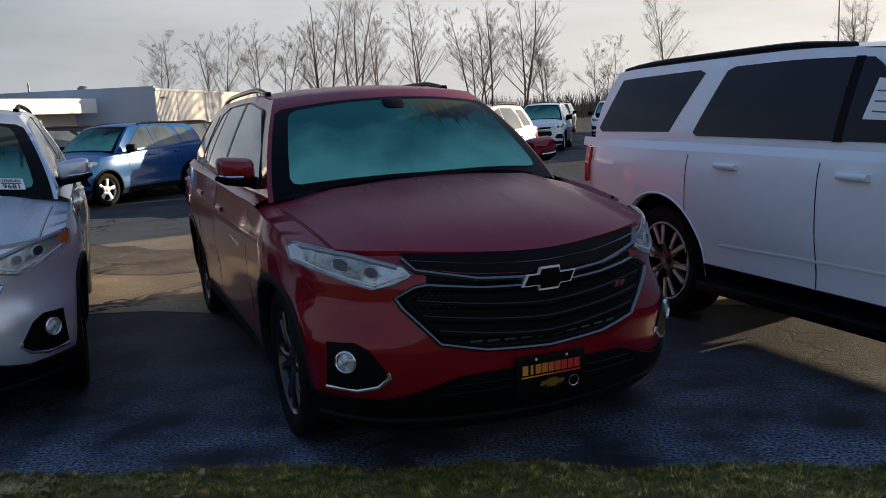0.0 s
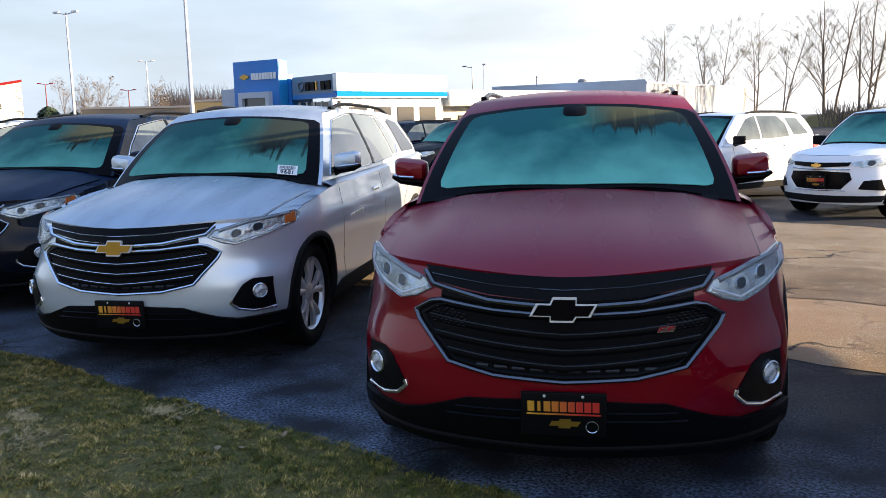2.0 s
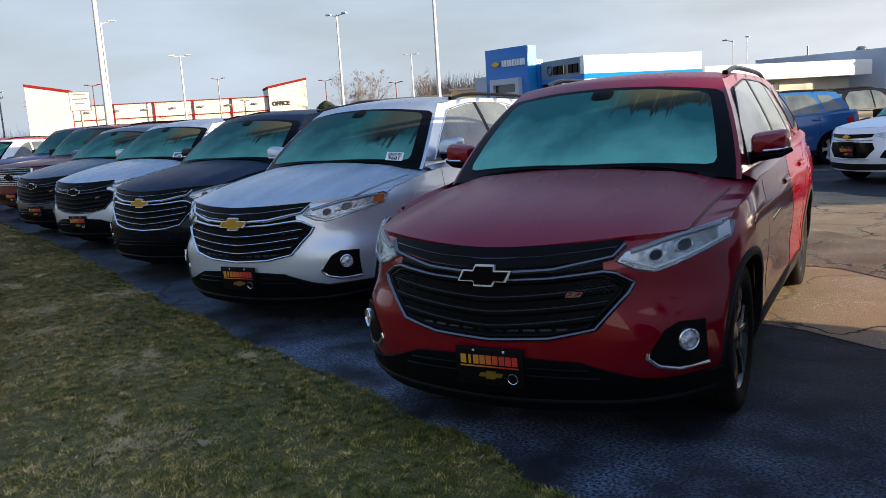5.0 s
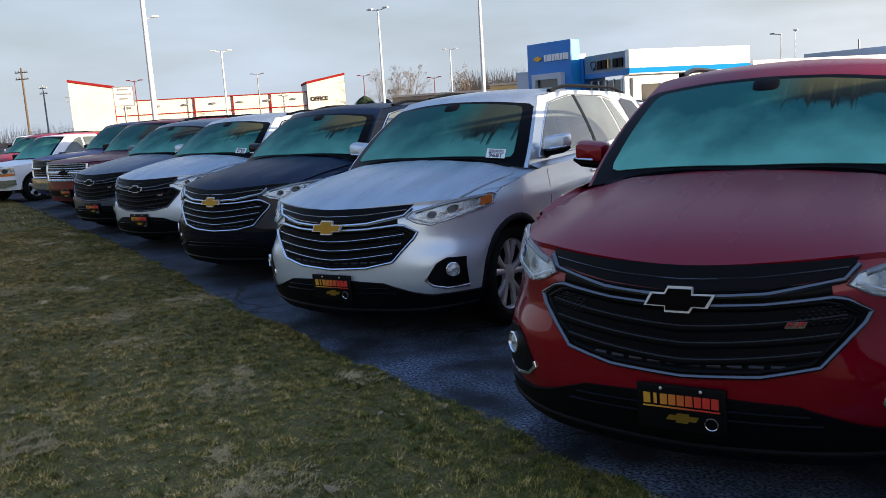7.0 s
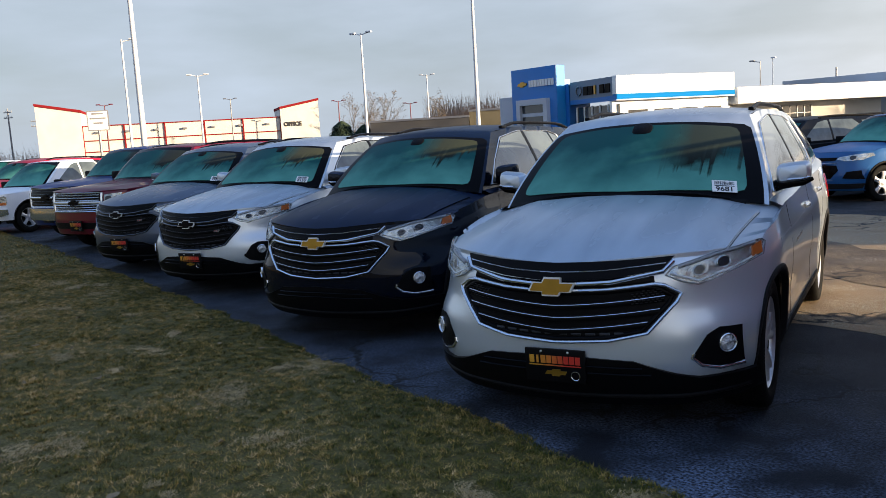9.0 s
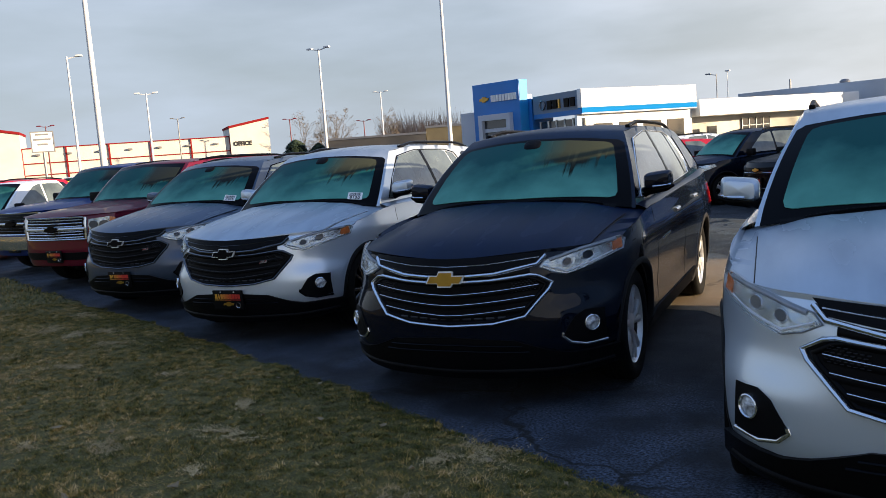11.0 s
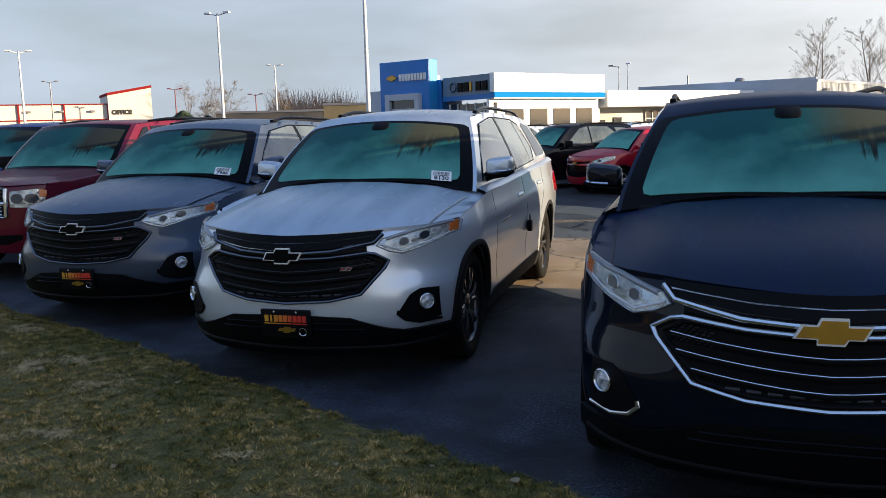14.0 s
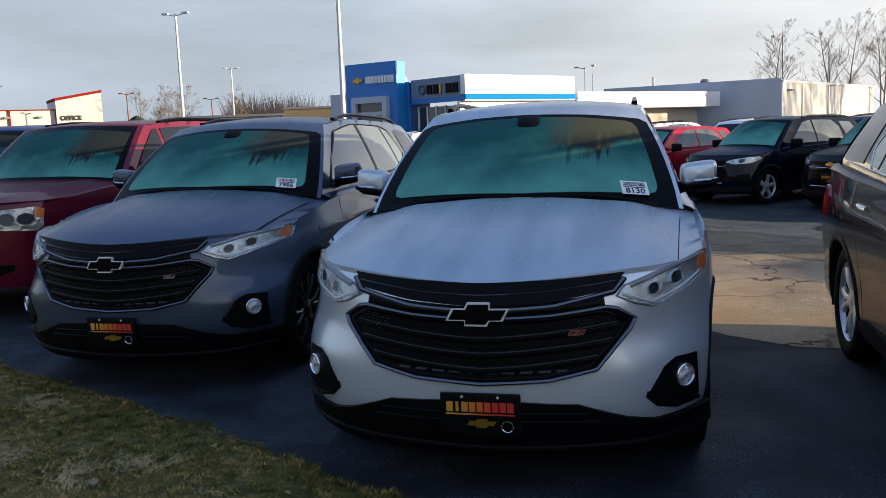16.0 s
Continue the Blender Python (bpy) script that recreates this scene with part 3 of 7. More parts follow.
def lower_body(s, rows=24):
    """Front fascia, flanks and tail up to the shoulder, open at the wheel arches."""
    W = s.W
    xs = [0.95 * W * math.sin(math.pi / 2 * i / 13) ** 0.9 for i in range(14)]
    y0, y1 = s.corner(0.9), s.L - 0.30
    ys = [y0 + (y1 - y0) * i / 74 for i in range(1, 75)]
    rear = [0.90 * W * (1 - i / 8) for i in range(9)]
    cols = [("f", x) for x in xs] + [("s", y) for y in ys] + [("r", x) for x in rear]

    def place(col, v):
        kind, q = col
        if kind == "f":
            top = s.hood_z(q, s.front_y(q, 0.97))
            z = s.bottom + (top - s.bottom) * v
            k = 1 + (s.side_f(z) - 1) * (q / W) ** 4
            return (q * k, s.front_y(q, z), z)
        if kind == "s":
            top = s.t(s.shoulder, q)
            z = s.bottom + (top - s.bottom) * v
            fade = max(0.0, 1 - (q - y0) / 0.5)
            y = q + (s.corner(z) - y0) * fade
            return (s.side_x(y, z), y, z)
        top = s.t(s.shoulder, s.L)
        z = s.bottom + (top - s.bottom) * v
        return (q * s.side_f(z), s.L - 0.12 * (q / W) ** 4 - 0.10 * max(0, 0.45 - z) - 0.12 * max(0.0, z - 0.85), z)

    verts, faces = grid_mesh(lambda c, v: place(c, v), cols, [i / rows for i in range(rows + 1)])
    # open the arches and draw their edges onto the circle
    inside = set()
    for i, v in enumerate(verts):
        for h in s.hubs:
            if v[0] > 0.6 * W and math.hypot(v[1] - h, v[2] - s.tyre) < s.arch:
                inside.add(i)
    keep = [f for f in faces if not all(i in inside for i in f)]
    for i in inside:
        v = verts[i]
        h = min(s.hubs, key=lambda q: abs(q - v[1]))
        d = math.hypot(v[1] - h, v[2] - s.tyre) or 1e-6
        k = s.arch / d
        verts[i] = (v[0], h + (v[1] - h) * k, s.tyre + (v[2] - s.tyre) * k)
    keep = [f for f in keep if min(verts[i][2] for i in f) > -0.5]
    v2, f2 = mirrored(verts, keep)
    return welded(v2, f2)


def deck(s, x_of, lift=0.0, n=18, m=14, y_from=0.0, y_to=None):
    """The bonnet's surface between -x_of(y) and x_of(y)."""
    def fn(u, v):
        x = u * x_of(v)
        a = s.front_y(x, 0.985) + y_from
        c = y_to if y_to is not None else s.cowl[0] + 0.10 + (s.cowl[1] - s.cowl[0]) * abs(u) ** 2.2
        y = a + (c - a) * v
        return (x, y, s.hood_z(x, y) + lift)
    return grid_mesh(fn, [-1 + 2 * i / n for i in range(n + 1)], [i / m for i in range(m + 1)])


def fenders(s):
    """The wings' tops: the deck beside the bonnet, rolled over to the flank's shoulder."""
    verts, faces = deck(s, lambda v: s.edge * s.W)
    y0 = s.corner(0.9)
    ys = [y0 + 0.02 + (s.cowl[1] + 0.45 - y0) * i / 30 for i in range(31)]
    for sign in (1, -1):
        def roll(w, q):
            top = s.t(s.shoulder, q)
            y = q + (s.corner(top) - y0) * max(0.0, 1 - (q - y0) / 0.5)
            a = Vector((s.edge * s.W, y, s.hood_z(s.edge * s.W, y)))
            b = Vector((s.side_x(y, top), y, top))
            p = a.lerp(b, w) + Vector((0.010, 0, 0.012)) * math.sin(math.pi * w)
            return (sign * p.x, p.y, p.z)
        v2, f2 = grid_mesh(roll, [i / 4 for i in range(5)], ys)
        k = len(verts)
        verts, faces = verts + v2, faces + [tuple(i + k for i in f) for f in f2]
    return welded(verts, faces, 0.004)


def cabin(s):
    """Pillars, screens' surrounds and roof as one skin."""
    n = 10
    vs = [i / 8 for i in range(9)]
    verts, faces = grid_mesh(lambda u, v: s.screen(u, v), [i / n for i in range(n + 1)], vs)

    def side(w, v):
        a = s.screen(1, v)
        b = s.back(1, v)
        y = a.y + (b.y - a.y) * w
        x = s.cab_x(y, v)
        if w < 0.15:
            x = a.x + (x - a.x) * (w / 0.15)
        z = s.cab_z(y, v)
        if w < 0.1:
            z = a.z + (z - a.z) * (w / 0.1)
        return (x, y, z - (0.05 if v == 0 else 0))
    v2, f2 = grid_mesh(side, [i / 30 for i in range(31)], vs)
    v3, f3 = grid_mesh(lambda u, v: s.back(u, v), [1 - i / n for i in range(n + 1)], vs)

    def roof(u, w):
        a, b = s.screen(u, 1), s.back(u, 1)
        y = a.y + (b.y - a.y) * w
        x = u * s.cab_x(y, 1.0) * 1.0
        if w < 0.12:
            x = a.x + (x - a.x) * w / 0.12
        z = s.t(s.roof_z, y) + s.crown * (1 - u * u) * (1 - 0.4 * w)
        return (x, y, z)
    v4, f4 = grid_mesh(roof, [i / n for i in range(n + 1)], [i / 24 for i in range(25)])

    def ledge(w, q):
        """The shoulder's narrow shelf under the side glass."""
        y = s.cowl[1] + 0.05 + (s.cab_rear - 0.02 - s.cowl[1]) * q
        top = s.t(s.shoulder, y)
        a, b = Vector((s.side_x(y, top) - 0.001, y, top - 0.004)), Vector((s.cab_x(y, 0.0) - 0.012, y, max(top + 0.006, s.cab_z(y, 0.0) + 0.004)))
        return tuple(a.lerp(b, w) + Vector((0, 0, 0.006)) * math.sin(math.pi * w))
    v5, f5 = grid_mesh(ledge, [i / 4 for i in range(5)], [i / 40 for i in range(41)])
    allv, allf = [], []
    for vv, ff in ((verts, faces), (v2, f2), (v3, f3), (v4, f4), (v5, f5)):
        k = len(allv)
        allv += [tuple(q) for q in vv]
        allf += [tuple(i + k for i in f) for f in ff]
    a, b = mirrored(allv, allf)
    return welded(a, b, 0.006)


def rim_mesh(r, depth, spokes, double, width):
    """A wheel disc with open spokes, its face towards +x."""
    bm = bmesh.new()
    prof = [(-0.035, r * 0.935), (-0.02, r * 0.945), (0.0, r * 1.0), (-0.012, r * 1.02), (-0.035, r * 1.01)]
    v, f = lathe(prof, 36)
    vs = [bm.verts.new(q) for q in v]
    for q in f:
        bm.faces.new([vs[i] for i in q])
    v, f = lathe([(-0.05, 0.001), (-0.008, 0.001), (-0.012, 0.032), (-0.02, 0.05), (-0.02, 0.075), (-0.05, 0.08)], 20)
    vs = [bm.verts.new(q) for q in v]
    for q in f:
        bm.faces.new([vs[i] for i in q])
    for k in range(spokes):
        base = 2 * math.pi * k / spokes
        for off in ((-double, double) if double else (0.0,)):
            t0, t1 = base + off * 0.55, base + off * 1.25
            ring = []
            for t, rad, w, x in ((t0, 0.06, width * 1.15, -0.026), (t0 * 0.5 + t1 * 0.5, r * 0.55, width * 0.85, -0.012), (t1, r * 0.965, width * 1.25, -0.014)):
                d, nrm = Vector((0, math.cos(t), math.sin(t))), Vector((0, -math.sin(t), math.cos(t)))
                c = d * rad
                ring.append([bm.verts.new(c + nrm * w * a + Vector((x + b, 0, 0))) for a, b in ((-0.5, -0.028), (-0.5, -0.005), (-0.25, 0.004), (0.25, 0.004), (0.5, -0.005), (0.5, -0.028))])
            for a, b in zip(ring, ring[1:]):
                for i in range(6):
                    j = (i + 1) % 6
                    bm.faces.new((a[i], a[j], b[j], b[i]))
    bmesh.ops.recalc_face_normals(bm, faces=bm.faces[:])
    return bm


def tyre_mesh(r, rim, width):
    h = width / 2
    prof = [(-h * 0.75, rim * 0.98), (-h * 0.95, rim * 1.08), (-h, (r + rim) / 2), (-h * 0.94, r * 0.955), (-h * 0.82, r * 0.99),
            (-h * 0.45, r), (-h * 0.42, r - 0.008), (-h * 0.36, r - 0.008), (-h * 0.33, r), (-0.012, r), (-0.01, r - 0.008), (0.01, r - 0.008), (0.012, r),
            (h * 0.33, r), (h * 0.36, r - 0.008), (h * 0.42, r - 0.008), (h * 0.45, r), (h * 0.82, r * 0.99), (h * 0.94, r * 0.955), (h, (r + rim) / 2), (h * 0.95, rim * 1.08), (h * 0.75, rim * 0.98)]
    v, f = lathe(prof, 48)
    return mesh_from(v, f, "tyre")


MESHES = {}


def shared(key, make):
    """One mesh data block for alike parts."""
    if key not in MESHES:
        me = make()
        if isinstance(me, bmesh.types.BMesh):
            data = bpy.data.meshes.new(key if isinstance(key, str) else str(key[0]))
            me.to_mesh(data)
            me.free()
            me = data
        MESHES[key] = me
    return MESHES[key]


def put(name, key, make, mat, parent, label="", angle=40):
    """A part whose mesh is shared between cars of one kind; the material sits on the object."""
    me = shared(key, make)
    smooth(me, angle)
    if not me.materials:
        me.materials.append(mat)
    ob = new(name, me)
    ob.parent = parent
    ob.material_slots[0].link = "OBJECT"
    ob.material_slots[0].material = mat
    if label:
        ob["label"] = label
    return ob


def add_wheels(s, kind, car, style, rim_mat, sides=(1, -1)):
    spokes, double, width = style
    for h in s.hubs:
        for sign in sides:
            w = put("wheel", (kind, "tyre"), lambda: tyre_mesh(s.tyre, s.rim, s.tread), RUBBER, car, "black rubber tyre")
            w.matrix_basis = pose(sign * (s.W - 0.040 - s.tread / 2), h, s.tyre, 11 * h, 0, 0 if sign > 0 else 180)
            r = put("rim", (kind, "rim", style), lambda: rim_mesh(s.rim, s.tread * 0.8, spokes, double, width), rim_mat, w, "alloy rim")
            r.matrix_basis = pose(s.tread / 2 - 0.02, 0, 0)
            bb = put("rim_barrel", (kind, "barrel"), lambda: mesh_from(*lathe([(-0.034, s.rim * 0.955), (-s.tread * 0.4, s.rim * 0.90), (-s.tread * 0.8, s.rim * 0.93), (-s.tread * 0.8, 0.02)], 30), "barrel"), BARREL, w)
            bb.matrix_basis = pose(s.tread / 2 - 0.02, 0, 0)
            b = put("brake_disc", (kind, "disc"), lambda: mesh_from(*lathe([(-0.10, 0.001), (-0.07, 0.001), (-0.07, s.rim * 0.72), (-0.10, s.rim * 0.72)], 24), "disc"), RUBBER, w)
            b.matrix_basis = pose(s.tread / 2 - 0.02, 0, 0)


def arch_parts(s, kind, car, trim):
    for h in s.hubs:
        for sign in (1, -1):
            fn = s.on_side(sign)
            path = []
            for i in range(25):
                a = radians(-22 + 224 * i / 24)
                r = s.arch + 0.010
                y, z = h + r * math.cos(a), s.tyre + r * math.sin(a)
                if z > s.bottom - 0.02:
                    path.append((y, z))
            put("arch_trim", (kind, "arch", h, sign), lambda: ribbon(path, s.lip, fn, 0.010, 0.03), trim, car, "dark wheel arch trim")

            def liner():
                r = s.arch + 0.01
                verts, faces = [], []
                for i in range(17):
                    a = radians(-15 + 210 * i / 16)
                    for x in (s.W * 0.955, s.W - 0.36):
                        verts.append((sign * x, h + r * math.cos(a), max(0.12, s.tyre + r * math.sin(a))))
                for i in range(16):
                    faces.append((2 * i, 2 * i + 1, 2 * i + 3, 2 * i + 2))
                faces.append(tuple(2 * i + 1 for i in range(17)))
                return mesh_from(verts, faces, "liner")
            put("arch_liner", (kind, "liner", h, sign), liner, PLASTIC, car)


def bowtie(w, h, slant=0.0):
    """The outline of a cross-shaped badge, (x, z)."""
    a, c = 0.30 * w, 0.26 * h
    sl = 0.10 * w
    pts = [(-w / 2, -c), (-a * 0.66, -c), (-a * 0.66, -h / 2), (a * 0.50, -h / 2), (a * 0.66, -c), (w / 2 - sl, -c), (w / 2, c), (a * 0.66, c), (a * 0.66, h / 2), (-a * 0.50, h / 2), (-a * 0.66, c), (-w / 2 + sl, c)]
    return pts


def dealer_plate(car, y, z, tilt=4):
    """Black dealer plate with printed bars in place of its name."""
    pl = put("dealer_plate", "plate", lambda: box_mesh(-0.168, 0.168, -0.008, 0.010, -0.098, 0.084, bevel=0.006), PLATEBLACK, car, "black dealer plate with orange lettering blocks")
    pl.matrix_basis = pose(0, y, z, tilt, 0, 0)

    def letters():
        bm = bmesh.new()
        for i in range(9):
            x = -0.128 + 0.0318 * i
            w = 0.012 if i == 1 else 0.0265
            box(bm, x - w / 2, x + w / 2, -0.0105, -0.007, 0.006, 0.048)
        box(bm, -0.145, 0.145, -0.0102, -0.007, -0.008, -0.002)
        return bm
    put("plate_lettering", "plate_letters", letters, PLATELETTER, pl, "yellow to orange lettering blocks")
    put("plate_badge", "plate_badge", lambda: patch([(0.005 + a, -0.044 + b) for a, b in bowtie(0.125, 0.038)], lambda u, v: (Vector((u, -0.008, v)), Vector((0, -1, 0))), 0.003, 0.0, 0.2), GOLD, pl, "small gold cross badge")
    put("plate_ring", "plate_ring", lambda: mesh_from(*tube([(0.112 + 0.024 * math.cos(a), -0.0095, -0.055 + 0.024 * math.sin(a)) for a in [2 * math.pi * i / 20 for i in range(21)]], 0.0025, 5), "ring"), CHROME, pl)
    for sx in (-0.075, 0.075):
        b = put("bolt", "plate_bolt", lambda: mesh_from(*[(lambda vf: ([(q[1], -q[0], q[2]) for q in vf[0]], vf[1]))(lathe([(0, 0.001), (0.013, 0.001), (0.011, 0.006), (0, 0.008)], 10))][0], "bolt"), ALLOY, pl)
        b.matrix_basis = pose(sx, 0, 0.070)


def sticker(car, s, number, x=0.62):
    """A white stock tag with a bar code, inside the foot of the windscreen."""
    u = x / s.screen(1, 0.1).x
    p, n = s.on_screen(u, 0.12)
    t = (s.screen(u + 0.02, 0.12) - s.screen(u - 0.02, 0.12)).normalized()
    up = n.cross(t)
    up = up if up.z > 0 else -up
    z = t.cross(up)
    base = Matrix((t, up, z)).transposed().to_4x4()
    base.translation = p + n * 0.012
    st = put("stock_tag", "tag", lambda: box_mesh(-0.075, 0.075, -0.05, 0.05, -0.002, 0.001), PAPER, car, "white stock tag with bar code")
    st.matrix_basis = base

    def bars():
        bm = bmesh.new()
        rnd = random.Random(4)
        x = -0.06
        while x < 0.058:
            w = rnd.choice((0.002, 0.003, 0.005))
            box(bm, x, x + w, 0.012, 0.040, 0.001, 0.002)
            x += w + rnd.choice((0.002, 0.003))
        box(bm, -0.06, 0.06, 0.000, 0.006, 0.001, 0.002)
        return bm
    put("bar_code", "tag_bars", bars, INK, st)
    tx = part("tag_number", text_mesh(number, 0.052, 0.0008, 0.001, 1.05), INK, st)
    tx.matrix_basis = pose(0, -0.026, 0.002)


# ---- ground ----
def asphalt_material(name, base, worn, dust, amount, margin=None):
    """Weathered asphalt: aggregate specks, pale worn areas, fine cracks and a layer of brown dust."""
    m = bpy.data.materials.new(name)
    m.use_nodes = True
    nt, b = m.node_tree, m.node_tree.nodes["Principled BSDF"]
    N, L = nt.nodes.new, nt.links.new
    pos = N("ShaderNodeNewGeometry").outputs["Position"]

    def noise_fac(scale, detail, lo, hi):
        n, r = N("ShaderNodeTexNoise"), N("ShaderNodeMapRange")
        n.inputs["Scale"].default_value, n.inputs["Detail"].default_value = scale, detail
        L(pos, n.inputs["Vector"])
        r.inputs["From Min"].default_value, r.inputs["From Max"].default_value = lo, hi
        L(n.outputs["Fac"], r.inputs["Value"])
        return r.outputs["Result"]

    def mixed(fac, a, c):
        mx = N("ShaderNodeMixRGB")
        L(fac, mx.inputs["Fac"])
        for i, v in ((1, a), (2, c)):
            if isinstance(v, tuple):
                mx.inputs[i].default_value = (*v, 1)
            else:
                L(v, mx.inputs[i])
        return mx.outputs["Color"]

    def times(a, k):
        n = N("ShaderNodeMath")
        n.operation = "MULTIPLY"
        L(a, n.inputs[0])
        if isinstance(k, (int, float)):
            n.inputs[1].default_value = k
        else:
            L(k, n.inputs[1])
        return n.outputs[0]

    c = mixed(noise_fac(1.3, 6.0, 0.35, 0.7), base, tuple(v * 0.45 for v in base))
    c = mixed(times(noise_fac(0.5, 5.0, 0.45, 0.7), noise_fac(60.0, 6.0, 0.38, 0.68)), c, worn)
    c = mixed(times(noise_fac(0.22, 4.0, 0.40, 0.62), amount), c, dust)
    c = mixed(times(noise_fac(150.0, 3.0, 0.58, 0.72), 0.32), c, tuple(min(0.6, v * 7 + 0.05) for v in base))
    c = mixed(times(noise_fac(80.0, 4.0, 0.56, 0.66), noise_fac(2.2, 4.0, 0.42, 0.60)), c, tuple(min(0.5, v * 3.2 + 0.08) for v in base))
    if margin:
        # frayed pale strip along the lawn, strongest at the row's near end
        line, near, sep, far = N("ShaderNodeVectorMath"), N("ShaderNodeMapRange"), N("ShaderNodeSeparateXYZ"), N("ShaderNodeMapRange")
        line.operation = "DOT_PRODUCT"
        line.inputs[1].default_value = (0.105, 1.0, 0.0)
        L(pos, line.inputs[0])
        L(line.outputs["Value"], near.inputs["Value"])
        near.inputs["From Min"].default_value, near.inputs["From Max"].default_value = 3.5, 5.4
        near.inputs["To Min"].default_value, near.inputs["To Max"].default_value = 1.0, 0.0
        L(pos, sep.inputs["Vector"])
        L(sep.outputs["X"], far.inputs["Value"])
        far.inputs["From Min"].default_value, far.inputs["From Max"].default_value = -6.5, -1.5
        far.inputs["To Min"].default_value, far.inputs["To Max"].default_value = 0.22, 1.0
        c = mixed(times(times(near.outputs["Result"], far.outputs["Result"]), times(noise_fac(2.2, 7.0, 0.36, 0.62), noise_fac(60.0, 8.0, 0.40, 0.66))), c, margin)
    vo = N("ShaderNodeTexVoronoi")
    vo.feature = "DISTANCE_TO_EDGE"
    vo.inputs["Scale"].default_value = 0.75
    wob = N("ShaderNodeTexNoise")
    wob.inputs["Scale"].default_value, wob.inputs["Detail"].default_value = 2.0, 5.0
    L(pos, wob.inputs["Vector"])
    add = N("ShaderNodeVectorMath")
    add.operation = "MULTIPLY_ADD"
    L(wob.outputs["Color"], add.inputs[0])
    add.inputs[1].default_value = (0.9, 0.9, 0.0)
    L(pos, add.inputs[2])
    L(add.outputs["Vector"], vo.inputs["Vector"])
    cr = N("ShaderNodeMapRange")
    cr.inputs["From Min"].default_value, cr.inputs["From Max"].default_value = 0.004, 0.020
    cr.inputs["To Min"].default_value, cr.inputs["To Max"].default_value = 1.0, 0.0
    L(vo.outputs["Distance"], cr.inputs["Value"])
    crack = times(cr.outputs["Result"], noise_fac(0.45, 3.0, 0.44, 0.56))
    c = mixed(crack, c, (0.008, 0.008, 0.008))
    L(c, b.inputs["Base Color"])
    rg = N("ShaderNodeMapRange")
    rg.inputs["To Min"].default_value, rg.inputs["To Max"].default_value = 0.62, 0.95
    L(noise_fac(0.9, 5.0, 0.3, 0.7), rg.inputs["Value"])
    L(rg.outputs["Result"], b.inputs["Roughness"])
    b.inputs["Specular IOR Level"].default_value = 0.35
    bp = N("ShaderNodeBump")
    bp.inputs["Strength"].default_value, bp.inputs["Distance"].default_value = 0.40, 0.008
    hgt = N("ShaderNodeMath")
    hgt.operation = "SUBTRACT"
    L(noise_fac(120.0, 4.0, 0.3, 0.7), hgt.inputs[0])
    L(crack, hgt.inputs[1])
    L(hgt.outputs[0], bp.inputs["Height"])
    L(bp.outputs["Normal"], b.inputs["Normal"])
    return m


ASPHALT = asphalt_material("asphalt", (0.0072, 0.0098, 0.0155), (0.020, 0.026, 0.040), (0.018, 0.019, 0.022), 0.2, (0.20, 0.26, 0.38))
# the lane's pale warm colour holds low sunlight as well as brown dust
LITASPHALT = asphalt_material("sunlit_dusty_asphalt", (0.245, 0.170, 0.094), (0.34, 0.25, 0.15), (0.30, 0.205, 0.11), 0.85)
SOIL = material("turf_soil", (0.105, 0.086, 0.024), rough=0.95, grain=0.9, grain_scale=70, patch=0.9, patch_scale=26, tint=(0.030, 0.028, 0.008), bump=1.0, bump_scale=60, world_space=True)


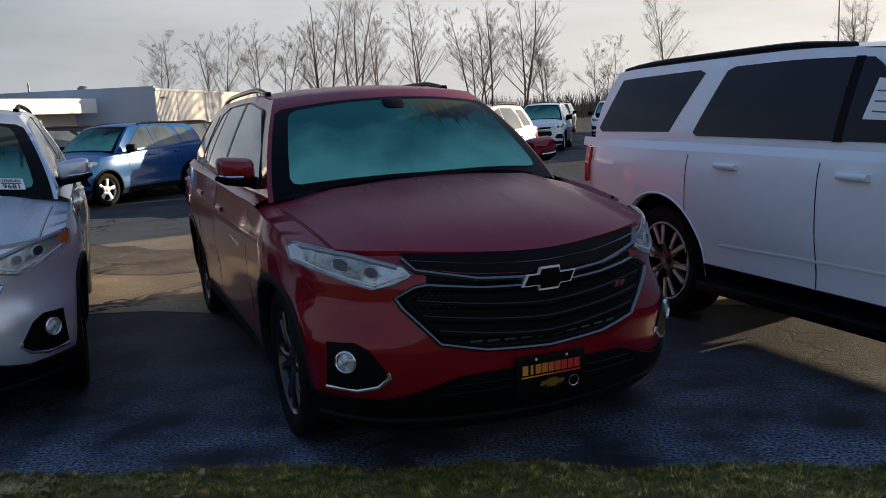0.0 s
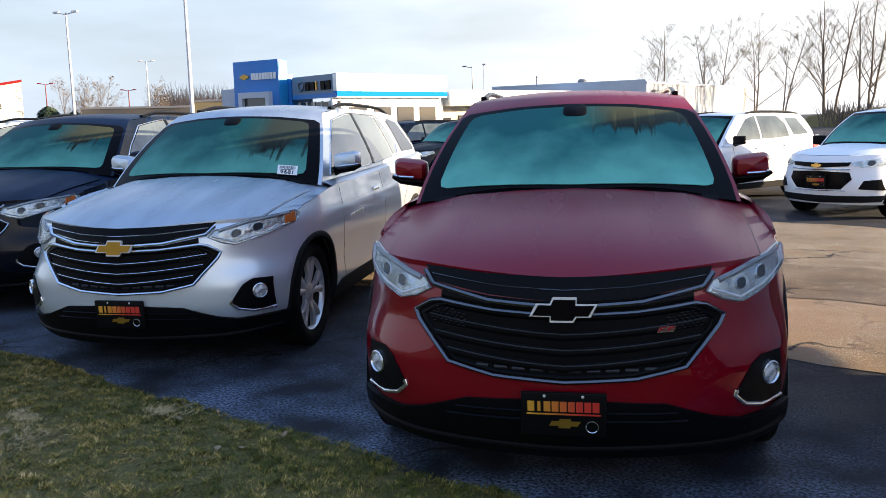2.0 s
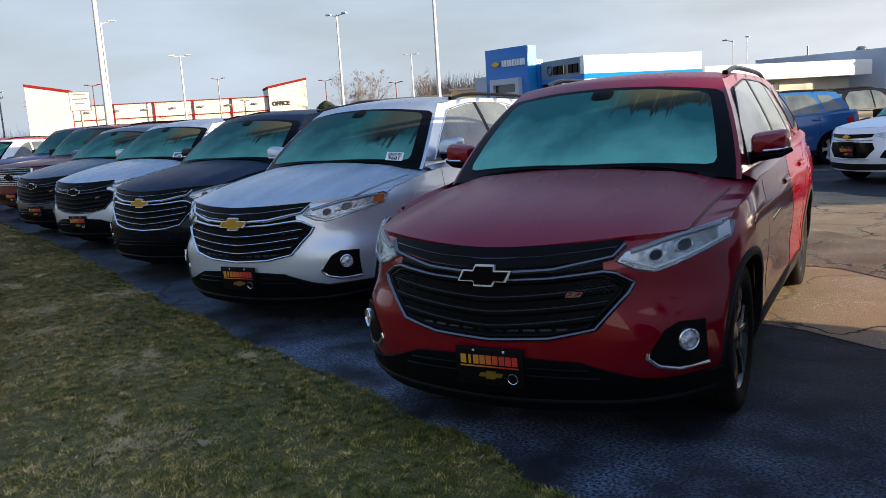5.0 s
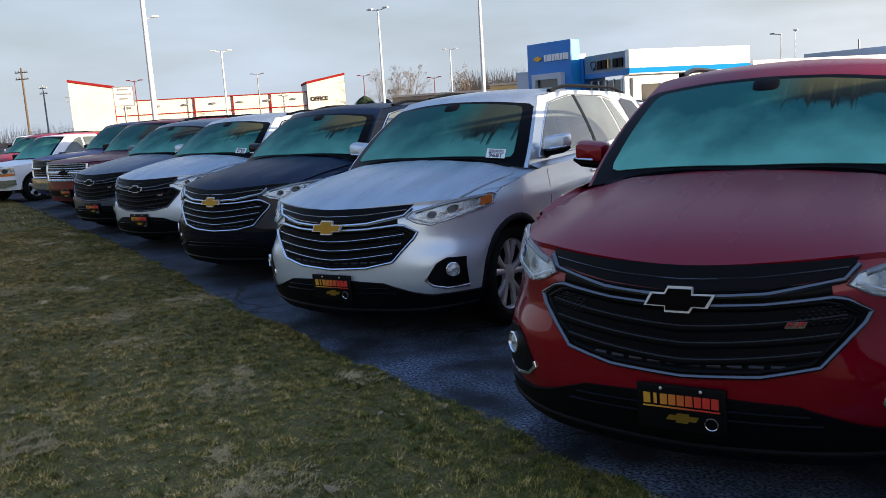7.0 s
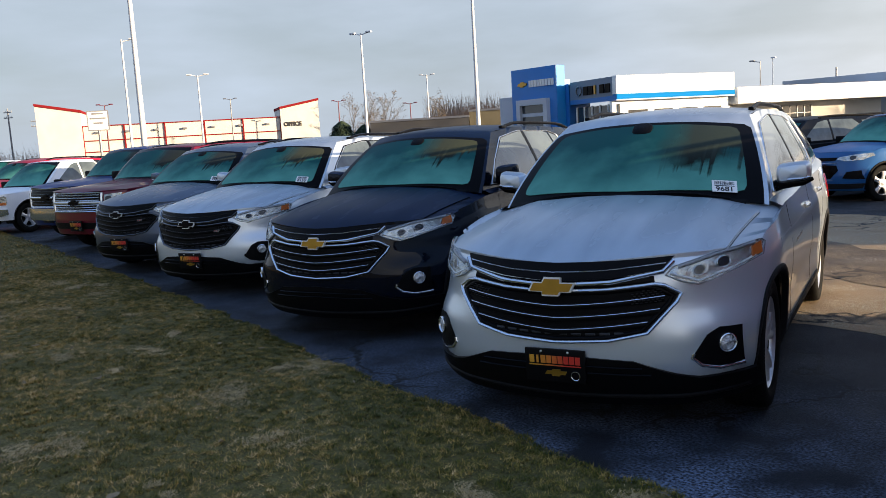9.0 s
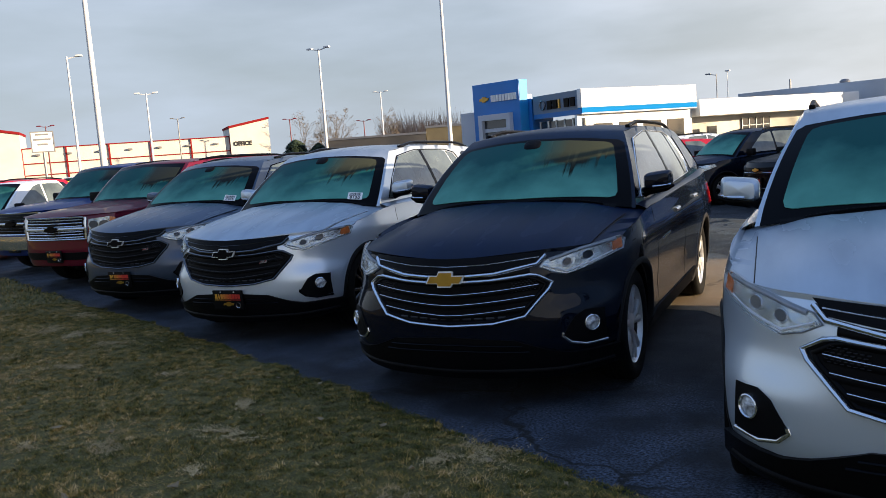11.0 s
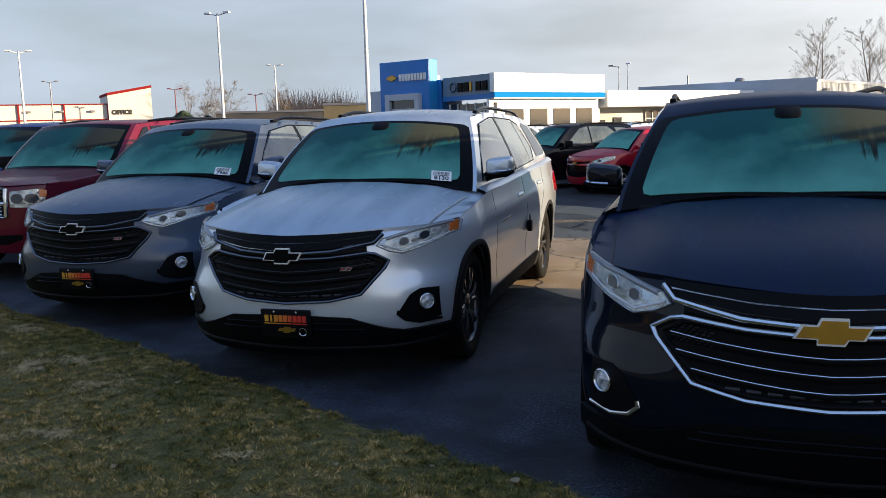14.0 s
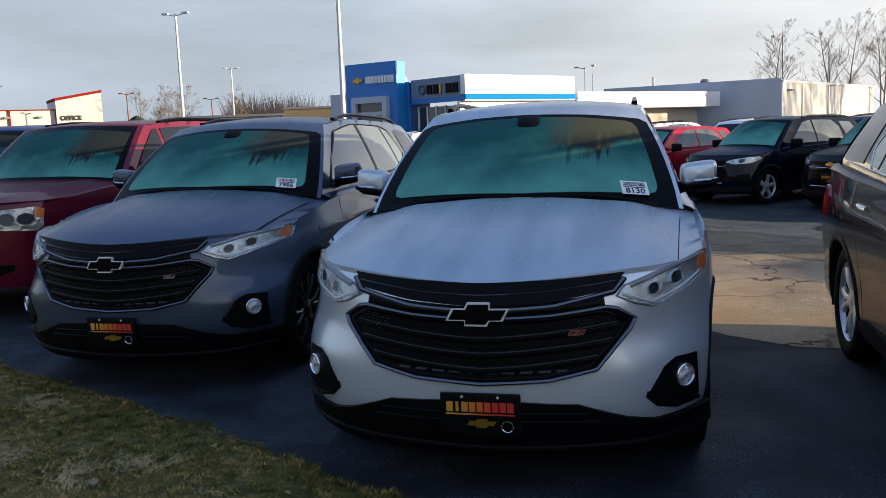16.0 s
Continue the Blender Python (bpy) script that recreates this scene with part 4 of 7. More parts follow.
def blade_material():
    m = bpy.data.materials.new("grass_blades")
    m.use_nodes = True
    nt, b = m.node_tree, m.node_tree.nodes["Principled BSDF"]
    geo = nt.nodes.new("ShaderNodeNewGeometry")
    ramp = nt.nodes.new("ShaderNodeValToRGB")
    e = ramp.color_ramp.elements
    e[0].position, e[0].color = 0.0, (0.058, 0.070, 0.010, 1)
    e[1].position, e[1].color = 1.0, (0.900, 0.640, 0.300, 1)
    for p, c in ((0.30, (0.145, 0.140, 0.020, 1)), (0.56, (0.340, 0.245, 0.055, 1)), (0.82, (0.600, 0.410, 0.140, 1))):
        q = e.new(p)
        q.color = c
    n = nt.nodes.new("ShaderNodeTexNoise")
    n.inputs["Scale"].default_value, n.inputs["Detail"].default_value = 1.7, 4.0
    nt.links.new(geo.outputs["Position"], n.inputs["Vector"])
    mr = nt.nodes.new("ShaderNodeMapRange")
    mr.inputs["From Min"].default_value, mr.inputs["From Max"].default_value = 0.35, 0.65
    mr.inputs["To Min"].default_value, mr.inputs["To Max"].default_value = -0.17, 0.17
    nt.links.new(n.outputs["Fac"], mr.inputs["Value"])
    tuft = nt.nodes.new("ShaderNodeTexNoise")
    tuft.inputs["Scale"].default_value, tuft.inputs["Detail"].default_value = 14.0, 4.0
    nt.links.new(geo.outputs["Position"], tuft.inputs["Vector"])
    tr = nt.nodes.new("ShaderNodeMapRange")
    tr.inputs["From Min"].default_value, tr.inputs["From Max"].default_value = 0.35, 0.65
    tr.inputs["To Min"].default_value, tr.inputs["To Max"].default_value = -0.32, 0.32
    nt.links.new(tuft.outputs["Fac"], tr.inputs["Value"])
    own = nt.nodes.new("ShaderNodeMath")
    own.operation = "MULTIPLY_ADD"
    own.inputs[1].default_value = 0.75
    nt.links.new(geo.outputs["Random Per Island"], own.inputs[0])
    nt.links.new(tr.outputs["Result"], own.inputs[2])
    ad = nt.nodes.new("ShaderNodeMath")
    nt.links.new(own.outputs[0], ad.inputs[0])
    nt.links.new(mr.outputs["Result"], ad.inputs[1])
    # greener in the damp strip along the asphalt
    edge, damp, total = nt.nodes.new("ShaderNodeVectorMath"), nt.nodes.new("ShaderNodeMapRange"), nt.nodes.new("ShaderNodeMath")
    edge.operation = "DOT_PRODUCT"
    edge.inputs[1].default_value = (0.105, 1.0, 0.0)
    nt.links.new(geo.outputs["Position"], edge.inputs[0])
    nt.links.new(edge.outputs["Value"], damp.inputs["Value"])
    damp.inputs["From Min"].default_value, damp.inputs["From Max"].default_value = 2.2, 3.4
    damp.inputs["To Min"].default_value, damp.inputs["To Max"].default_value = 0.06, -0.16
    nt.links.new(ad.outputs[0], total.inputs[0])
    nt.links.new(damp.outputs["Result"], total.inputs[1])
    nt.links.new(total.outputs[0], ramp.inputs["Fac"])
    # blade colour is multiplied down, red least, towards -x along the row
    sep, along_x, dull = nt.nodes.new("ShaderNodeSeparateXYZ"), nt.nodes.new("ShaderNodeMapRange"), nt.nodes.new("ShaderNodeMixRGB")
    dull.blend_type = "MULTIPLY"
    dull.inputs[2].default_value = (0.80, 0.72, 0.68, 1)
    along_x.inputs["From Min"].default_value, along_x.inputs["From Max"].default_value = 0.0, -4.5
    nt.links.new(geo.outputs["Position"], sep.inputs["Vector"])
    nt.links.new(sep.outputs["X"], along_x.inputs["Value"])
    nt.links.new(along_x.outputs["Result"], dull.inputs["Fac"])
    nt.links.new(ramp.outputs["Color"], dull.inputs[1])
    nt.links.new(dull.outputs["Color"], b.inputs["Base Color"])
    b.inputs["Roughness"].default_value = 0.7
    b.inputs["Specular IOR Level"].default_value = 0.2
    return m


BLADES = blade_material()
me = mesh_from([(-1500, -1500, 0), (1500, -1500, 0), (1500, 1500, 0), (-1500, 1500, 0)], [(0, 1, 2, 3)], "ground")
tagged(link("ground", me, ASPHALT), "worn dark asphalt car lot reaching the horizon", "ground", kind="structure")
EDGE = [(40, 0.2), (14, 2.3), (3, 3.2), (1.42, 3.31), (0.4, 3.45), (-0.9, 3.56), (-2.4, 3.65), (-5.0, 3.82), (-7.1, 4.10), (-9.6, 4.32), (-13.2, 4.55), (-16.3, 4.85), (-19.6, 5.0), (-30, 5.6), (-60, 7.0)]


def edge_y(x):
    y = float(np.interp(-x, [-a for a, _ in EDGE], [b for _, b in EDGE]))
    return y + 0.09 * (noise.noise((x * 1.7, 0.3, 0)) + 0.5 * noise.noise((x * 6.0, 4.0, 0)))


def lawn_z(x, y):
    d = edge_y(x) - y
    return 0.004 + 0.045 * min(1.0, max(0.0, d / 0.5)) + (0.022 * noise.noise((x * 0.9, y * 0.9, 0)) + 0.012 * noise.noise((x * 3, y * 3, 2))) * min(1, max(0, d))


def lawn():
    xs = [-60 + 2.0 * i for i in range(16)] + [-28 + 0.25 * i for i in range(1, 57)] + [-13.9 + 0.1 * i for i in range(180)] + [4.5 + 2.5 * i for i in range(13)]
    ds = [0, 0.03, 0.07] + [0.12 + 0.1 * i for i in range(44)] + [4.6, 5, 6, 10, 20, 45]
    verts = [(x, edge_y(x) - d, lawn_z(x, edge_y(x) - d) if d else -0.002) for d in ds for x in xs]
    n = len(xs)
    return mesh_from(verts, [(j * n + i, (j + 1) * n + i, (j + 1) * n + i + 1, j * n + i + 1) for j in range(len(ds) - 1) for i in range(n - 1)], "lawn")


tagged(link("lawn", lawn(), SOIL), "patchy dormant winter lawn beside the asphalt", "lawn", kind="structure")


def grass(count, x0, x1, depth, tall, seed, wide=0.006):
    """Short blades, clumped, between x0 and x1 and up to depth behind the lawn's edge."""
    rnd = np.random.RandomState(seed)
    x = rnd.uniform(x0, x1, count)
    d = depth * rnd.uniform(0, 1, count) ** 1.1
    verts = np.zeros((count, 3, 3))
    keep = []
    for i in range(count):
        xx = x[i]
        yy = edge_y(xx) - d[i] + 0.03
        clump = noise.noise((xx * 2.3, yy * 2.3, 5)) + 0.6 * noise.noise((xx * 7, yy * 7, 9))
        if clump < -0.95 + 0.25 * rnd.rand():
            continue
        z = lawn_z(xx, yy) + 0.014 * noise.noise((xx * 13, yy * 13, 7))
        h = tall * (0.25 + 0.75 * rnd.rand()) * max(0.3, 1 + 0.7 * clump)
        a = rnd.uniform(0, 6.283)
        lean = 0.5 * h + tall * rnd.uniform(0.2, 2.4)
        bx, by = math.cos(a), math.sin(a)
        w = wide * (0.6 + 0.8 * rnd.rand())
        verts[i] = ((xx - by * w, yy + bx * w, z - 0.006), (xx + by * w, yy - bx * w, z - 0.006), (xx + bx * lean, yy + by * lean, z + h))
        keep.append(i)
    v = verts[keep].reshape(-1, 3)
    n = len(keep)
    me = bpy.data.meshes.new("grass")
    me.vertices.add(3 * n)
    me.vertices.foreach_set("co", v.ravel())
    me.loops.add(3 * n)
    me.loops.foreach_set("vertex_index", np.arange(3 * n, dtype=np.int32))
    me.polygons.add(n)
    me.polygons.foreach_set("loop_start", np.arange(0, 3 * n, 3, dtype=np.int32))
    me.update(calc_edges=True)
    me.validate()
    return me


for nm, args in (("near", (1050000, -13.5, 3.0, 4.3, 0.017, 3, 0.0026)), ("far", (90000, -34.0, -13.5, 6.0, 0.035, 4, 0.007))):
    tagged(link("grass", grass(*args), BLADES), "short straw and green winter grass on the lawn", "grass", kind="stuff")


def thatch(spots, straws, seed):
    """Matted patches of pale dead straw lying flat on the turf, uneven and torn at their edges."""
    rnd = random.Random(seed)
    verts, faces = [], []
    for _ in range(spots):
        cx = rnd.uniform(-13, 2.8)
        cy = edge_y(cx) - 0.15 - 2.9 * rnd.random()
        a, rx = rnd.uniform(-0.9, 0.9), rnd.uniform(0.10, 0.36)
        ry, main = rx * rnd.uniform(0.35, 0.8), rnd.uniform(0, 3.14)
        for _ in range(int(straws * rx / 0.25)):
            u, v = rnd.gauss(0, 0.5) * rx, rnd.gauss(0, 0.5) * ry
            x, y = cx + u * math.cos(a) - v * math.sin(a), cy + u * math.sin(a) + v * math.cos(a)
            if noise.noise((x * 9, y * 9, 3)) < -0.12:
                continue
            t = main + rnd.gauss(0, 0.8)
            ln, w = rnd.uniform(0.015, 0.055), rnd.uniform(0.0007, 0.0017)
            dx, dy, z = math.cos(t), math.sin(t), lawn_z(x, y) + rnd.uniform(0.006, 0.022)
            bend, k = rnd.uniform(-0.25, 0.25), len(verts)
            mx, my = x + dx * ln * 0.5 - dy * ln * bend, y + dy * ln * 0.5 + dx * ln * bend
            verts += [(x - dy * w, y + dx * w, z), (x + dy * w, y - dx * w, z), (mx + dy * w, my - dx * w, z + 0.006), (mx - dy * w, my + dx * w, z + 0.006), (x + dx * ln, y + dy * ln, z - 0.004)]
            faces += [(k, k + 1, k + 2, k + 3), (k + 3, k + 2, k + 4)]
    return mesh_from(verts, faces, "thatch")


STRAW = material("dead_straw", (0.48, 0.35, 0.18), rough=0.8, spec=0.2, patch=0.7, patch_scale=7.0, tint=(0.10, 0.07, 0.03), grain=0.5, grain_scale=160, world_space=True)
tagged(link("thatch", thatch(55, 700, 21), STRAW), "matted pale dead straw lying on the lawn", "dead grass", kind="stuff")


def leaf_litter(count, seed):
    """Curled dry leaves lying about on the lawn."""
    rnd = random.Random(seed)
    verts, faces = [], []
    for _ in range(count):
        x = rnd.uniform(-12, 3.5)
        y = edge_y(x) - 0.05 - 2.6 * rnd.random() ** 1.3
        z, a, r = lawn_z(x, y) + 0.012, rnd.uniform(0, 6.28), rnd.uniform(0.018, 0.042)
        k = len(verts)
        for i in range(7):
            t = i * 2 * math.pi / 7
            q = r * rnd.uniform(0.55, 1.0)
            u, w = q * math.cos(t), 0.62 * q * math.sin(t)
            verts.append((x + u * math.cos(a) - w * math.sin(a), y + u * math.sin(a) + w * math.cos(a), z + rnd.uniform(0.0, 0.022)))
        verts.append((x, y, z + 0.002))
        faces += [(k + i, k + (i + 1) % 7, k + 7) for i in range(7)]
    return mesh_from(verts, faces, "leaf_litter")


DRYLEAF = material("dry_leaf", (0.24, 0.175, 0.095), rough=0.8, grain=0.4, grain_scale=60, patch=0.5, patch_scale=3.0, tint=(0.12, 0.08, 0.05), world_space=True)
tagged(link("leaf_litter", leaf_litter(70, 8), DRYLEAF), "scattered dry curled leaves on the lawn", "leaves", kind="stuff")


def strip(name, pts, width, z, mat, label, seed):
    """An irregular band of other paving, a few millimetres proud."""
    verts, rnd = [], random.Random(seed)
    fine = []
    for a, b in zip(pts, pts[1:]):
        fine += [(a[0] + (b[0] - a[0]) * i / 12, a[1] + (b[1] - a[1]) * i / 12) for i in range(12)]
    for x, y in fine:
        j1, j2 = rnd.uniform(-0.16, 0.16), rnd.uniform(-0.16, 0.16)
        verts += [(x, y - width / 2 + j1, z), (x, y + width / 2 + j2, z)]
    me = mesh_from(verts, [(2 * i, 2 * i + 2, 2 * i + 3, 2 * i + 1) for i in range(len(fine) - 1)], name)
    return tagged(link(name, me, mat), label, "paving", kind="structure")


# strip laid over the sunlit ground, its brightness partly painted in
strip("paving_lane", [(22, 6.9), (6, 8.9), (0, 9.9), (-6, 10.9), (-12, 11.9), (-20, 12.9), (-34, 14.7)], 7.0, 0.004, LITASPHALT, "dusty brown worn asphalt lane between the rows, sunlight toned into its colour", 5)


DIRT = asphalt_material("gravelly_dirt", (0.150, 0.098, 0.052), (0.30, 0.22, 0.13), (0.085, 0.060, 0.038), 0.6)
strip("dirt_band", [(3, 8.5), (-3.5, 9.7), (-7, 11.4), (-10, 12.7), (-16, 14.2), (-24, 15.2)], 1.7, 0.008, DIRT, "broken brown gravelly band in the lane", 15)


# ---- buildings ----
WALLWHITE = material("white_panel", (0.78, 0.78, 0.76), rough=0.5, grain=0.04, grain_scale=8, patch=0.12, patch_scale=0.4, world_space=True)
WALLGREY = material("grey_panel", (0.46, 0.50, 0.56), rough=0.5, metal=0.0, patch=0.15, patch_scale=0.5, world_space=True)
SIGNBLUE = material("sign_blue", (0.014, 0.165, 0.50), rough=0.35, patch=0.15, patch_scale=0.6, world_space=True)
STRIPEBLUE = material("stripe_blue", (0.010, 0.15, 0.45), rough=0.35)
BANDGREY = material("band_slate", (0.13, 0.19, 0.27), rough=0.35, spec=0.4)
SUNSIDEBLUE = material("sunlit_side_blue", (0.015, 0.26, 0.60), rough=0.4)
DEEPSTRIPE = material("deep_stripe_blue", (0.008, 0.17, 0.45), rough=0.9, spec=0.05)
CREAM = material("cream_stucco", (0.58, 0.555, 0.50), rough=0.8, patch=0.2, patch_scale=0.5, world_space=True)
TRIMRED = material("trim_red", (0.20, 0.012, 0.014), rough=0.8, spec=0.1)
OCHRE = material("ochre_brick", (0.20, 0.165, 0.095), rough=0.85, patch=0.3, patch_scale=0.8, world_space=True)
DARKWALL = material("dark_wall", (0.09, 0.085, 0.08), rough=0.85, patch=0.3, patch_scale=0.4, world_space=True)
POLEWHITE = material("pole_paint", (0.62, 0.63, 0.65), rough=0.4, patch=0.3, patch_scale=2.0)
POLERED = material("pole_red", (0.13, 0.012, 0.020), rough=0.45)
STEEL = material("steel_grey_paint", (0.22, 0.22, 0.23), rough=0.5, metal=0.4)
WOODPOLE = material("utility_wood", (0.075, 0.056, 0.042), rough=0.9, grain=0.4, grain_scale=20)
SHOPGLASS = material("shop_glass", (0.03, 0.035, 0.04), rough=0.05, spec=0.8, coat=0.4)


def wall_frame(a, b):
    """A pose whose x runs along the wall from a to b and whose -y faces out to its right-hand side."""
    d = Vector((b[0] - a[0], b[1] - a[1], 0))
    return Matrix.Translation((a[0], a[1], 0)) @ Matrix.Rotation(math.atan2(d.y, d.x), 4, "Z"), d.length


def under(name, bm, mat, parent, m=None, label=""):
    ob = part(name, bm, mat, parent, label, 30)
    if m is not None:
        ob.matrix_basis = m
    return ob


def showroom():
    b = root("showroom", pose(0, 0, 0), "white car showroom with blue entrance tower and blue stripe", "building")
    # entrance tower, facing the lot
    tw = under("entrance_tower", box_mesh(-54.6, -49.2, 54.2, 55.3, 0, 7.25, bevel=0.03), SIGNBLUE, b, label="blue entrance tower")
    # side face in a lighter blue: the sun on it put into the colour
    under("tower_side", box_mesh(-49.2, -49.16, 54.25, 55.25, 0, 7.2), SUNSIDEBLUE, b, label="blue side panel, lightened in colour for the sun")
    under("tower_return", box_mesh(-51.5, -48.8, 55.3, 58.0, 0, 5.6, bevel=0.03), SIGNBLUE, b)
    arch = bmesh.new()
    box(arch, -53.7, -53.25, 53.75, 54.2, 0, 4.55)
    box(arch, -50.45, -50.0, 53.75, 54.2, 0, 4.55)
    box(arch, -53.25, -50.45, 53.75, 54.2, 4.05, 4.55)
    under("entrance_arch", arch, WALLGREY, b, label="grey portal round the entrance")
    under("entrance_glass", box_mesh(-53.25, -50.45, 54.08, 54.19, 0, 4.05), SHOPGLASS, b)
    under("entrance_band", box_mesh(-53.25, -50.45, 54.0, 54.07, 3.05, 3.35), WALLGREY, b)
    # name sign as plain blocks, with a gold cross
    for i in range(9):
        x = -52.35 + 0.33 * i
        bm = bmesh.new()
        box(bm, x, x + 0.24, 54.08, 54.19, 5.62, 6.18)
        under("sign_block", bm, WALLWHITE, tw)
    under("sign_cross", patch([(-53.2 + u, 5.9 + v) for u, v in bowtie(1.15, 0.46)], lambda u, v: (Vector((u, 54.19, v)), Vector((0, -1, 0))), 0.10, 0.0, 9), GOLD, tw, label="gold cross sign")
    # grey sign band beside the tower and the white hall
    under("tower_core", box_mesh(-54.3, -51.5, 55.3, 58.5, 0, 6.2), WALLGREY, b)
    under("grey_wing", box_mesh(-57.5, -54.6, 55.4, 60, 0, 5.0), WALLGREY, b)
    m, n = wall_frame((-48.4, 55.0), (-42.1, 53.3))
    under("sign_band", box_mesh(0, n, 0.0, 1.2, 4.16, 5.65), BANDGREY, b, m, "dark slate sign band")
    under("band_stripe", box_mesh(0, n, -0.03, 0.2, 3.78, 4.16), STRIPEBLUE, b, m)
    for i in range(5):
        x = 2.1 + 0.77 * i
        bm = bmesh.new()
        box(bm, x, x + (0.2 if i == 2 else 0.58), -0.12, 0.0, 4.45, 5.15)
        under("sign_block", bm, GOLD if i == 2 else PLASTIC, b, m)
    ring = mesh_from(*tube([(1.45 + 0.38 * math.cos(a), -0.08, 4.83 + 0.36 * math.sin(a)) for a in [6.2832 * i / 20 for i in range(21)]], 0.06, 6), "ring")
    under("sign_ring", ring, DARKCHROME, b, m)
    under("window_band", box_mesh(0.2, n - 0.5, 0.5, 0.7, 0.3, 3.5), SHOPGLASS, b, m)
    for i in range(6):
        under("window_post", box_mesh(0.2 + i * (n - 0.9) / 5, 0.32 + i * (n - 0.9) / 5, 0.42, 0.6, 0, 3.55), WALLWHITE, b, m)
    m, n = wall_frame((-42.1, 53.3), (-39.2, 65.2))
    under("hall_wall", box_mesh(0, n, 0.0, 0.5, 4.26, 5.70, bevel=0.02), WALLWHITE, b, m, "bright white fascia wall")
    under("hall_stripe", box_mesh(0, n, -0.04, 0.46, 3.86, 4.26), DEEPSTRIPE, b, m)
    under("hall_soffit", box_mesh(0, n, 0.0, 0.6, 3.76, 3.86), WALLGREY, b, m)
    under("hall_lower_wall", box_mesh(0, n, 0.6, 0.9, 0, 3.76), WALLWHITE, b, m)
    for i in range(4):
        under("hall_window", box_mesh(1.6 + i * 2.6, 3.5 + i * 2.6, 0.55, 0.62, 0.4, 3.0), SHOPGLASS, b, m)
    under("roof", mesh_from([(-54.6, 58.5, 5.5), (-48.4, 55.0, 5.5), (-42.1, 53.35, 5.5), (-39.2, 65.2, 5.5), (-52, 72, 5.5)], [(0, 1, 2, 3, 4)], "roof"), WALLGREY, b)
    return b


showroom()


def service_wing():
    b = root("service_wing", pose(0, 0, 0), "low white service building with a deep canopy and bay doors", "building")
    m, n = wall_frame((-39.3, 65.6), (-33.4, 84.2))
    under("canopy", box_mesh(0, n, -0.2, 5.0, 3.05, 4.45, bevel=0.03), WALLWHITE, b, m, "deep white canopy")
    under("wing_wall", box_mesh(-0.5, n - 0.3, 2.2, 2.6, 0, 3.05), CREAM, b, m)
    under("wing_door", box_mesh(3.0, 4.0, 2.1, 2.19, 0, 2.2), SHOPGLASS, b, m)
    under("wing_window", box_mesh(1.1, 2.0, 2.1, 2.19, 0.9, 2.0), SHOPGLASS, b, m)
    bay = under("bay_door", box_mesh(7.0, 10.4, 2.1, 2.19, 0, 2.75), SHOPGLASS, b, m, "glazed bay door")
    for i in range(5):
        under("bay_bar", box_mesh(7.0 + 0.85 * i - 0.03, 7.0 + 0.85 * i + 0.03, 2.04, 2.1, 0, 2.75), STEEL, bay)
    for i in range(4):
        under("bay_rail", box_mesh(7.0, 10.4, 2.05, 2.1, 0.68 * (i + 1) - 0.03, 0.68 * (i + 1) + 0.03), STEEL, bay)
    return b


service_wing()


def workshop():
    b = root("workshop", pose(0, 0, 0), "large grey and white ribbed metal workshop building", "building")
    under("grey_wall", box_mesh(-46, -27.9, 85.5, 85.8, 0, 5.45), WALLGREY, b)
    m, n = wall_frame((-27.8, 85.5), (-25.0, 118.0))
    under("ribbed_wall", box_mesh(0, n, 0.05, 0.3, 0, 5.1), WALLWHITE, b, m)
    for i in range(96):
        x = n * i / 96
        under("rib", shared("workshop_rib", lambda: box_mesh(0, 0.16, -0.02, 0.05, 0, 5.0)), WALLWHITE, b, m @ Matrix.Translation((x, 0, 0)))
    under("eave_trim", box_mesh(-0.1, n, -0.12, 0.3, 5.0, 5.25), WALLGREY, b, m)
    for x in (5.5, 14.0):
        under("downpipe", box_mesh(x, x + 0.14, -0.14, -0.02, 0, 5.0), WALLWHITE, b, m)
    under("wall_lamp", box_mesh(1.2, 1.9, -0.5, 0.0, 4.2, 4.4, bevel=0.04), STEEL, b, m)
    under("roof", mesh_from([(-46, 85.6, 5.4), (-27.8, 85.6, 5.25), (-25.0, 118, 5.25), (-36, 118, 5.9), (-46, 105, 5.9)], [(0, 1, 2, 3, 4)], "roof"), WALLGREY, b)
    under("roof_vent", mesh_from(*lathe([(0, 0.001), (0, 0.45), (0.5, 0.5), (0.7, 0.3), (0.72, 0.001)], 12), "vent"), STEEL, b, pose(-36, 88, 5.2, 0, -90, 0))
    under("roof_stack", mesh_from(*tube([(-41.5, 88, 5.2), (-41.5, 88, 6.5)], 0.10, 8), "stack"), STEEL, b)
    return b


workshop()


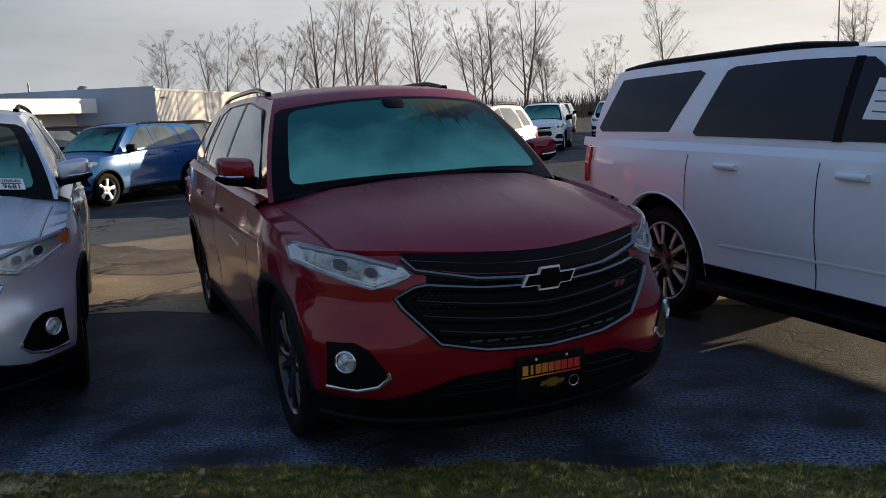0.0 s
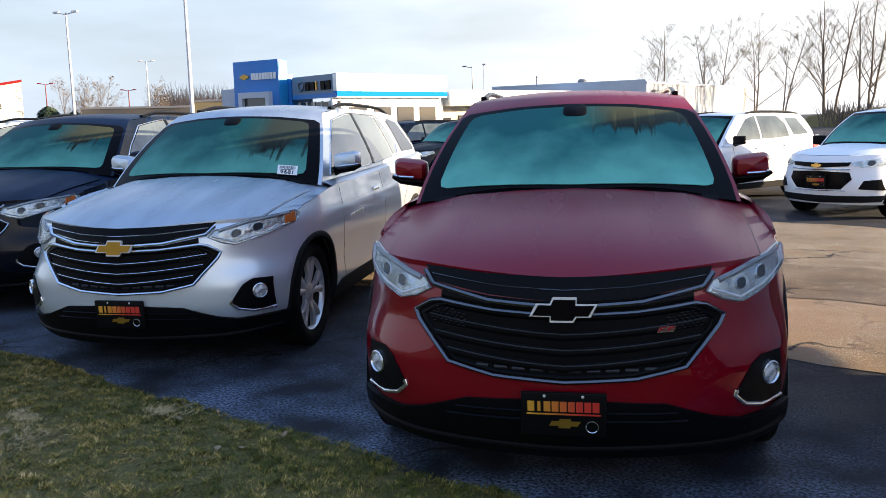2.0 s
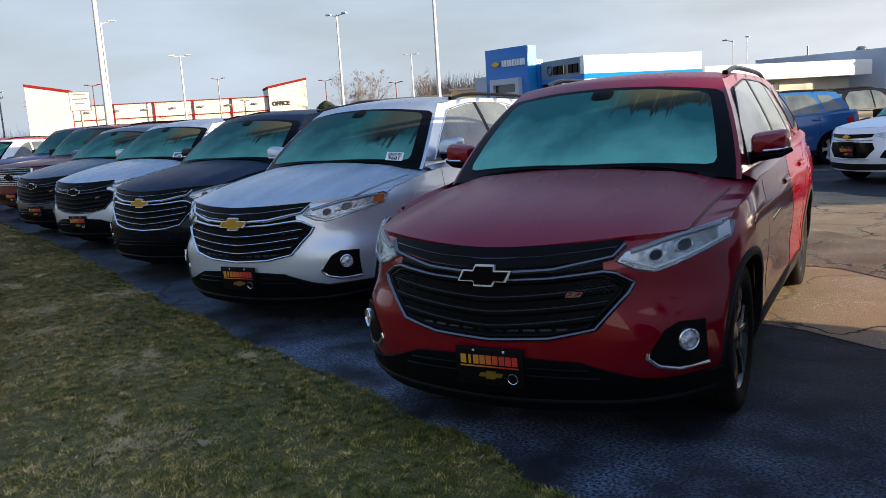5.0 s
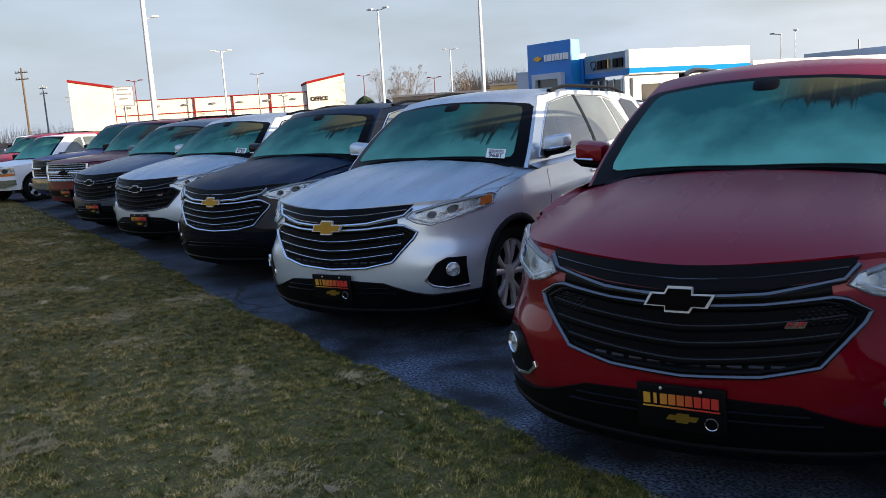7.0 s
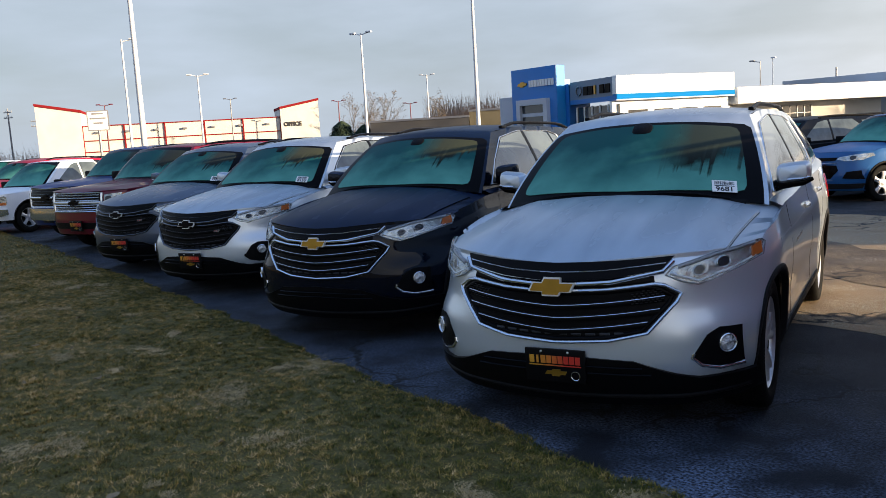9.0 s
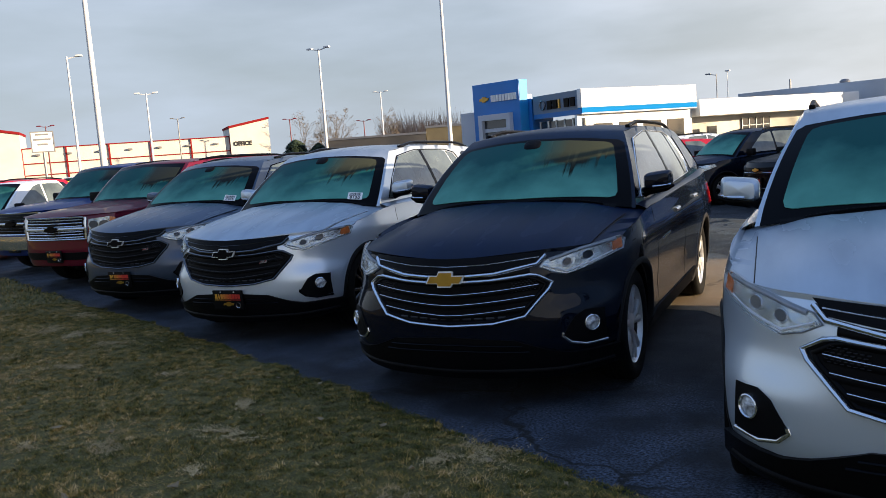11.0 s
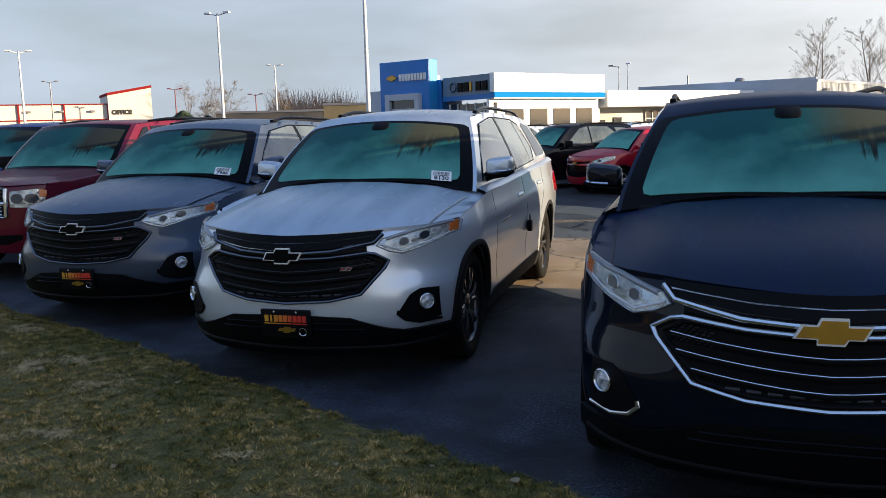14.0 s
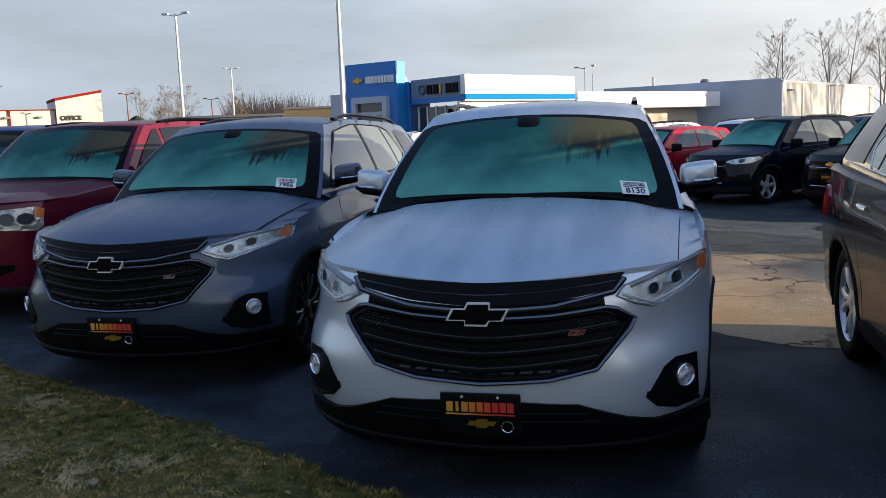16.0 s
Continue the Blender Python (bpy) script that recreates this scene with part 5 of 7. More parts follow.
def office_building():
    k = 150 / 95
    b = root("office_building", pose(0, 0, 0), "cream commercial building with red trim lines and raised end blocks", "building")
    a, c = (-90 * k - 0.7, 23.4 * k - 0.85), (-79.3 * k - 0.7, 49.5 * k - 0.85)
    m, n = wall_frame(a, c)
    d = 4.15 * k
    under("long_wall", box_mesh(d - 0.2, n - d, 0.6, 12, 0, 7.0), CREAM, b, m)
    for z in (2.7, 4.5, 6.85):
        under("red_line", box_mesh(d, n - d, 0.42, 0.6, z, z + 0.15), TRIMRED, b, m)
    for i in range(6):
        x = d + (n - 2 * d) * i / 5
        under("red_rib", box_mesh(x - 0.12, x + 0.12, 0.38, 0.6, 0, 6.95), TRIMRED, b, m)
    for x0, x1, z0, z1, nm in ((0, d, 10.4, 9.1, "west_block"), (n - d * 1.0, n, 8.2, 9.4, "east_block")):
        bm = bmesh.new()
        vs = [bm.verts.new(q) for q in ((x0, 0, 0), (x1, 0, 0), (x1, 0, z1), (x0, 0, z0), (x0, 9, 0), (x1, 9, 0), (x1, 9, z1), (x0, 9, z0))]
        for f in ((0, 1, 2, 3), (5, 4, 7, 6), (1, 5, 6, 2), (4, 0, 3, 7), (3, 2, 6, 7)):
            bm.faces.new([vs[i] for i in f])
        bmesh.ops.recalc_face_normals(bm, faces=bm.faces[:])
        blk = under("end_block", bm, CREAM, b, m, "raised cream end block with sloping red coping")
        cop = bmesh.new()
        vs = [cop.verts.new(q) for q in ((x0 - 0.1, -0.15, z0), (x1 + 0.1, -0.15, z1), (x1 + 0.1, -0.15, z1 + 0.4), (x0 - 0.1, -0.15, z0 + 0.4), (x0 - 0.1, 9.1, z0), (x1 + 0.1, 9.1, z1), (x1 + 0.1, 9.1, z1 + 0.4), (x0 - 0.1, 9.1, z0 + 0.4))]
        for f in ((0, 1, 2, 3), (5, 4, 7, 6), (1, 5, 6, 2), (4, 0, 3, 7), (3, 2, 6, 7), (0, 4, 5, 1)):
            cop.faces.new([vs[i] for i in f])
        bmesh.ops.recalc_face_normals(cop, faces=cop.faces[:])
        under("coping", cop, TRIMRED, blk)
    t = under("office_sign", text_mesh("OFFICE", 0.92, 0.04, 0.06), INK, b, m @ pose(n - d * 0.70, -0.06, 5.6, 90, 0, 0), "dark lettering")
    for i in range(7):
        x = d + (n - 2 * d) * (i + 0.5) / 7
        under("wall_lamp", box_mesh(x - 0.35, x + 0.35, 0.1, 0.6, 5.7, 6.0, bevel=0.05), STEEL, b, m)
    return b


office_building()


def plain_block(name, a, c, depth, h, mat, label):
    m, n = wall_frame(a, c)
    b = root(name, pose(0, 0, 0), label, "building")
    under("wall", box_mesh(0, n, 0, depth, 0, h), mat, b, m)
    under("parapet", box_mesh(-0.1, n + 0.1, -0.1, depth, h, h + 0.25), STEEL, b, m)
    return b


plain_block("ochre_building", (-79.5, 70.9), (-75.0, 75.0), 8, 4.75, OCHRE, "low ochre brick building far off")
plain_block("dark_building", (-88.5, 62.0), (-79.5, 70.8), 8, 4.1, DARKWALL, "long low dark building far off")


# ---- poles ----
def lamp_pole(x, y, h, mat, heads, r=0.11, name="street_lamp", label="tall pale steel lot lamp with twin heads", turn=0):
    p = root(name, pose(x, y, 0, 0, 0, turn), label, "street lamp", "lot lamps")
    part("base", mesh_from(*tube([(0, 0, 0), (0, 0, 0.75)], 0.30, 14), "base"), STEEL, p)
    part("pole", mesh_from(*tube([(0, 0, 0.7), (0, 0, h * 0.5), (0, 0, h)], [r, r * 0.8, r * 0.55], 10), "pole"), mat, p)
    for sx in heads:
        arm = part("arm", mesh_from(*tube([(0, 0, h - 0.15), (sx * 0.45, 0, h - 0.05), (sx * 0.7, 0, h)], 0.045, 6), "arm"), mat, p)
        part("lamp_head", box_mesh(sx * 0.85 - 0.26, sx * 0.85 + 0.26, -0.15, 0.15, h - 0.02, h + 0.12, bevel=0.04), mat, arm)
    return p


lamp_pole(-35.6, 32.9, 11.0, POLEWHITE, (1, -1), 0.13, turn=30)
lamp_pole(-33.6, 13.0, 10.6, POLEWHITE, (1, -1), 0.13, turn=60)
lamp_pole(-66.75, 24.1, 10.7, POLEWHITE, (1,), 0.12, label="pale steel lot lamp with one head", turn=60)
lamp_pole(-60.2, 42.1, 10.9, POLEWHITE, (1, -1), 0.14, turn=20)
lamp_pole(-82.25, 36.85, 9.5, POLEWHITE, (1, -1), 0.13, turn=60)
lamp_pole(-96.2, 77.8, 10.9, POLEWHITE, (1, -1), 0.14, turn=40)
lamp_pole(-120.0, 39.5, 9.0, POLERED, (1, -1), 0.11, "red_lamp", "red steel lamp post with twin heads", 60)
lamp_pole(-116.8, 75.6, 8.7, POLERED, (1, -1), 0.12, "red_lamp", "red steel lamp post with twin heads", 50)
lamp_pole(-103.0, 79.7, 7.3, POLERED, (1, -1), 0.11, "red_lamp", "red steel lamp post with twin heads", 40)
lamp_pole(-124.0, 60.2, 9.8, STEEL, (1, -1), 0.13, turn=50)
lamp_pole(-46.5, 82.0, 7.6, STEEL, (-1,), 0.07, label="curved grey street lamp beside the building", turn=10)
lamp_pole(-48.7, 88.4, 8.2, POLEWHITE, (0.1,), 0.06, label="thin white steel pole behind the building")
lamp_pole(46.7, 98.0, 12.2, STEEL, (0.1,), 0.14, label="thin grey steel pole among bare trees")


def utility_pole(x, y, h, mat, turn=35):
    p = root("utility_pole", pose(x, y, 0, 0, 0, turn), "weathered utility pole with two crossarms", "utility pole", "utility poles")
    part("pole", mesh_from(*tube([(0, 0, 0), (0, 0, h)], [0.17, 0.11], 8), "pole"), mat, p)
    for z in (h - 0.7, h - 1.6):
        arm = part("crossarm", box_mesh(-1.1, 1.1, -0.06, 0.06, z, z + 0.13), mat, p)
        for x0 in (-1.0, -0.5, 0.5, 1.0):
            part("insulator", mesh_from(*tube([(x0, 0, z + 0.1), (x0, 0, z + 0.34)], 0.05, 6), "insulator"), STEEL, arm)
    return p


utility_pole(-125, 26, 11.4, WOODPOLE)
utility_pole(-154, 34.7, 10.8, STEEL, 20)
utility_pole(-172, 43.5, 10.0, STEEL, 60)
lamp_pole(-128, 20.5, 9.0, POLERED, (1, -1), 0.11, "red_lamp", "red steel lamp post with twin heads", 60)
sg = root("roadside_sign", pose(-71.2, 23.1, 0, 0, 0, 72), "white panel sign on a single post", "sign")
part("post", mesh_from(*tube([(0, 0, 0), (0, 0, 4.6)], 0.10, 8), "post"), STEEL, sg)
pn = part("panel", box_mesh(-0.78, 0.78, -0.1, 0.1, 4.0, 5.5, bevel=0.03), WALLWHITE, sg)
for x0, x1, z0, z1 in ((-0.84, -0.76, 3.94, 5.56), (0.76, 0.84, 3.94, 5.56), (-0.76, 0.76, 3.94, 4.02), (-0.76, 0.76, 5.48, 5.56)):
    part("frame_bar", box_mesh(x0, x1, -0.13, 0.13, z0, z1), STEEL, sg)
for i, w in enumerate((0.45, 0.6, 0.35)):
    part("sign_bar", box_mesh(-w, w, -0.14, -0.12, 5.25 - 0.38 * i, 5.38 - 0.38 * i), STEEL, pn)


# ---- trees ----
BARK = material("bark", (0.115, 0.092, 0.072), rough=0.9, grain=0.3, grain_scale=14, bump=0.4, bump_scale=20)
TWIG = material("twigs", (0.135, 0.105, 0.078), rough=0.9)
NEEDLE = material("needles", (0.020, 0.038, 0.018), rough=0.8)


def bare_tree(x, y, h, seed, stems=2, spread=0.5):
    """A leafless tree: forking limbs ending in many fine upright twigs."""
    rnd = random.Random(seed)
    wood, fine = ([], []), ([], [])

    def add(store, path, rs, sides):
        v, f = tube(path, rs, sides, False)
        k = len(store[0])
        store[0].extend(v)
        store[1].extend(tuple(i + k for i in q) for q in f)

    def limb(p, d, length, r, steps, wander, lift):
        path, rs, q, dd = [p], [r], p, d
        for i in range(steps):
            dd = (dd + Vector((rnd.gauss(0, wander), rnd.gauss(0, wander), lift))).normalized()
            q = q + dd * (length / steps)
            path.append(q)
            rs.append(max(0.007, r * (1 - 0.85 * (i + 1) / steps)))
        return path, rs

    def grow(p, d, length, r, level):
        steps = (9, 5, 3, 2, 2)[level]
        path, rs = limb(p, d, length, r, steps, (0.05, 0.10, 0.12, 0.14, 0.14)[level], 0.05)
        add(wood if level < 2 else fine, path, rs, (6, 4, 3, 3, 3)[level])
        if level == 4:
            return
        for j in range((13, 6, 4, 2)[level]):
            t = rnd.uniform((0.20, 0.25, 0.3, 0.3)[level], 0.98)
            i = min(steps - 1, int(t * steps))
            base, dd = path[i].lerp(path[i + 1], t * steps - i), (path[i + 1] - path[i]).normalized()
            a = rnd.uniform(0, 6.283)
            out = Vector((math.cos(a), math.sin(a), 0))
            nd = (dd * 0.70 + out * rnd.uniform(0.55, 1.05) + Vector((0, 0, 0.18))).normalized()
            grow(base, nd, length * (0.50, 0.50, 0.5, 0.55)[level] * (1.05 - 0.72 * t) * rnd.uniform(0.7, 1.2) / (1.0 if level < 1 else 0.75), max(0.010, rs[i] * 0.5), level + 1)

    for k in range(stems):
        a = rnd.uniform(0, 6.283)
        lean = rnd.uniform(0.04, spread * 0.42)
        grow(Vector((0.5 * math.cos(a) * (stems > 1), 0.5 * math.sin(a) * (stems > 1), -0.1)), Vector((lean * math.cos(a), lean * math.sin(a), 1)).normalized(), h * rnd.uniform(0.75, 1.0), 0.0095 * h, 0)
    top = max(v[2] for v in fine[0])
    k = h / top
    t = root("tree", pose(x, y, 0, 0, 0, rnd.uniform(0, 360)), "tall leafless deciduous tree in winter", "tree", "bare trees")
    for nm, st, mat in (("trunk", wood, BARK), ("crown", fine, TWIG)):
        part(nm, mesh_from([tuple(c * k for c in v) for v in st[0]], st[1], nm), mat, t)
    return t


TREES = [(-33.5, 107, 13.5, 2), (-27.0, 108, 13.8, 3), (-19.4, 109, 13.0, 2), (-14.2, 110, 17.8, 3), (-10.2, 110, 18.6, 3), (-6.5, 111, 15.5, 2), (-1.7, 110.5, 16.2, 2), (5.5, 110, 14.8, 3), (7.6, 110, 15.8, 2), (11.3, 110, 16.5, 2), (15.0, 110, 11.0, 3), (21.5, 108.5, 10.0, 3), (30.3, 106, 15.5, 2), (50.0, 98.5, 12.8, 3), (56.0, 96, 12.0, 2), (-24.0, 116, 15.0, 2)]
for i, (x, y, h, st) in enumerate(TREES):
    bare_tree(x, y, h, 11 + i, st)
for i, (x, y, h) in enumerate(((-118, 82, 10.5), (-128, 92, 11), (-136, 92, 11.5), (-122, 100, 11), (-110, 92, 9.0))):
    bare_tree(x, y, h, 60 + i, 3)


def thicket(count, x0, x1, base, depth, low, tall, seed, w=0.05):
    """A dense belt of leafless brush between x0 and x1; base gives its near edge."""
    rnd = random.Random(seed)
    verts, faces = [], []
    for i in range(count):
        x = rnd.uniform(x0, x1)
        y = base(x) + rnd.uniform(0, depth)
        h = rnd.uniform(low, tall) * (1.0 + 0.7 * max(-0.4, noise.noise((x * 0.12, seed, 0))))
        a, b = rnd.gauss(0, 0.22) * h, rnd.gauss(0, 0.22) * h
        k = len(verts)
        verts += [(x - w, y, 0), (x + w, y, 0), (x + a * 0.5 + w * 0.7, y + b * 0.5, h * 0.55), (x + a * 0.5 - w * 0.7, y + b * 0.5, h * 0.55), (x + a, y + b, h)]
        faces += [(k, k + 1, k + 2, k + 3), (k + 3, k + 2, k + 4)]
    return mesh_from(verts, faces, "thicket")


# twig colour lightened to stand for haze over the distance
HAZETWIG = material("haze_toned_twigs", (0.21, 0.165, 0.13), rough=0.9, grain=0.3, grain_scale=2, world_space=True)
tagged(link("thicket", thicket(5200, -14, 75, lambda x: 101 - 0.12 * x, 9, 1.2, 3.4, 8), TWIG), "dense brown leafless brush at the lot's far edge", "brush", kind="stuff")
tagged(link("thicket", thicket(2600, -150, -112, lambda x: 10 - 0.75 * x, 16, 5.0, 9.0, 31, 0.09), HAZETWIG), "stand of leafless young trees behind the far buildings, paled in colour for haze", "brush", kind="stuff")
tagged(link("thicket", thicket(3000, -290, -230, lambda x: -20 - 0.05 * x, 110, 2.5, 6.5, 32, 0.16), HAZETWIG), "leafless trees along the horizon, haze put into their colour", "brush", kind="stuff")
berm = []
for i in range(60):
    x = -16 + 1.7 * i
    y = 106 - 0.12 * x
    h = 1.5 + 0.5 * noise.noise((x * 0.15, 3, 0))
    berm += [(x, y - 4, 0), (x, y, h), (x, y + 6, 0)]
tagged(link("bank", mesh_from(berm, [(3 * i + j, 3 * i + 3 + j, 3 * i + 4 + j, 3 * i + 1 + j) for i in range(59) for j in (0, 1)], "bank"), SOIL), "low earth bank under the brush", "bank", kind="structure")


def evergreen(x, y, h, seed):
    rnd = random.Random(seed)
    t = root("evergreen", pose(x, y, 0), "dark green conifer beside the far building", "tree")
    part("trunk", mesh_from(*tube([(0, 0, 0), (0, 0, h)], [0.16, 0.03], 7), "trunk"), BARK, t)
    verts, faces = [], []
    for i in range(3800):
        f = rnd.random() ** 0.7
        z = 0.5 + (h - 0.5) * f
        r = (1 - f) ** 0.5 * h * 0.72 * rnd.uniform(0.3, 1.15) * (1 + 0.25 * math.sin(3 * z)) + 0.08
        a = rnd.uniform(0, 6.283)
        c, s = math.cos(a), math.sin(a)
        p = Vector((r * c, r * s, z - 0.25 * r))
        k = len(verts)
        w = 0.13
        verts += [p + Vector((-s * w, c * w, 0)), p + Vector((s * w, -c * w, 0)), p + Vector((c * 0.4, s * 0.4, -0.16)), p + Vector((0, 0, 0.2))]
        faces += [(k, k + 1, k + 2), (k, k + 1, k + 3)]
    part("crown", mesh_from(verts, faces, "crown"), NEEDLE, t)


evergreen(-92.8, 60.5, 4.5, 3)
evergreen(-91.4, 63.0, 3.9, 4)


def fog_shape(profile):
    """A round lamp part that faces the front."""
    v, f = lathe(profile, 24)
    return mesh_from([(q[1], -q[0], q[2]) for q in v], f, "fog")


def rounded_pad():
    """The rounded foot of the inside mirror."""
    bm, rings = bmesh.new(), []
    for k, y in ((0.86, -0.010), (1.0, -0.003), (1.0, 0.008)):
        ring = []
        for j in range(20):
            c, q = math.cos(2 * math.pi * j / 20), math.sin(2 * math.pi * j / 20)
            ring.append(bm.verts.new((k * 0.068 * math.copysign(abs(c) ** 0.6, c), y, k * 0.062 * math.copysign(abs(q) ** 0.6, q))))
        rings.append(ring)
    for a, b in zip(rings, rings[1:]):
        for j in range(20):
            bm.faces.new((a[j], a[(j + 1) % 20], b[(j + 1) % 20], b[j]))
    bm.faces.new(rings[0][::-1])
    bm.faces.new(rings[-1])
    bmesh.ops.recalc_face_normals(bm, faces=bm.faces[:])
    return bm


def midsize_suv(m, paint_mat, sport, label, screen_mat, number=None, plate=True):
    """A three-row SUV: wide six-sided grille, swept lamps, black lower valance. sport: dark grille and wheels."""
    s, k = Shell(MIDSUV), "midsuv"
    car = root("suv", m, label, "car", "row of parked SUVs")
    trim = DARKCHROME if sport else CHROME
    put("body", (k, "lower"), lambda: lower_body(s), paint_mat, car, angle=35)
    put("fender_deck", (k, "deck"), lambda: fenders(s), paint_mat, car, angle=60)
    put("cabin", (k, "cab"), lambda: cabin(s), paint_mat, car, angle=30)
    # bonnet, a skin of its own with a shut line round it

    def bonnet_edge(v):
        return 0.800 + 0.045 * v

    def bonnet():
        v, f = deck(s, bonnet_edge, 0.010, 24, 18, -0.012, s.cowl[0] + 0.02)
        bm = welded(v, f)
        e = [q for q in bm.edges if q.is_boundary]
        r = bmesh.ops.extrude_edge_only(bm, edges=e)
        for q in r["geom"]:
            if isinstance(q, bmesh.types.BMVert):
                q.co.z -= 0.022
        return bm
    put("bonnet", (k, "bonnet"), bonnet, paint_mat, car, angle=35)
    for sign in (1, -1):
        seam = []
        for i in range(15):
            v = 0.02 + 0.96 * i / 14
            x = bonnet_edge(v) + 0.007
            a = s.front_y(x, 0.985)
            seam.append((sign * x, a + (s.cowl[0] + 0.02 - a) * v))
        put("bonnet_seam", (k, "bseam", sign), lambda: ribbon(seam, 0.005, s.on_hood, 0.001, 0.004), FRIT, car)
    # cowl and wipers
    put("cowl_panel", (k, "cowl"), lambda: welded(*grid_mesh(lambda u, v: s.screen(u, -0.14 + 0.16 * v) + Vector((0, 0, 0.006)), [-0.86 + 1.72 * i / 16 for i in range(17)], [0, 0.5, 1])), PLASTIC, car)
    for sx, ln in ((-0.62, 0.62), (0.05, 0.60)):
        path = []
        for i in range(7):
            x = sx + ln * i / 6
            p, n = s.on_screen(x / 0.86, 0.015 + 0.03 * math.sin(math.pi * i / 6))
            path.append(p + n * 0.012)
        put("wiper", (k, "wiper", sx), lambda: mesh_from(*tube(path, 0.006, 6), "wiper"), PLASTIC, car)
    # glass
    put("windscreen_surround", (k, "ws_frit"), lambda: patch([(-0.97, 0.0), (-0.97, 0.80), (-0.92, 0.845), (-0.5, 0.880), (0, 0.890), (0.5, 0.880), (0.92, 0.845), (0.97, 0.80), (0.97, 0.0)], s.on_screen, 0.004, 0.0, 0.12), FRIT, car, "black windscreen border")
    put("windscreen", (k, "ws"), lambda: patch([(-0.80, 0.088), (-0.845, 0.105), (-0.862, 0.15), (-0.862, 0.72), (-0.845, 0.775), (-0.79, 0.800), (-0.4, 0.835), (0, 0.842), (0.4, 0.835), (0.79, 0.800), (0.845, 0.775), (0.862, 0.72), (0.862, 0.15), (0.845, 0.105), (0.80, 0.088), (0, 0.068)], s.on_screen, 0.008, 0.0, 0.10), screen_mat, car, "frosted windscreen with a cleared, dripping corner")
    mp, mn = s.on_screen(0.0, 0.775)
    mr = put("inside_mirror", (k, "imirror"), rounded_pad, PLASTIC, car)
    mr.matrix_basis = Matrix.Translation(mp + mn * 0.010) @ pose(0, 0, 0, -50)
    for sign in (1, -1):
        fn = s.on_cab(sign)
        put("side_window_trim", (k, "dlo", sign), lambda: ribbon([(1.64, 0.085), (1.90, 0.52), (2.22, 0.865), (2.70, 0.925), (3.55, 0.90), (3.78, 0.82), (3.92, 0.35), (3.80, 0.10), (2.7, 0.055)], 0.020, fn, 0.008, 0.0, True), GLOSSBLACK if sport else CHROME, car, "window surround trim")
        for nm, poly in (("front_side_window", [(1.67, 0.105), (1.92, 0.51), (2.24, 0.85), (2.68, 0.905), (2.79, 0.905), (2.81, 0.08), (2.6, 0.075)]),
                         ("rear_side_window", [(2.87, 0.08), (2.85, 0.905), (3.40, 0.89), (3.50, 0.85), (3.58, 0.10), (3.5, 0.09)]),
                         ("rear_quarter_light", [(3.63, 0.12), (3.55, 0.86), (3.72, 0.80), (3.88, 0.36), (3.79, 0.14)]),
                         ("rear_quarter_window", [(4.05, 0.14), (4.0, 0.80), (4.12, 0.86), (4.48, 0.82), (4.72, 0.20), (4.66, 0.12)])):
            put(nm, (k, nm, sign), lambda: patch(poly, fn, 0.005, 0.004, 0.15), TINT if "quarter_window" in nm else FOGGED, car, "fogged side glass" if "quarter_window" not in nm else "dark privacy glass")
        put("window_pillar", (k, "bp", sign), lambda: patch([(2.81, 0.07), (2.79, 0.92), (2.85, 0.92), (2.87, 0.07)], fn, 0.008, 0.002, 0.2), GLOSSBLACK, car)
        # roof rail
        rail = []
        for i in range(15):
            w = i / 14
            y = 2.45 + 2.05 * w
            z = s.t(s.roof_z, y) + 0.012 + 0.034 * min(1, 6 * w, 6 * (1 - w))
            rail.append((sign * (s.cab_x(y, 1.0) - 0.045), y, z))
        put("roof_rail", (k, "rail", sign), lambda: mesh_from(*tube(rail, 0.017, 7), "rail"), GLOSSBLACK if sport else PLASTIC, car, "raised roof rail")
        ft = put("rail_foot", (k, "railfoot", sign), lambda: box_mesh(-0.02, 0.02, -0.06, 0.06, -0.01, 0.030, bevel=0.01), GLOSSBLACK, car)
        ft.matrix_basis = pose(sign * (s.cab_x(2.5, 1.0) - 0.045), 2.50, s.t(s.roof_z, 2.5))
        # flank
        sd = s.on_side(sign)
        for nm, path in (("front_door_seam", [(1.60, 1.10), (1.56, 0.80), (1.60, 0.50), (1.66, 0.36)]), ("middle_door_seam", [(2.83, 1.14), (2.85, 0.80), (2.86, 0.36)]), ("rear_door_seam", [(3.83, 1.17), (3.80, 0.98), (3.58, 0.80), (3.52, 0.60), (3.48, 0.36)])):
            put(nm, (k, nm, sign), lambda: ribbon(path, 0.007, sd, 0.0015, 0.004), GLOSSBLACK, car)
        for y in (2.60, 3.60):
            z = 1.00 + (y - 2.6) * 0.035
            hd = put("door_handle", (k, "handle", y, sign), lambda: ribbon([(y - 0.11, z), (y + 0.08, z + 0.006)], 0.032, lambda a, b: (sd(a, b)[0] + sd(a, b)[1] * (0.02 * max(0.0, 1 - ((a - y + 0.015) / 0.10) ** 2)), sd(a, b)[1]), 0.016, 0.01), CHROME if not sport else paint_mat, car, "door handle")
        put("flank_crease", (k, "crease", sign), lambda: ribbon([(1.05, 0.93), (1.9, 0.925), (2.9, 0.955), (3.9, 1.0), (4.7, 1.03)], 0.07, sd, 0.0018, 0.004), paint_mat, car)
        put("sill_cladding", (k, "sill", sign), lambda: patch([(1.40, 0.235), (1.40, 0.33), (1.55, 0.375), (3.45, 0.385), (3.60, 0.34), (3.60, 0.235)], sd, 0.010, 0.01, 0.3), CLADDING, car, "dark sill cladding")
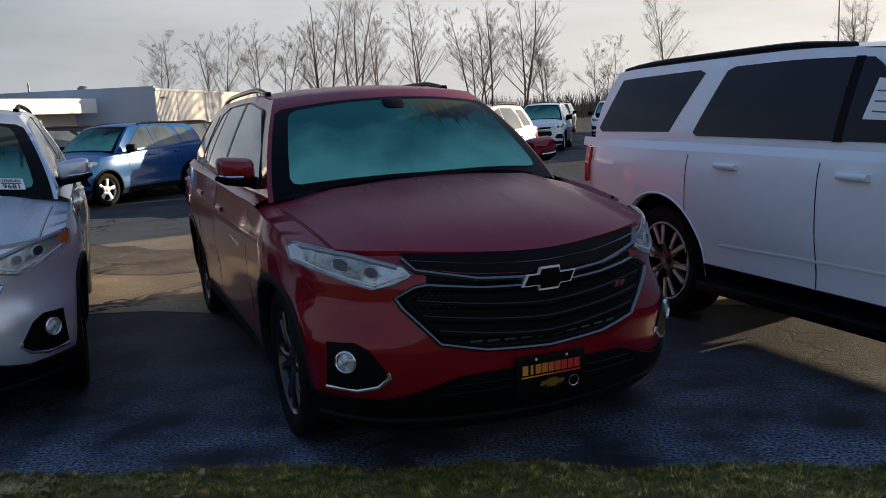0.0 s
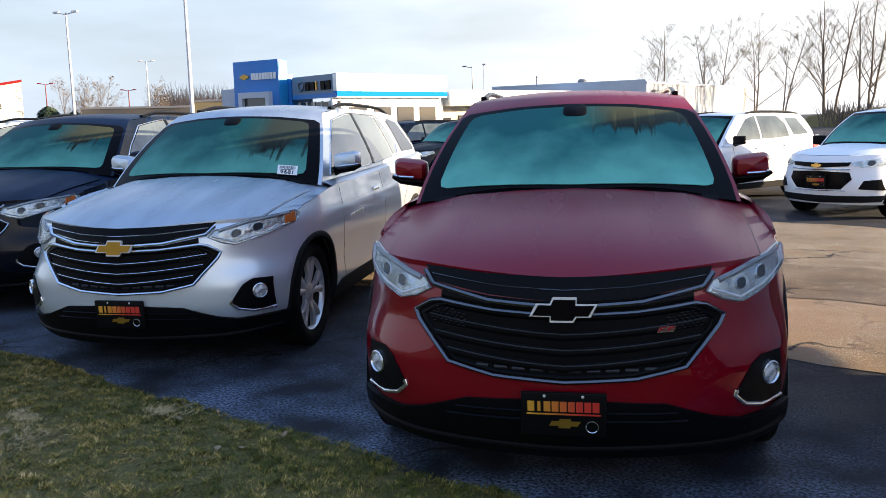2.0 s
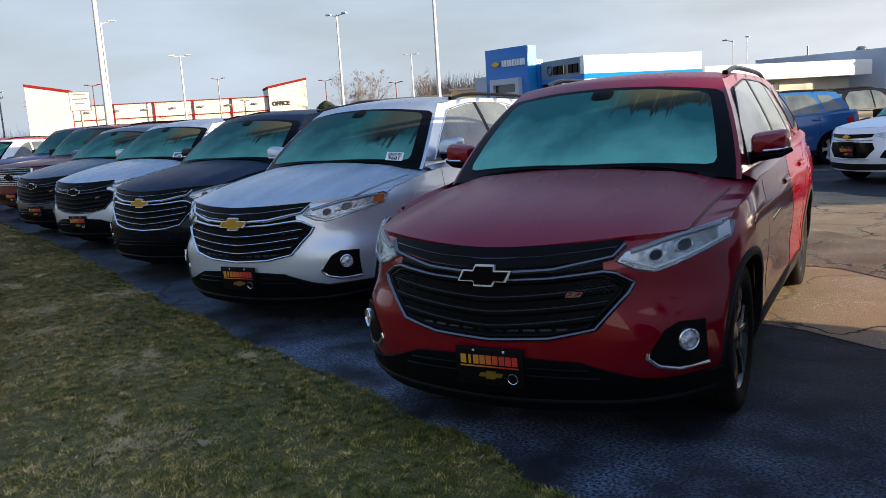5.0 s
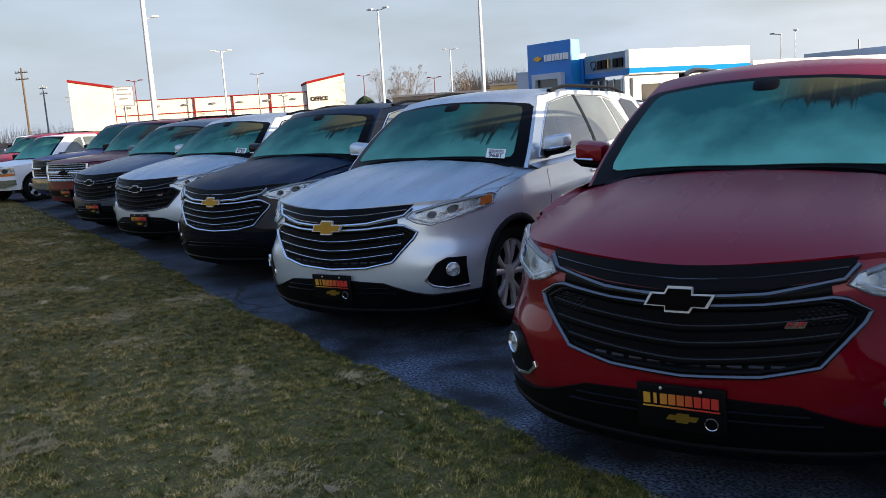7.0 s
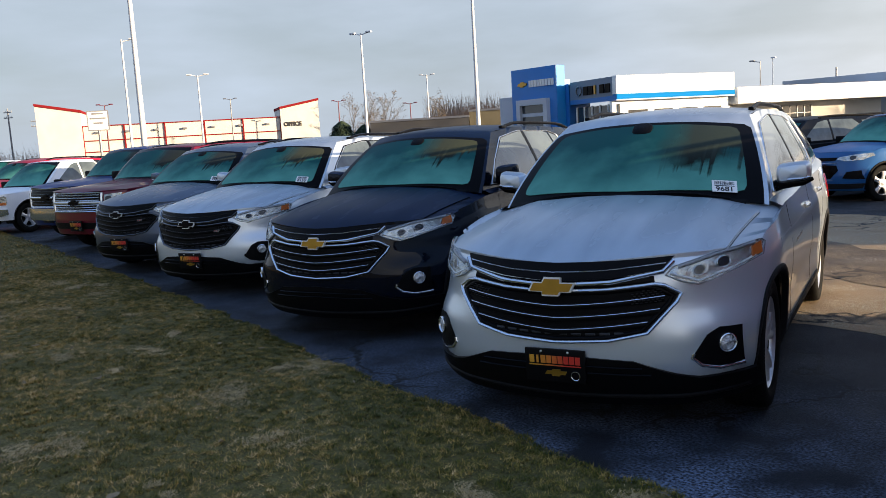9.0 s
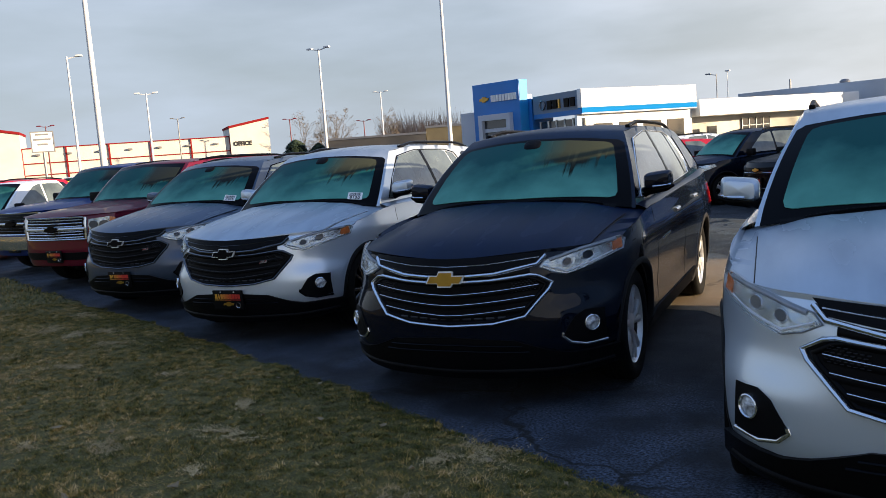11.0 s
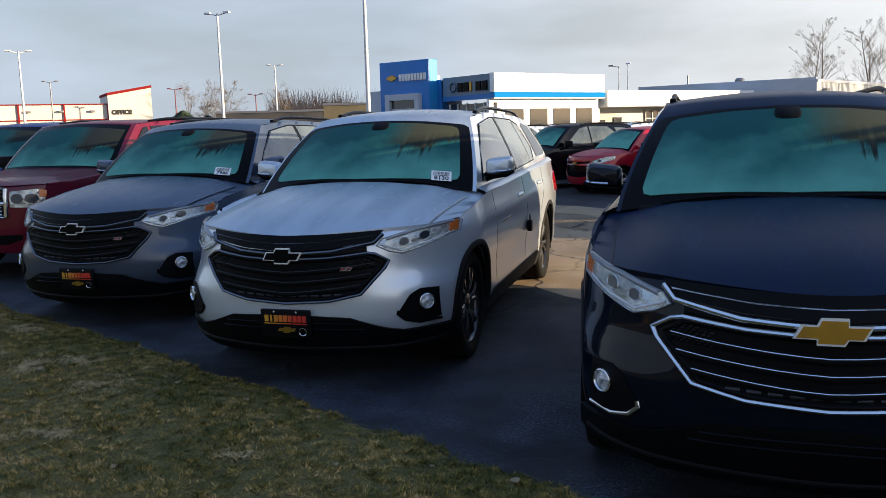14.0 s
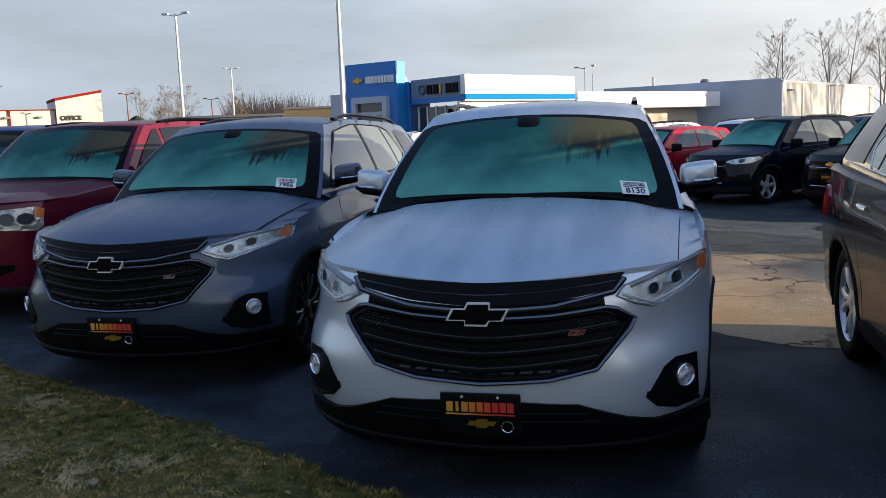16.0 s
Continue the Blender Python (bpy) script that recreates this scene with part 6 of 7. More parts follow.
        put("door_lettering", (k, "doorbars", sign), lambda: doorbars(sd), CHROME, car, "row of small chrome lettering blocks")
        put("tail_lamp", (k, "tail", sign), lambda: patch([(4.62, 0.88), (4.60, 1.02), (4.80, 1.09), (4.84, 1.09), (4.84, 0.88)], sd, 0.012, 0.01, 0.1), TAILRED, car, "red tail lamp")
        # outside mirror
        mc = Vector((sign * 0.980, 1.74, 1.262))

        def mirror_shell():
            bm = bmesh.new()
            rings = []
            for i, (w, h, yy) in enumerate(((0.02, 0.02, -0.075), (0.165, 0.092, -0.062), (0.20, 0.122, -0.02), (0.208, 0.132, 0.03), (0.203, 0.126, 0.05))):
                ring = []
                for j in range(20):
                    t = 2 * math.pi * j / 20
                    c, q = math.cos(t), math.sin(t)
                    x = w / 2 * math.copysign(abs(c) ** 0.38, c)
                    z = h / 2 * math.copysign(abs(q) ** 0.42, q) + 0.012 * (x * sign / 0.12)
                    ring.append(bm.verts.new((x, yy + 0.10 * (sign * x + 0.1), z + 0.03)))
                rings.append(ring)
            for a, b in zip(rings, rings[1:]):
                for j in range(20):
                    bm.faces.new((a[j], a[(j + 1) % 20], b[(j + 1) % 20], b[j]))
            bm.faces.new(rings[0][::-1])
            bm.faces.new(rings[-1])
            bmesh.ops.recalc_face_normals(bm, faces=bm.faces[:])
            return bm
        om = put("outside_mirror", (k, "mirror", sign), mirror_shell, paint_mat, car, "door mirror in body colour over a black base")
        om.matrix_basis = Matrix.Translation(mc)
        put("mirror_base", (k, "mbase", sign), lambda: mesh_from(*tube([(-sign * 0.17, 0.07, -0.075), (-sign * 0.07, 0.02, -0.045), (sign * 0.06, 0.0, -0.032), (sign * 0.115, 0.015, -0.012)], [0.045, 0.034, 0.024, 0.012], 10), "mbase"), GLOSSBLACK, om)
        put("mirror_indicator", (k, "mind", sign), lambda: mesh_from(*tube([(-sign * 0.03, -0.062, -0.012), (sign * 0.05, -0.052, -0.008), (sign * 0.095, -0.02, 0.0)], 0.007, 6), "mind"), CHROME, om)
        put("mirror_glass", (k, "mglass", sign), lambda: box_mesh(-0.09, 0.09, 0.050, 0.056, -0.022, 0.076, bevel=0.002), CHROME, om)
        # head lamp
        f = s.on_front
        lamp = [(sign * a, b) for a, b in ((0.550, 0.888), (0.578, 0.925), (0.75, 0.975), (0.915, 1.005), (0.934, 0.985), (0.930, 0.925), (0.80, 0.868), (0.690, 0.832), (0.62, 0.852))]
        hl = put("head_lamp", (k, "lamp", sign), lambda: patch(lamp, f, 0.004, 0.004, 0.05), REFLECTOR, car, "swept clear head lamp")
        put("lamp_brow", (k, "brow", sign), lambda: ribbon([(sign * 0.60, 0.922), (sign * 0.75, 0.966), (sign * 0.90, 0.992)], 0.022, f, 0.012, 0.0), LAMPGREY, hl)
        put("light_strip", (k, "drl", sign), lambda: ribbon([(sign * 0.570, 0.892), (sign * 0.690, 0.848), (sign * 0.80, 0.882), (sign * 0.905, 0.93)], 0.014, f, 0.014, 0.0), LAMPWHITE, hl, "white light strip")
        for lx, lz, lr in ((0.69, 0.900, 0.020), (0.785, 0.928, 0.022)):
            put("projector", (k, "proj", lx, sign), lambda: patch([(sign * lx + lr * math.cos(a), lz + lr * math.sin(a)) for a in [2 * math.pi * i / 14 for i in range(14)]], f, 0.013, 0.0, 0.5), PROJECTOR, hl, "round projector lens")
            put("projector_ring", (k, "projring", lx, sign), lambda: ribbon([(sign * lx + 1.15 * lr * math.cos(a), lz + 1.15 * lr * math.sin(a)) for a in [2 * math.pi * i / 18 for i in range(18)]], 0.009, f, 0.015, 0.0, True), CHROME, hl, "chrome ring")
        put("side_reflector", (k, "amber", sign), lambda: patch([(sign * 0.892, 0.925), (sign * 0.888, 0.975), (sign * 0.918, 0.995), (sign * 0.927, 0.935)], f, 0.013, 0.0, 0.05), AMBER if not sport or paint_mat is not RED else LAMPWHITE, hl, "amber side reflector")
        put("lamp_bezel", (k, "bezel", sign), lambda: ribbon(lamp, 0.008, f, 0.010, 0.0, True), LAMPGREY, hl, "grey lamp edge")
        put("lamp_cover", (k, "cover", sign), lambda: patch(lamp, f, 0.020, -0.006, 0.05), LENS, hl, "clear lamp cover").visible_shadow = False
        # fog lamp
        pocket = [(sign * a, b) for a, b in ((0.675, 0.470), (0.740, 0.580), (0.79, 0.612), (0.880, 0.605), (0.890, 0.42), (0.79, 0.405), (0.735, 0.415))]
        put("fog_lamp_pocket", (k, "pocket", sign), lambda: patch(pocket, f, 0.003, 0.01, 0.05), PLASTIC, car, "black fog lamp pocket")
        c0, n0 = f(sign * 0.822, 0.530)
        fg = put("fog_lamp", (k, "fog"), lambda: fog_shape([(-0.02, 0.050), (0.010, 0.050), (0.013, 0.045), (0.008, 0.041), (0.002, 0.040)]), CHROME, car, "round fog lamp")
        put("fog_lens", (k, "foglens"), lambda: fog_shape([(0.000, 0.041), (0.006, 0.034), (0.010, 0.018), (0.011, 0.001)]), FOGLENS, fg, "clear ribbed lens")
        fg.matrix_basis = Matrix.Translation(c0 + n0 * 0.004) @ pose(0, 0, 0, 0, 0, sign * 40)
        put("fog_trim", (k, "fogtrim", sign), lambda: ribbon([(sign * 0.680, 0.486), (sign * 0.674, 0.464), (sign * 0.715, 0.424), (sign * 0.79, 0.402), (sign * 0.890, 0.406)], 0.018, f, 0.010, 0.0), CHROME if not (sport and paint_mat is not RED) else GLOSSBLACK, car, "chrome fog lamp trim")
    # front
    f = s.on_front
    put("upper_grille", (k, "ugr"), lambda: patch([(0, 0.866), (0.30, 0.880), (0.53, 0.916), (0.58, 0.975), (0.30, 0.962), (0, 0.955), (-0.30, 0.962), (-0.58, 0.975), (-0.53, 0.918), (-0.30, 0.885)], f, 0.010, 0.01, 0.04), PLASTIC, car, "black upper grille slot")
    put("grille_bridge", (k, "ugbr"), lambda: ribbon([(-0.50, 0.876), (-0.30, 0.851), (0, 0.836), (0.30, 0.851), (0.50, 0.876)], 0.060, f, 0.006, 0.0), GLOSSBLACK, car, "black strip between the grilles")
    put("upper_grille_line", (k, "ugl"), lambda: ribbon([(-0.545, 0.946), (-0.25, 0.918), (0, 0.910), (0.25, 0.918), (0.545, 0.946)], 0.009, f, 0.014, 0.0), trim, car)
    put("upper_grille_bar", (k, "ugb"), lambda: ribbon([(-0.578, 0.952), (-0.535, 0.905), (-0.30, 0.862), (0, 0.848), (0.30, 0.862), (0.535, 0.905), (0.578, 0.952)], 0.024, f, 0.020, 0.0), trim, car, "metal grille bar")
    half = [(0.28, 0.826), (0.50, 0.848), (0.545, 0.840), (0.618, 0.795), (0.600, 0.755), (0.470, 0.600), (0.28, 0.560)]
    hexa = [(0, 0.816)] + half + [(0, 0.545)] + [(-a, c) for a, c in half[::-1]]
    gr = put("grille", (k, "grille"), lambda: patch(hexa, f, 0.003, 0.01, 0.05), PLASTIC, car, "wide six-sided black grille")
    put("grille_frame", (k, "gframe"), lambda: ribbon(hexa, 0.021, f, 0.020, 0.0, True), trim, gr, "metal grille frame")
    put("grille_inner_frame", (k, "gframe2"), lambda: ribbon([(a * 0.945, 0.690 + (c - 0.690) * 0.90) for a, c in hexa], 0.026, f, 0.012, 0.0, True), GLOSSBLACK, gr)
    for i in range(3):
        z = 0.735 - 0.064 * i
        w = (0.545, 0.525, 0.47)[i]

        def slat(z=z, w=w):
            return ribbon([(-w, z + 0.038), (-w * 0.5, z + 0.012), (0, z - 0.008), (w * 0.5, z + 0.012), (w, z + 0.038)], 0.034, f, 0.013, 0.0)
        sl = put("grille_slat", (k, "slat", i), slat, PLASTIC, gr)
        put("slat_edge", (k, "slate", i), lambda z=z, w=w: mesh_from(*tube([f(q * w, z + 0.006 + 0.046 * abs(q) ** 1.4)[0] + f(q * w, z)[1] * 0.016 for q in [-1 + i / 6 for i in range(13)]], 0.0027, 6), "slat_edge"), SATINBLACK if sport else CHROME, gr)
    for sx in (-1, 1):
        def mesh_holes(sx=sx):
            bm = bmesh.new()
            for r in range(6):
                for c in range(7):
                    x, z = sx * (0.40 + 0.021 * c + 0.010 * (r % 2)), 0.775 + 0.012 * (r - 2) + 0.006 * c * 0.3
                    if z > 0.735 and z < 0.83 - abs(abs(x) - 0.5) * 0.3:
                        ribbon([(x - 0.006, z), (x + 0.006, z)], 0.004, f, 0.0165, 0.0, join=bm)
            return bm
        put("grille_mesh", (k, "gmesh", sx), mesh_holes, SATINBLACK, gr)
    put("lower_grille_screen", (k, "lslots"), lambda: slots(f), SATINBLACK, gr)
    bt = bowtie(0.232, 0.072)
    put("badge_rim", (k, "badge0"), lambda: patch([(a * 1.10, 0.838 + b * 1.24) for a, b in bt], f, 0.034, -0.012, 0.2), BADGERIM, car, "chrome cross badge rim")
    put("badge", (k, "badge1"), lambda: patch([(a, 0.838 + b) for a, b in bt], f, 0.038, -0.03, 0.2), GLOSSBLACK if sport else GOLD, car, "black cross badge" if sport else "gold cross badge")
    if sport:
        tb = put("trim_badge", (k, "rsplate"), lambda: patch([(0.350, 0.745), (0.360, 0.768), (0.422, 0.768), (0.412, 0.745)], f, 0.029, -0.02, 0.2), DARKCHROME, gr, "small red and chrome trim badge")
        put("badge_lettering", (k, "rsbadge"), lambda: rs_bars(f), TAILRED, tb)
    put("lower_valance", (k, "valance"), lambda: patch([(0, 0.478), (0.40, 0.455), (0.60, 0.385), (0.70, 0.362), (0.935, 0.365), (0.945, 0.25), (0.6, 0.20), (0, 0.19), (-0.6, 0.20), (-0.945, 0.25), (-0.935, 0.365), (-0.70, 0.362), (-0.60, 0.385), (-0.40, 0.455)], f, 0.013, 0.01, 0.05), PLASTIC, car, "black lower valance")
    for i, z in enumerate((0.43, 0.395)):
        put("intake_slat", (k, "intake", i), lambda z=z: ribbon([(-0.44 - i * 0.04, z - 0.01), (0, z), (0.44 + i * 0.04, z - 0.01)], 0.012, f, 0.022, 0.0), GLOSSBLACK, car)
    put("skid_strip", (k, "skid"), lambda: ribbon([(-0.90, 0.285), (-0.62, 0.262), (0, 0.25), (0.62, 0.262), (0.90, 0.285)], 0.022, f, 0.024, 0.0), PLASTIC, car)
    arch_parts(s, k, car, CLADDING)
    if plate:
        dealer_plate(car, s.front_y(0, 0.42) - 0.016, 0.425)
    add_wheels(s, k, car, (5, 0.20, 0.045) if not sport else (6, 0.16, 0.040), ALLOY if not sport else DARKALLOY)
    # tail and floor
    put("rear_window", (k, "rwin"), lambda: patch([(-0.80, 0.12), (-0.78, 0.85), (0.78, 0.85), (0.80, 0.12)], s.on_back, 0.006, 0.0, 0.2), TINT, car)
    put("underbody", (k, "floor"), lambda: box_mesh(-0.74, 0.74, 0.35, 4.9, 0.19, 0.40, bevel=0.03), PLASTIC, car)
    if number:
        sticker(car, s, number)
    return car


def doorbars(sd):
    bm = bmesh.new()
    for i in range(8):
        y = 1.76 + 0.047 * i
        ribbon([(y, 0.850 + 0.002 * i), (y + 0.028, 0.851 + 0.002 * i)], 0.022, sd, 0.003, 0.0, join=bm)
    return bm


def slots(f):
    bm = bmesh.new()
    for i in range(10):
        x = -0.35 + 0.0735 * i
        ribbon([(x, 0.592 + 0.05 * x * x), (x + 0.05, 0.592 + 0.05 * x * x)], 0.016, f, 0.010, 0.0, join=bm)
    return bm


def rs_bars(f):
    bm = bmesh.new()
    for i in range(2):
        x = 0.356 + 0.032 * i
        ribbon([(x, 0.748), (x + 0.009, 0.764), (x + 0.027, 0.764)], 0.009, f, 0.037, 0.0, join=bm)
        ribbon([(x + 0.004, 0.756), (x + 0.023, 0.756)], 0.008, f, 0.037, 0.0, join=bm)
    return bm


def car_pose(x, y, heading):
    """Nose centre at (x, y); heading in degrees by which the car is turned."""
    return pose(x, y, 0, 0, 0, heading)


midsize_suv(car_pose(0.44, 3.49, 22.4), RED, True, "dark red three-row SUV with black grille, parked beside the grass", SCREENS[0])
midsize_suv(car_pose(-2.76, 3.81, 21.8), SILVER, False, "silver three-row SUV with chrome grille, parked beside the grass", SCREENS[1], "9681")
midsize_suv(car_pose(-5.79, 4.18, 22.0), NAVY, False, "dark navy three-row SUV with chrome grille and no plate", SCREENS[2], None, False)
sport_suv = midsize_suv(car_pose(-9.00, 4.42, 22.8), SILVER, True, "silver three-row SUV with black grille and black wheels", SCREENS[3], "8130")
midsize_suv(car_pose(-11.83, 4.56, 23.0), GREY, True, "steel grey three-row SUV with black grille", SCREENS[4], "7986")

# key box hung on the silver car's door edge
s_mid = Shell(MIDSUV)
kb_p, kb_n = s_mid.on_side(1)(2.86, 0.70)
key_box = tagged(new("key_box"), "small black key box hung on the silver SUV's door", "box")
key_box.matrix_world = car_pose(-9.00, 4.42, 22.8) @ Matrix.Translation(Vector(kb_p) + Vector(kb_n) * 0.022)
part("box_body", box_mesh(-0.02, 0.02, -0.035, 0.035, -0.05, 0.05, bevel=0.008), PLASTIC, key_box)
part("shackle", mesh_from(*tube([(0, -0.022, 0.045), (0, -0.022, 0.085), (0, 0, 0.10), (0, 0.022, 0.085), (0, 0.022, 0.045)], 0.005, 6), "shackle"), DARKCHROME, key_box)


# ---- other vehicles ----
BIGSUV = dict(L=5.18, W=1.02, bottom=0.34, nose=[(0.2, 0.14), (0.4, 0.03), (0.6, 0.0), (0.95, 0.0), (1.05, 0.02), (1.12, 0.05), (1.3, 0.15)], na=0.16, nb=0.26,
              hood=[(0.0, 1.08), (0.05, 1.11), (0.2, 1.15), (0.8, 1.19), (1.35, 1.23), (1.7, 1.25)], drop=0.06, edge=0.95,
              shoulder=[(0.3, 1.07), (0.9, 1.13), (1.4, 1.17), (2.2, 1.19), (5.2, 1.22)], cowl=(1.35, 1.52), belt=[(1.3, 1.215), (1.6, 1.23), (5.1, 1.28)], cab_w=0.955, cab_rear=5.10,
              roof_z=[(2.0, 1.74), (2.3, 1.78), (3.0, 1.81), (4.5, 1.80), (5.0, 1.77)], roof_w=0.79, roof_front=(2.05, 2.17), roof_rear=4.90, crown=0.04,
              hubs=(1.0, 3.95), tyre=0.40, rim=0.285, tread=0.275, arch=0.495, taper=0.03, tall=0.86, lip=0.014)
PICKUP = dict(BIGSUV, L=5.85, cab_rear=3.85, roof_rear=3.55, hubs=(1.0, 4.65), roof_z=[(2.0, 1.76), (2.3, 1.82), (3.0, 1.85), (3.6, 1.83), (4.0, 1.80)], hood=[(0.0, 1.10), (0.05, 1.14), (0.2, 1.18), (0.8, 1.23), (1.35, 1.26), (1.7, 1.28)])
SMALLPICKUP = dict(BIGSUV, L=5.3, W=0.92, cab_w=0.85, roof_w=0.66, cab_rear=3.5, roof_rear=3.2, hubs=(0.9, 4.1), roof_z=[(1.9, 1.58), (2.2, 1.63), (2.8, 1.65), (3.4, 1.62)], belt=[(1.2, 1.04), (1.6, 1.05), (5.1, 1.10)],
                   hood=[(0.0, 0.93), (0.05, 0.97), (0.2, 1.0), (0.8, 1.04), (1.3, 1.07), (1.7, 1.09)], shoulder=[(0.3, 0.93), (0.9, 0.98), (1.4, 1.01), (2.2, 1.03), (5.2, 1.06)], cowl=(1.25, 1.42), tyre=0.36, rim=0.225, tread=0.23, arch=0.42, tall=1.0)
COMPACT = dict(L=4.25, W=0.885, bottom=0.22, nose=[(0.15, 0.14), (0.3, 0.04), (0.5, 0.0), (0.8, 0.0), (0.9, 0.04), (1.0, 0.1)], na=0.36, nb=0.36,
               hood=[(0.0, 0.90), (0.06, 0.93), (0.3, 1.0), (0.7, 1.06), (1.1, 1.10), (1.4, 1.12)], drop=0.10, edge=0.93,
               shoulder=[(0.4, 0.93), (0.8, 0.98), (1.3, 1.02), (3.0, 1.08), (4.2, 1.10)], cowl=(1.0, 1.18), belt=[(1.0, 1.04), (1.3, 1.05), (3.0, 1.10), (4.1, 1.15)], cab_w=0.80, cab_rear=4.08,
               roof_z=[(1.6, 1.52), (1.9, 1.57), (2.4, 1.60), (3.3, 1.585), (3.9, 1.54)], roof_w=0.60, roof_front=(1.68, 1.82), roof_rear=3.80, crown=0.045,
               hubs=(0.83, 3.385), tyre=0.335, rim=0.225, tread=0.21, arch=0.385, taper=0.07, tall=1.05, square=0.70)
HATCH = dict(COMPACT, L=3.65, W=0.81, hood=[(0.0, 0.82), (0.06, 0.86), (0.3, 0.94), (0.6, 1.0), (0.9, 1.03), (1.2, 1.05)], cowl=(0.85, 1.02), cab_w=0.73, roof_w=0.54, cab_rear=3.5, roof_rear=3.3, roof_front=(1.5, 1.62),
             roof_z=[(1.4, 1.40), (1.7, 1.45), (2.2, 1.48), (3.0, 1.45), (3.4, 1.40)], belt=[(0.8, 0.98), (1.2, 1.0), (2.6, 1.04), (3.6, 1.08)], shoulder=[(0.4, 0.87), (0.8, 0.93), (1.3, 0.97), (2.6, 1.02), (3.6, 1.04)], hubs=(0.72, 3.10), tyre=0.30, rim=0.20, tread=0.19, arch=0.345)


def window_outlines(s, b, c, d):
    """Front door, rear door and quarter glass between the screen pillar and the posts at b, c and d."""
    f0, f1 = s.cowl[1] + 0.34, s.roof_front[1] + 0.20
    return [("front_side_window", [(f0, 0.10), ((f0 + f1) / 2 + 0.02, 0.52), (f1, 0.84), (b - 0.08, 0.90), (b - 0.03, 0.90), (b - 0.02, 0.08)]),
            ("rear_side_window", [(b + 0.03, 0.08), (b + 0.02, 0.90), (c - 0.20, 0.88), (c - 0.03, 0.60), (c, 0.12), (c - 0.04, 0.08)]),
            ("rear_quarter_window", [(c + 0.14, 0.14), (c + 0.02, 0.82), (d - 0.22, 0.80), (d, 0.18), (d - 0.05, 0.12)])]


def vehicle(name, kind, p, m, paint_mat, label, face, posts=None, category="car", group="", rim=(5, 0.0, 0.075), rim_mat=None, screen_mat=None, side_glass=None, plate=False, rails=True, trim=None, windows=None):
    """A car of another kind: shell, glass, lamps, grille, wheels, mirrors. face: outlines for its front."""
    s = Shell(p)
    car = root(name, m, label, category, group)
    trim = trim or PLASTIC
    put("body", (kind, "lower"), lambda: lower_body(s), paint_mat, car, angle=35)
    put("bonnet", (kind, "deck"), lambda: fenders(s), paint_mat, car, angle=60)
    put("cabin", (kind, "cab"), lambda: cabin(s), paint_mat, car, angle=30)
    put("windscreen_surround", (kind, "frit"), lambda: patch([(-0.945, 0.0), (-0.93, 0.97), (0, 0.985), (0.93, 0.97), (0.945, 0.0)], s.on_screen, 0.004, 0.0, 0.12), GLOSSBLACK, car)
    put("windscreen", (kind, "ws"), lambda: patch([(-0.87, 0.08), (-0.88, 0.84), (0, 0.90), (0.88, 0.84), (0.87, 0.08), (0, 0.06)], s.on_screen, 0.008, 0.0, 0.12), screen_mat or SCREENS[5], car, "frosted windscreen")
    put("cowl_panel", (kind, "cowl"), lambda: welded(*grid_mesh(lambda u, v: s.screen(u, -0.14 + 0.16 * v) + Vector((0, 0, 0.006)), [-0.97 + 1.94 * i / 12 for i in range(13)], [0, 0.5, 1])), PLASTIC, car)
    put("rear_window", (kind, "rwin"), lambda: patch([(-0.80, 0.12), (-0.78, 0.85), (0.78, 0.85), (0.80, 0.12)], s.on_back, 0.006, 0.0, 0.2), TINT, car)
    put("underbody", (kind, "floor"), lambda: box_mesh(-s.W * 0.74, s.W * 0.74, 0.35, s.L - 0.25, s.bottom - 0.01, s.bottom + 0.2, bevel=0.03), PLASTIC, car)
    if s.cab_rear < s.L - 0.8:
        put("load_bed", (kind, "bed"), lambda: box_mesh(-s.W * 0.86, s.W * 0.86, s.cab_rear - 0.1, s.L - 0.1, s.bottom, s.t(s.shoulder, 4.0) - 0.03), PLASTIC, car, "dark covered load bed")
    for sign in (1, -1):
        fn, sd, f = s.on_cab(sign), s.on_side(sign), s.on_front
        for nm, poly in (windows or window_outlines(s, *posts)):
            put(nm, (kind, nm, sign), lambda: patch(poly, fn, 0.005, 0.004, 0.15), side_glass or FOGGED, car)
        for i, y in enumerate(face["seams"]):
            put("door_seam", (kind, "seam", i, sign), lambda: ribbon([(y, s.t(s.shoulder, y) - 0.02), (y + 0.01, 0.8), (y + 0.02, s.bottom + 0.12)], 0.008, sd, 0.002, 0.004), GLOSSBLACK, car)
        for i, y in enumerate(face["handles"]):
            z = s.t(s.shoulder, y) - face.get("handle_drop", 0.13)
            put("door_handle", (kind, "handle", i, sign), lambda: ribbon([(y - 0.11, z), (y + 0.09, z + 0.004)], 0.034, lambda a, b: (sd(a, b)[0] + sd(a, b)[1] * 0.02, sd(a, b)[1]), 0.016, 0.022), face.get("handle_mat") or paint_mat, car)
        hl = put("head_lamp", (kind, "lamp", sign), lambda: patch([(sign * a, b) for a, b in face["lamp"]], f, 0.008, 0.006, 0.05), face.get("lamp_mat") or REFLECTOR, car, "clear head lamp")
        if "amber" in face:
            put("indicator", (kind, "ind", sign), lambda: patch([(sign * a, b) for a, b in face["amber"]], f, 0.014, 0.0, 0.08), AMBER, hl)
        for i, (lx, lz, lr) in enumerate(face.get("projectors", ())):
            put("projector", (kind, "proj", i, sign), lambda: patch([(sign * lx + lr * math.cos(a), lz + lr * math.sin(a)) for a in [2 * math.pi * j / 14 for j in range(14)]], f, 0.014, 0.0, 0.5), PROJECTOR, hl, "dark round projector")
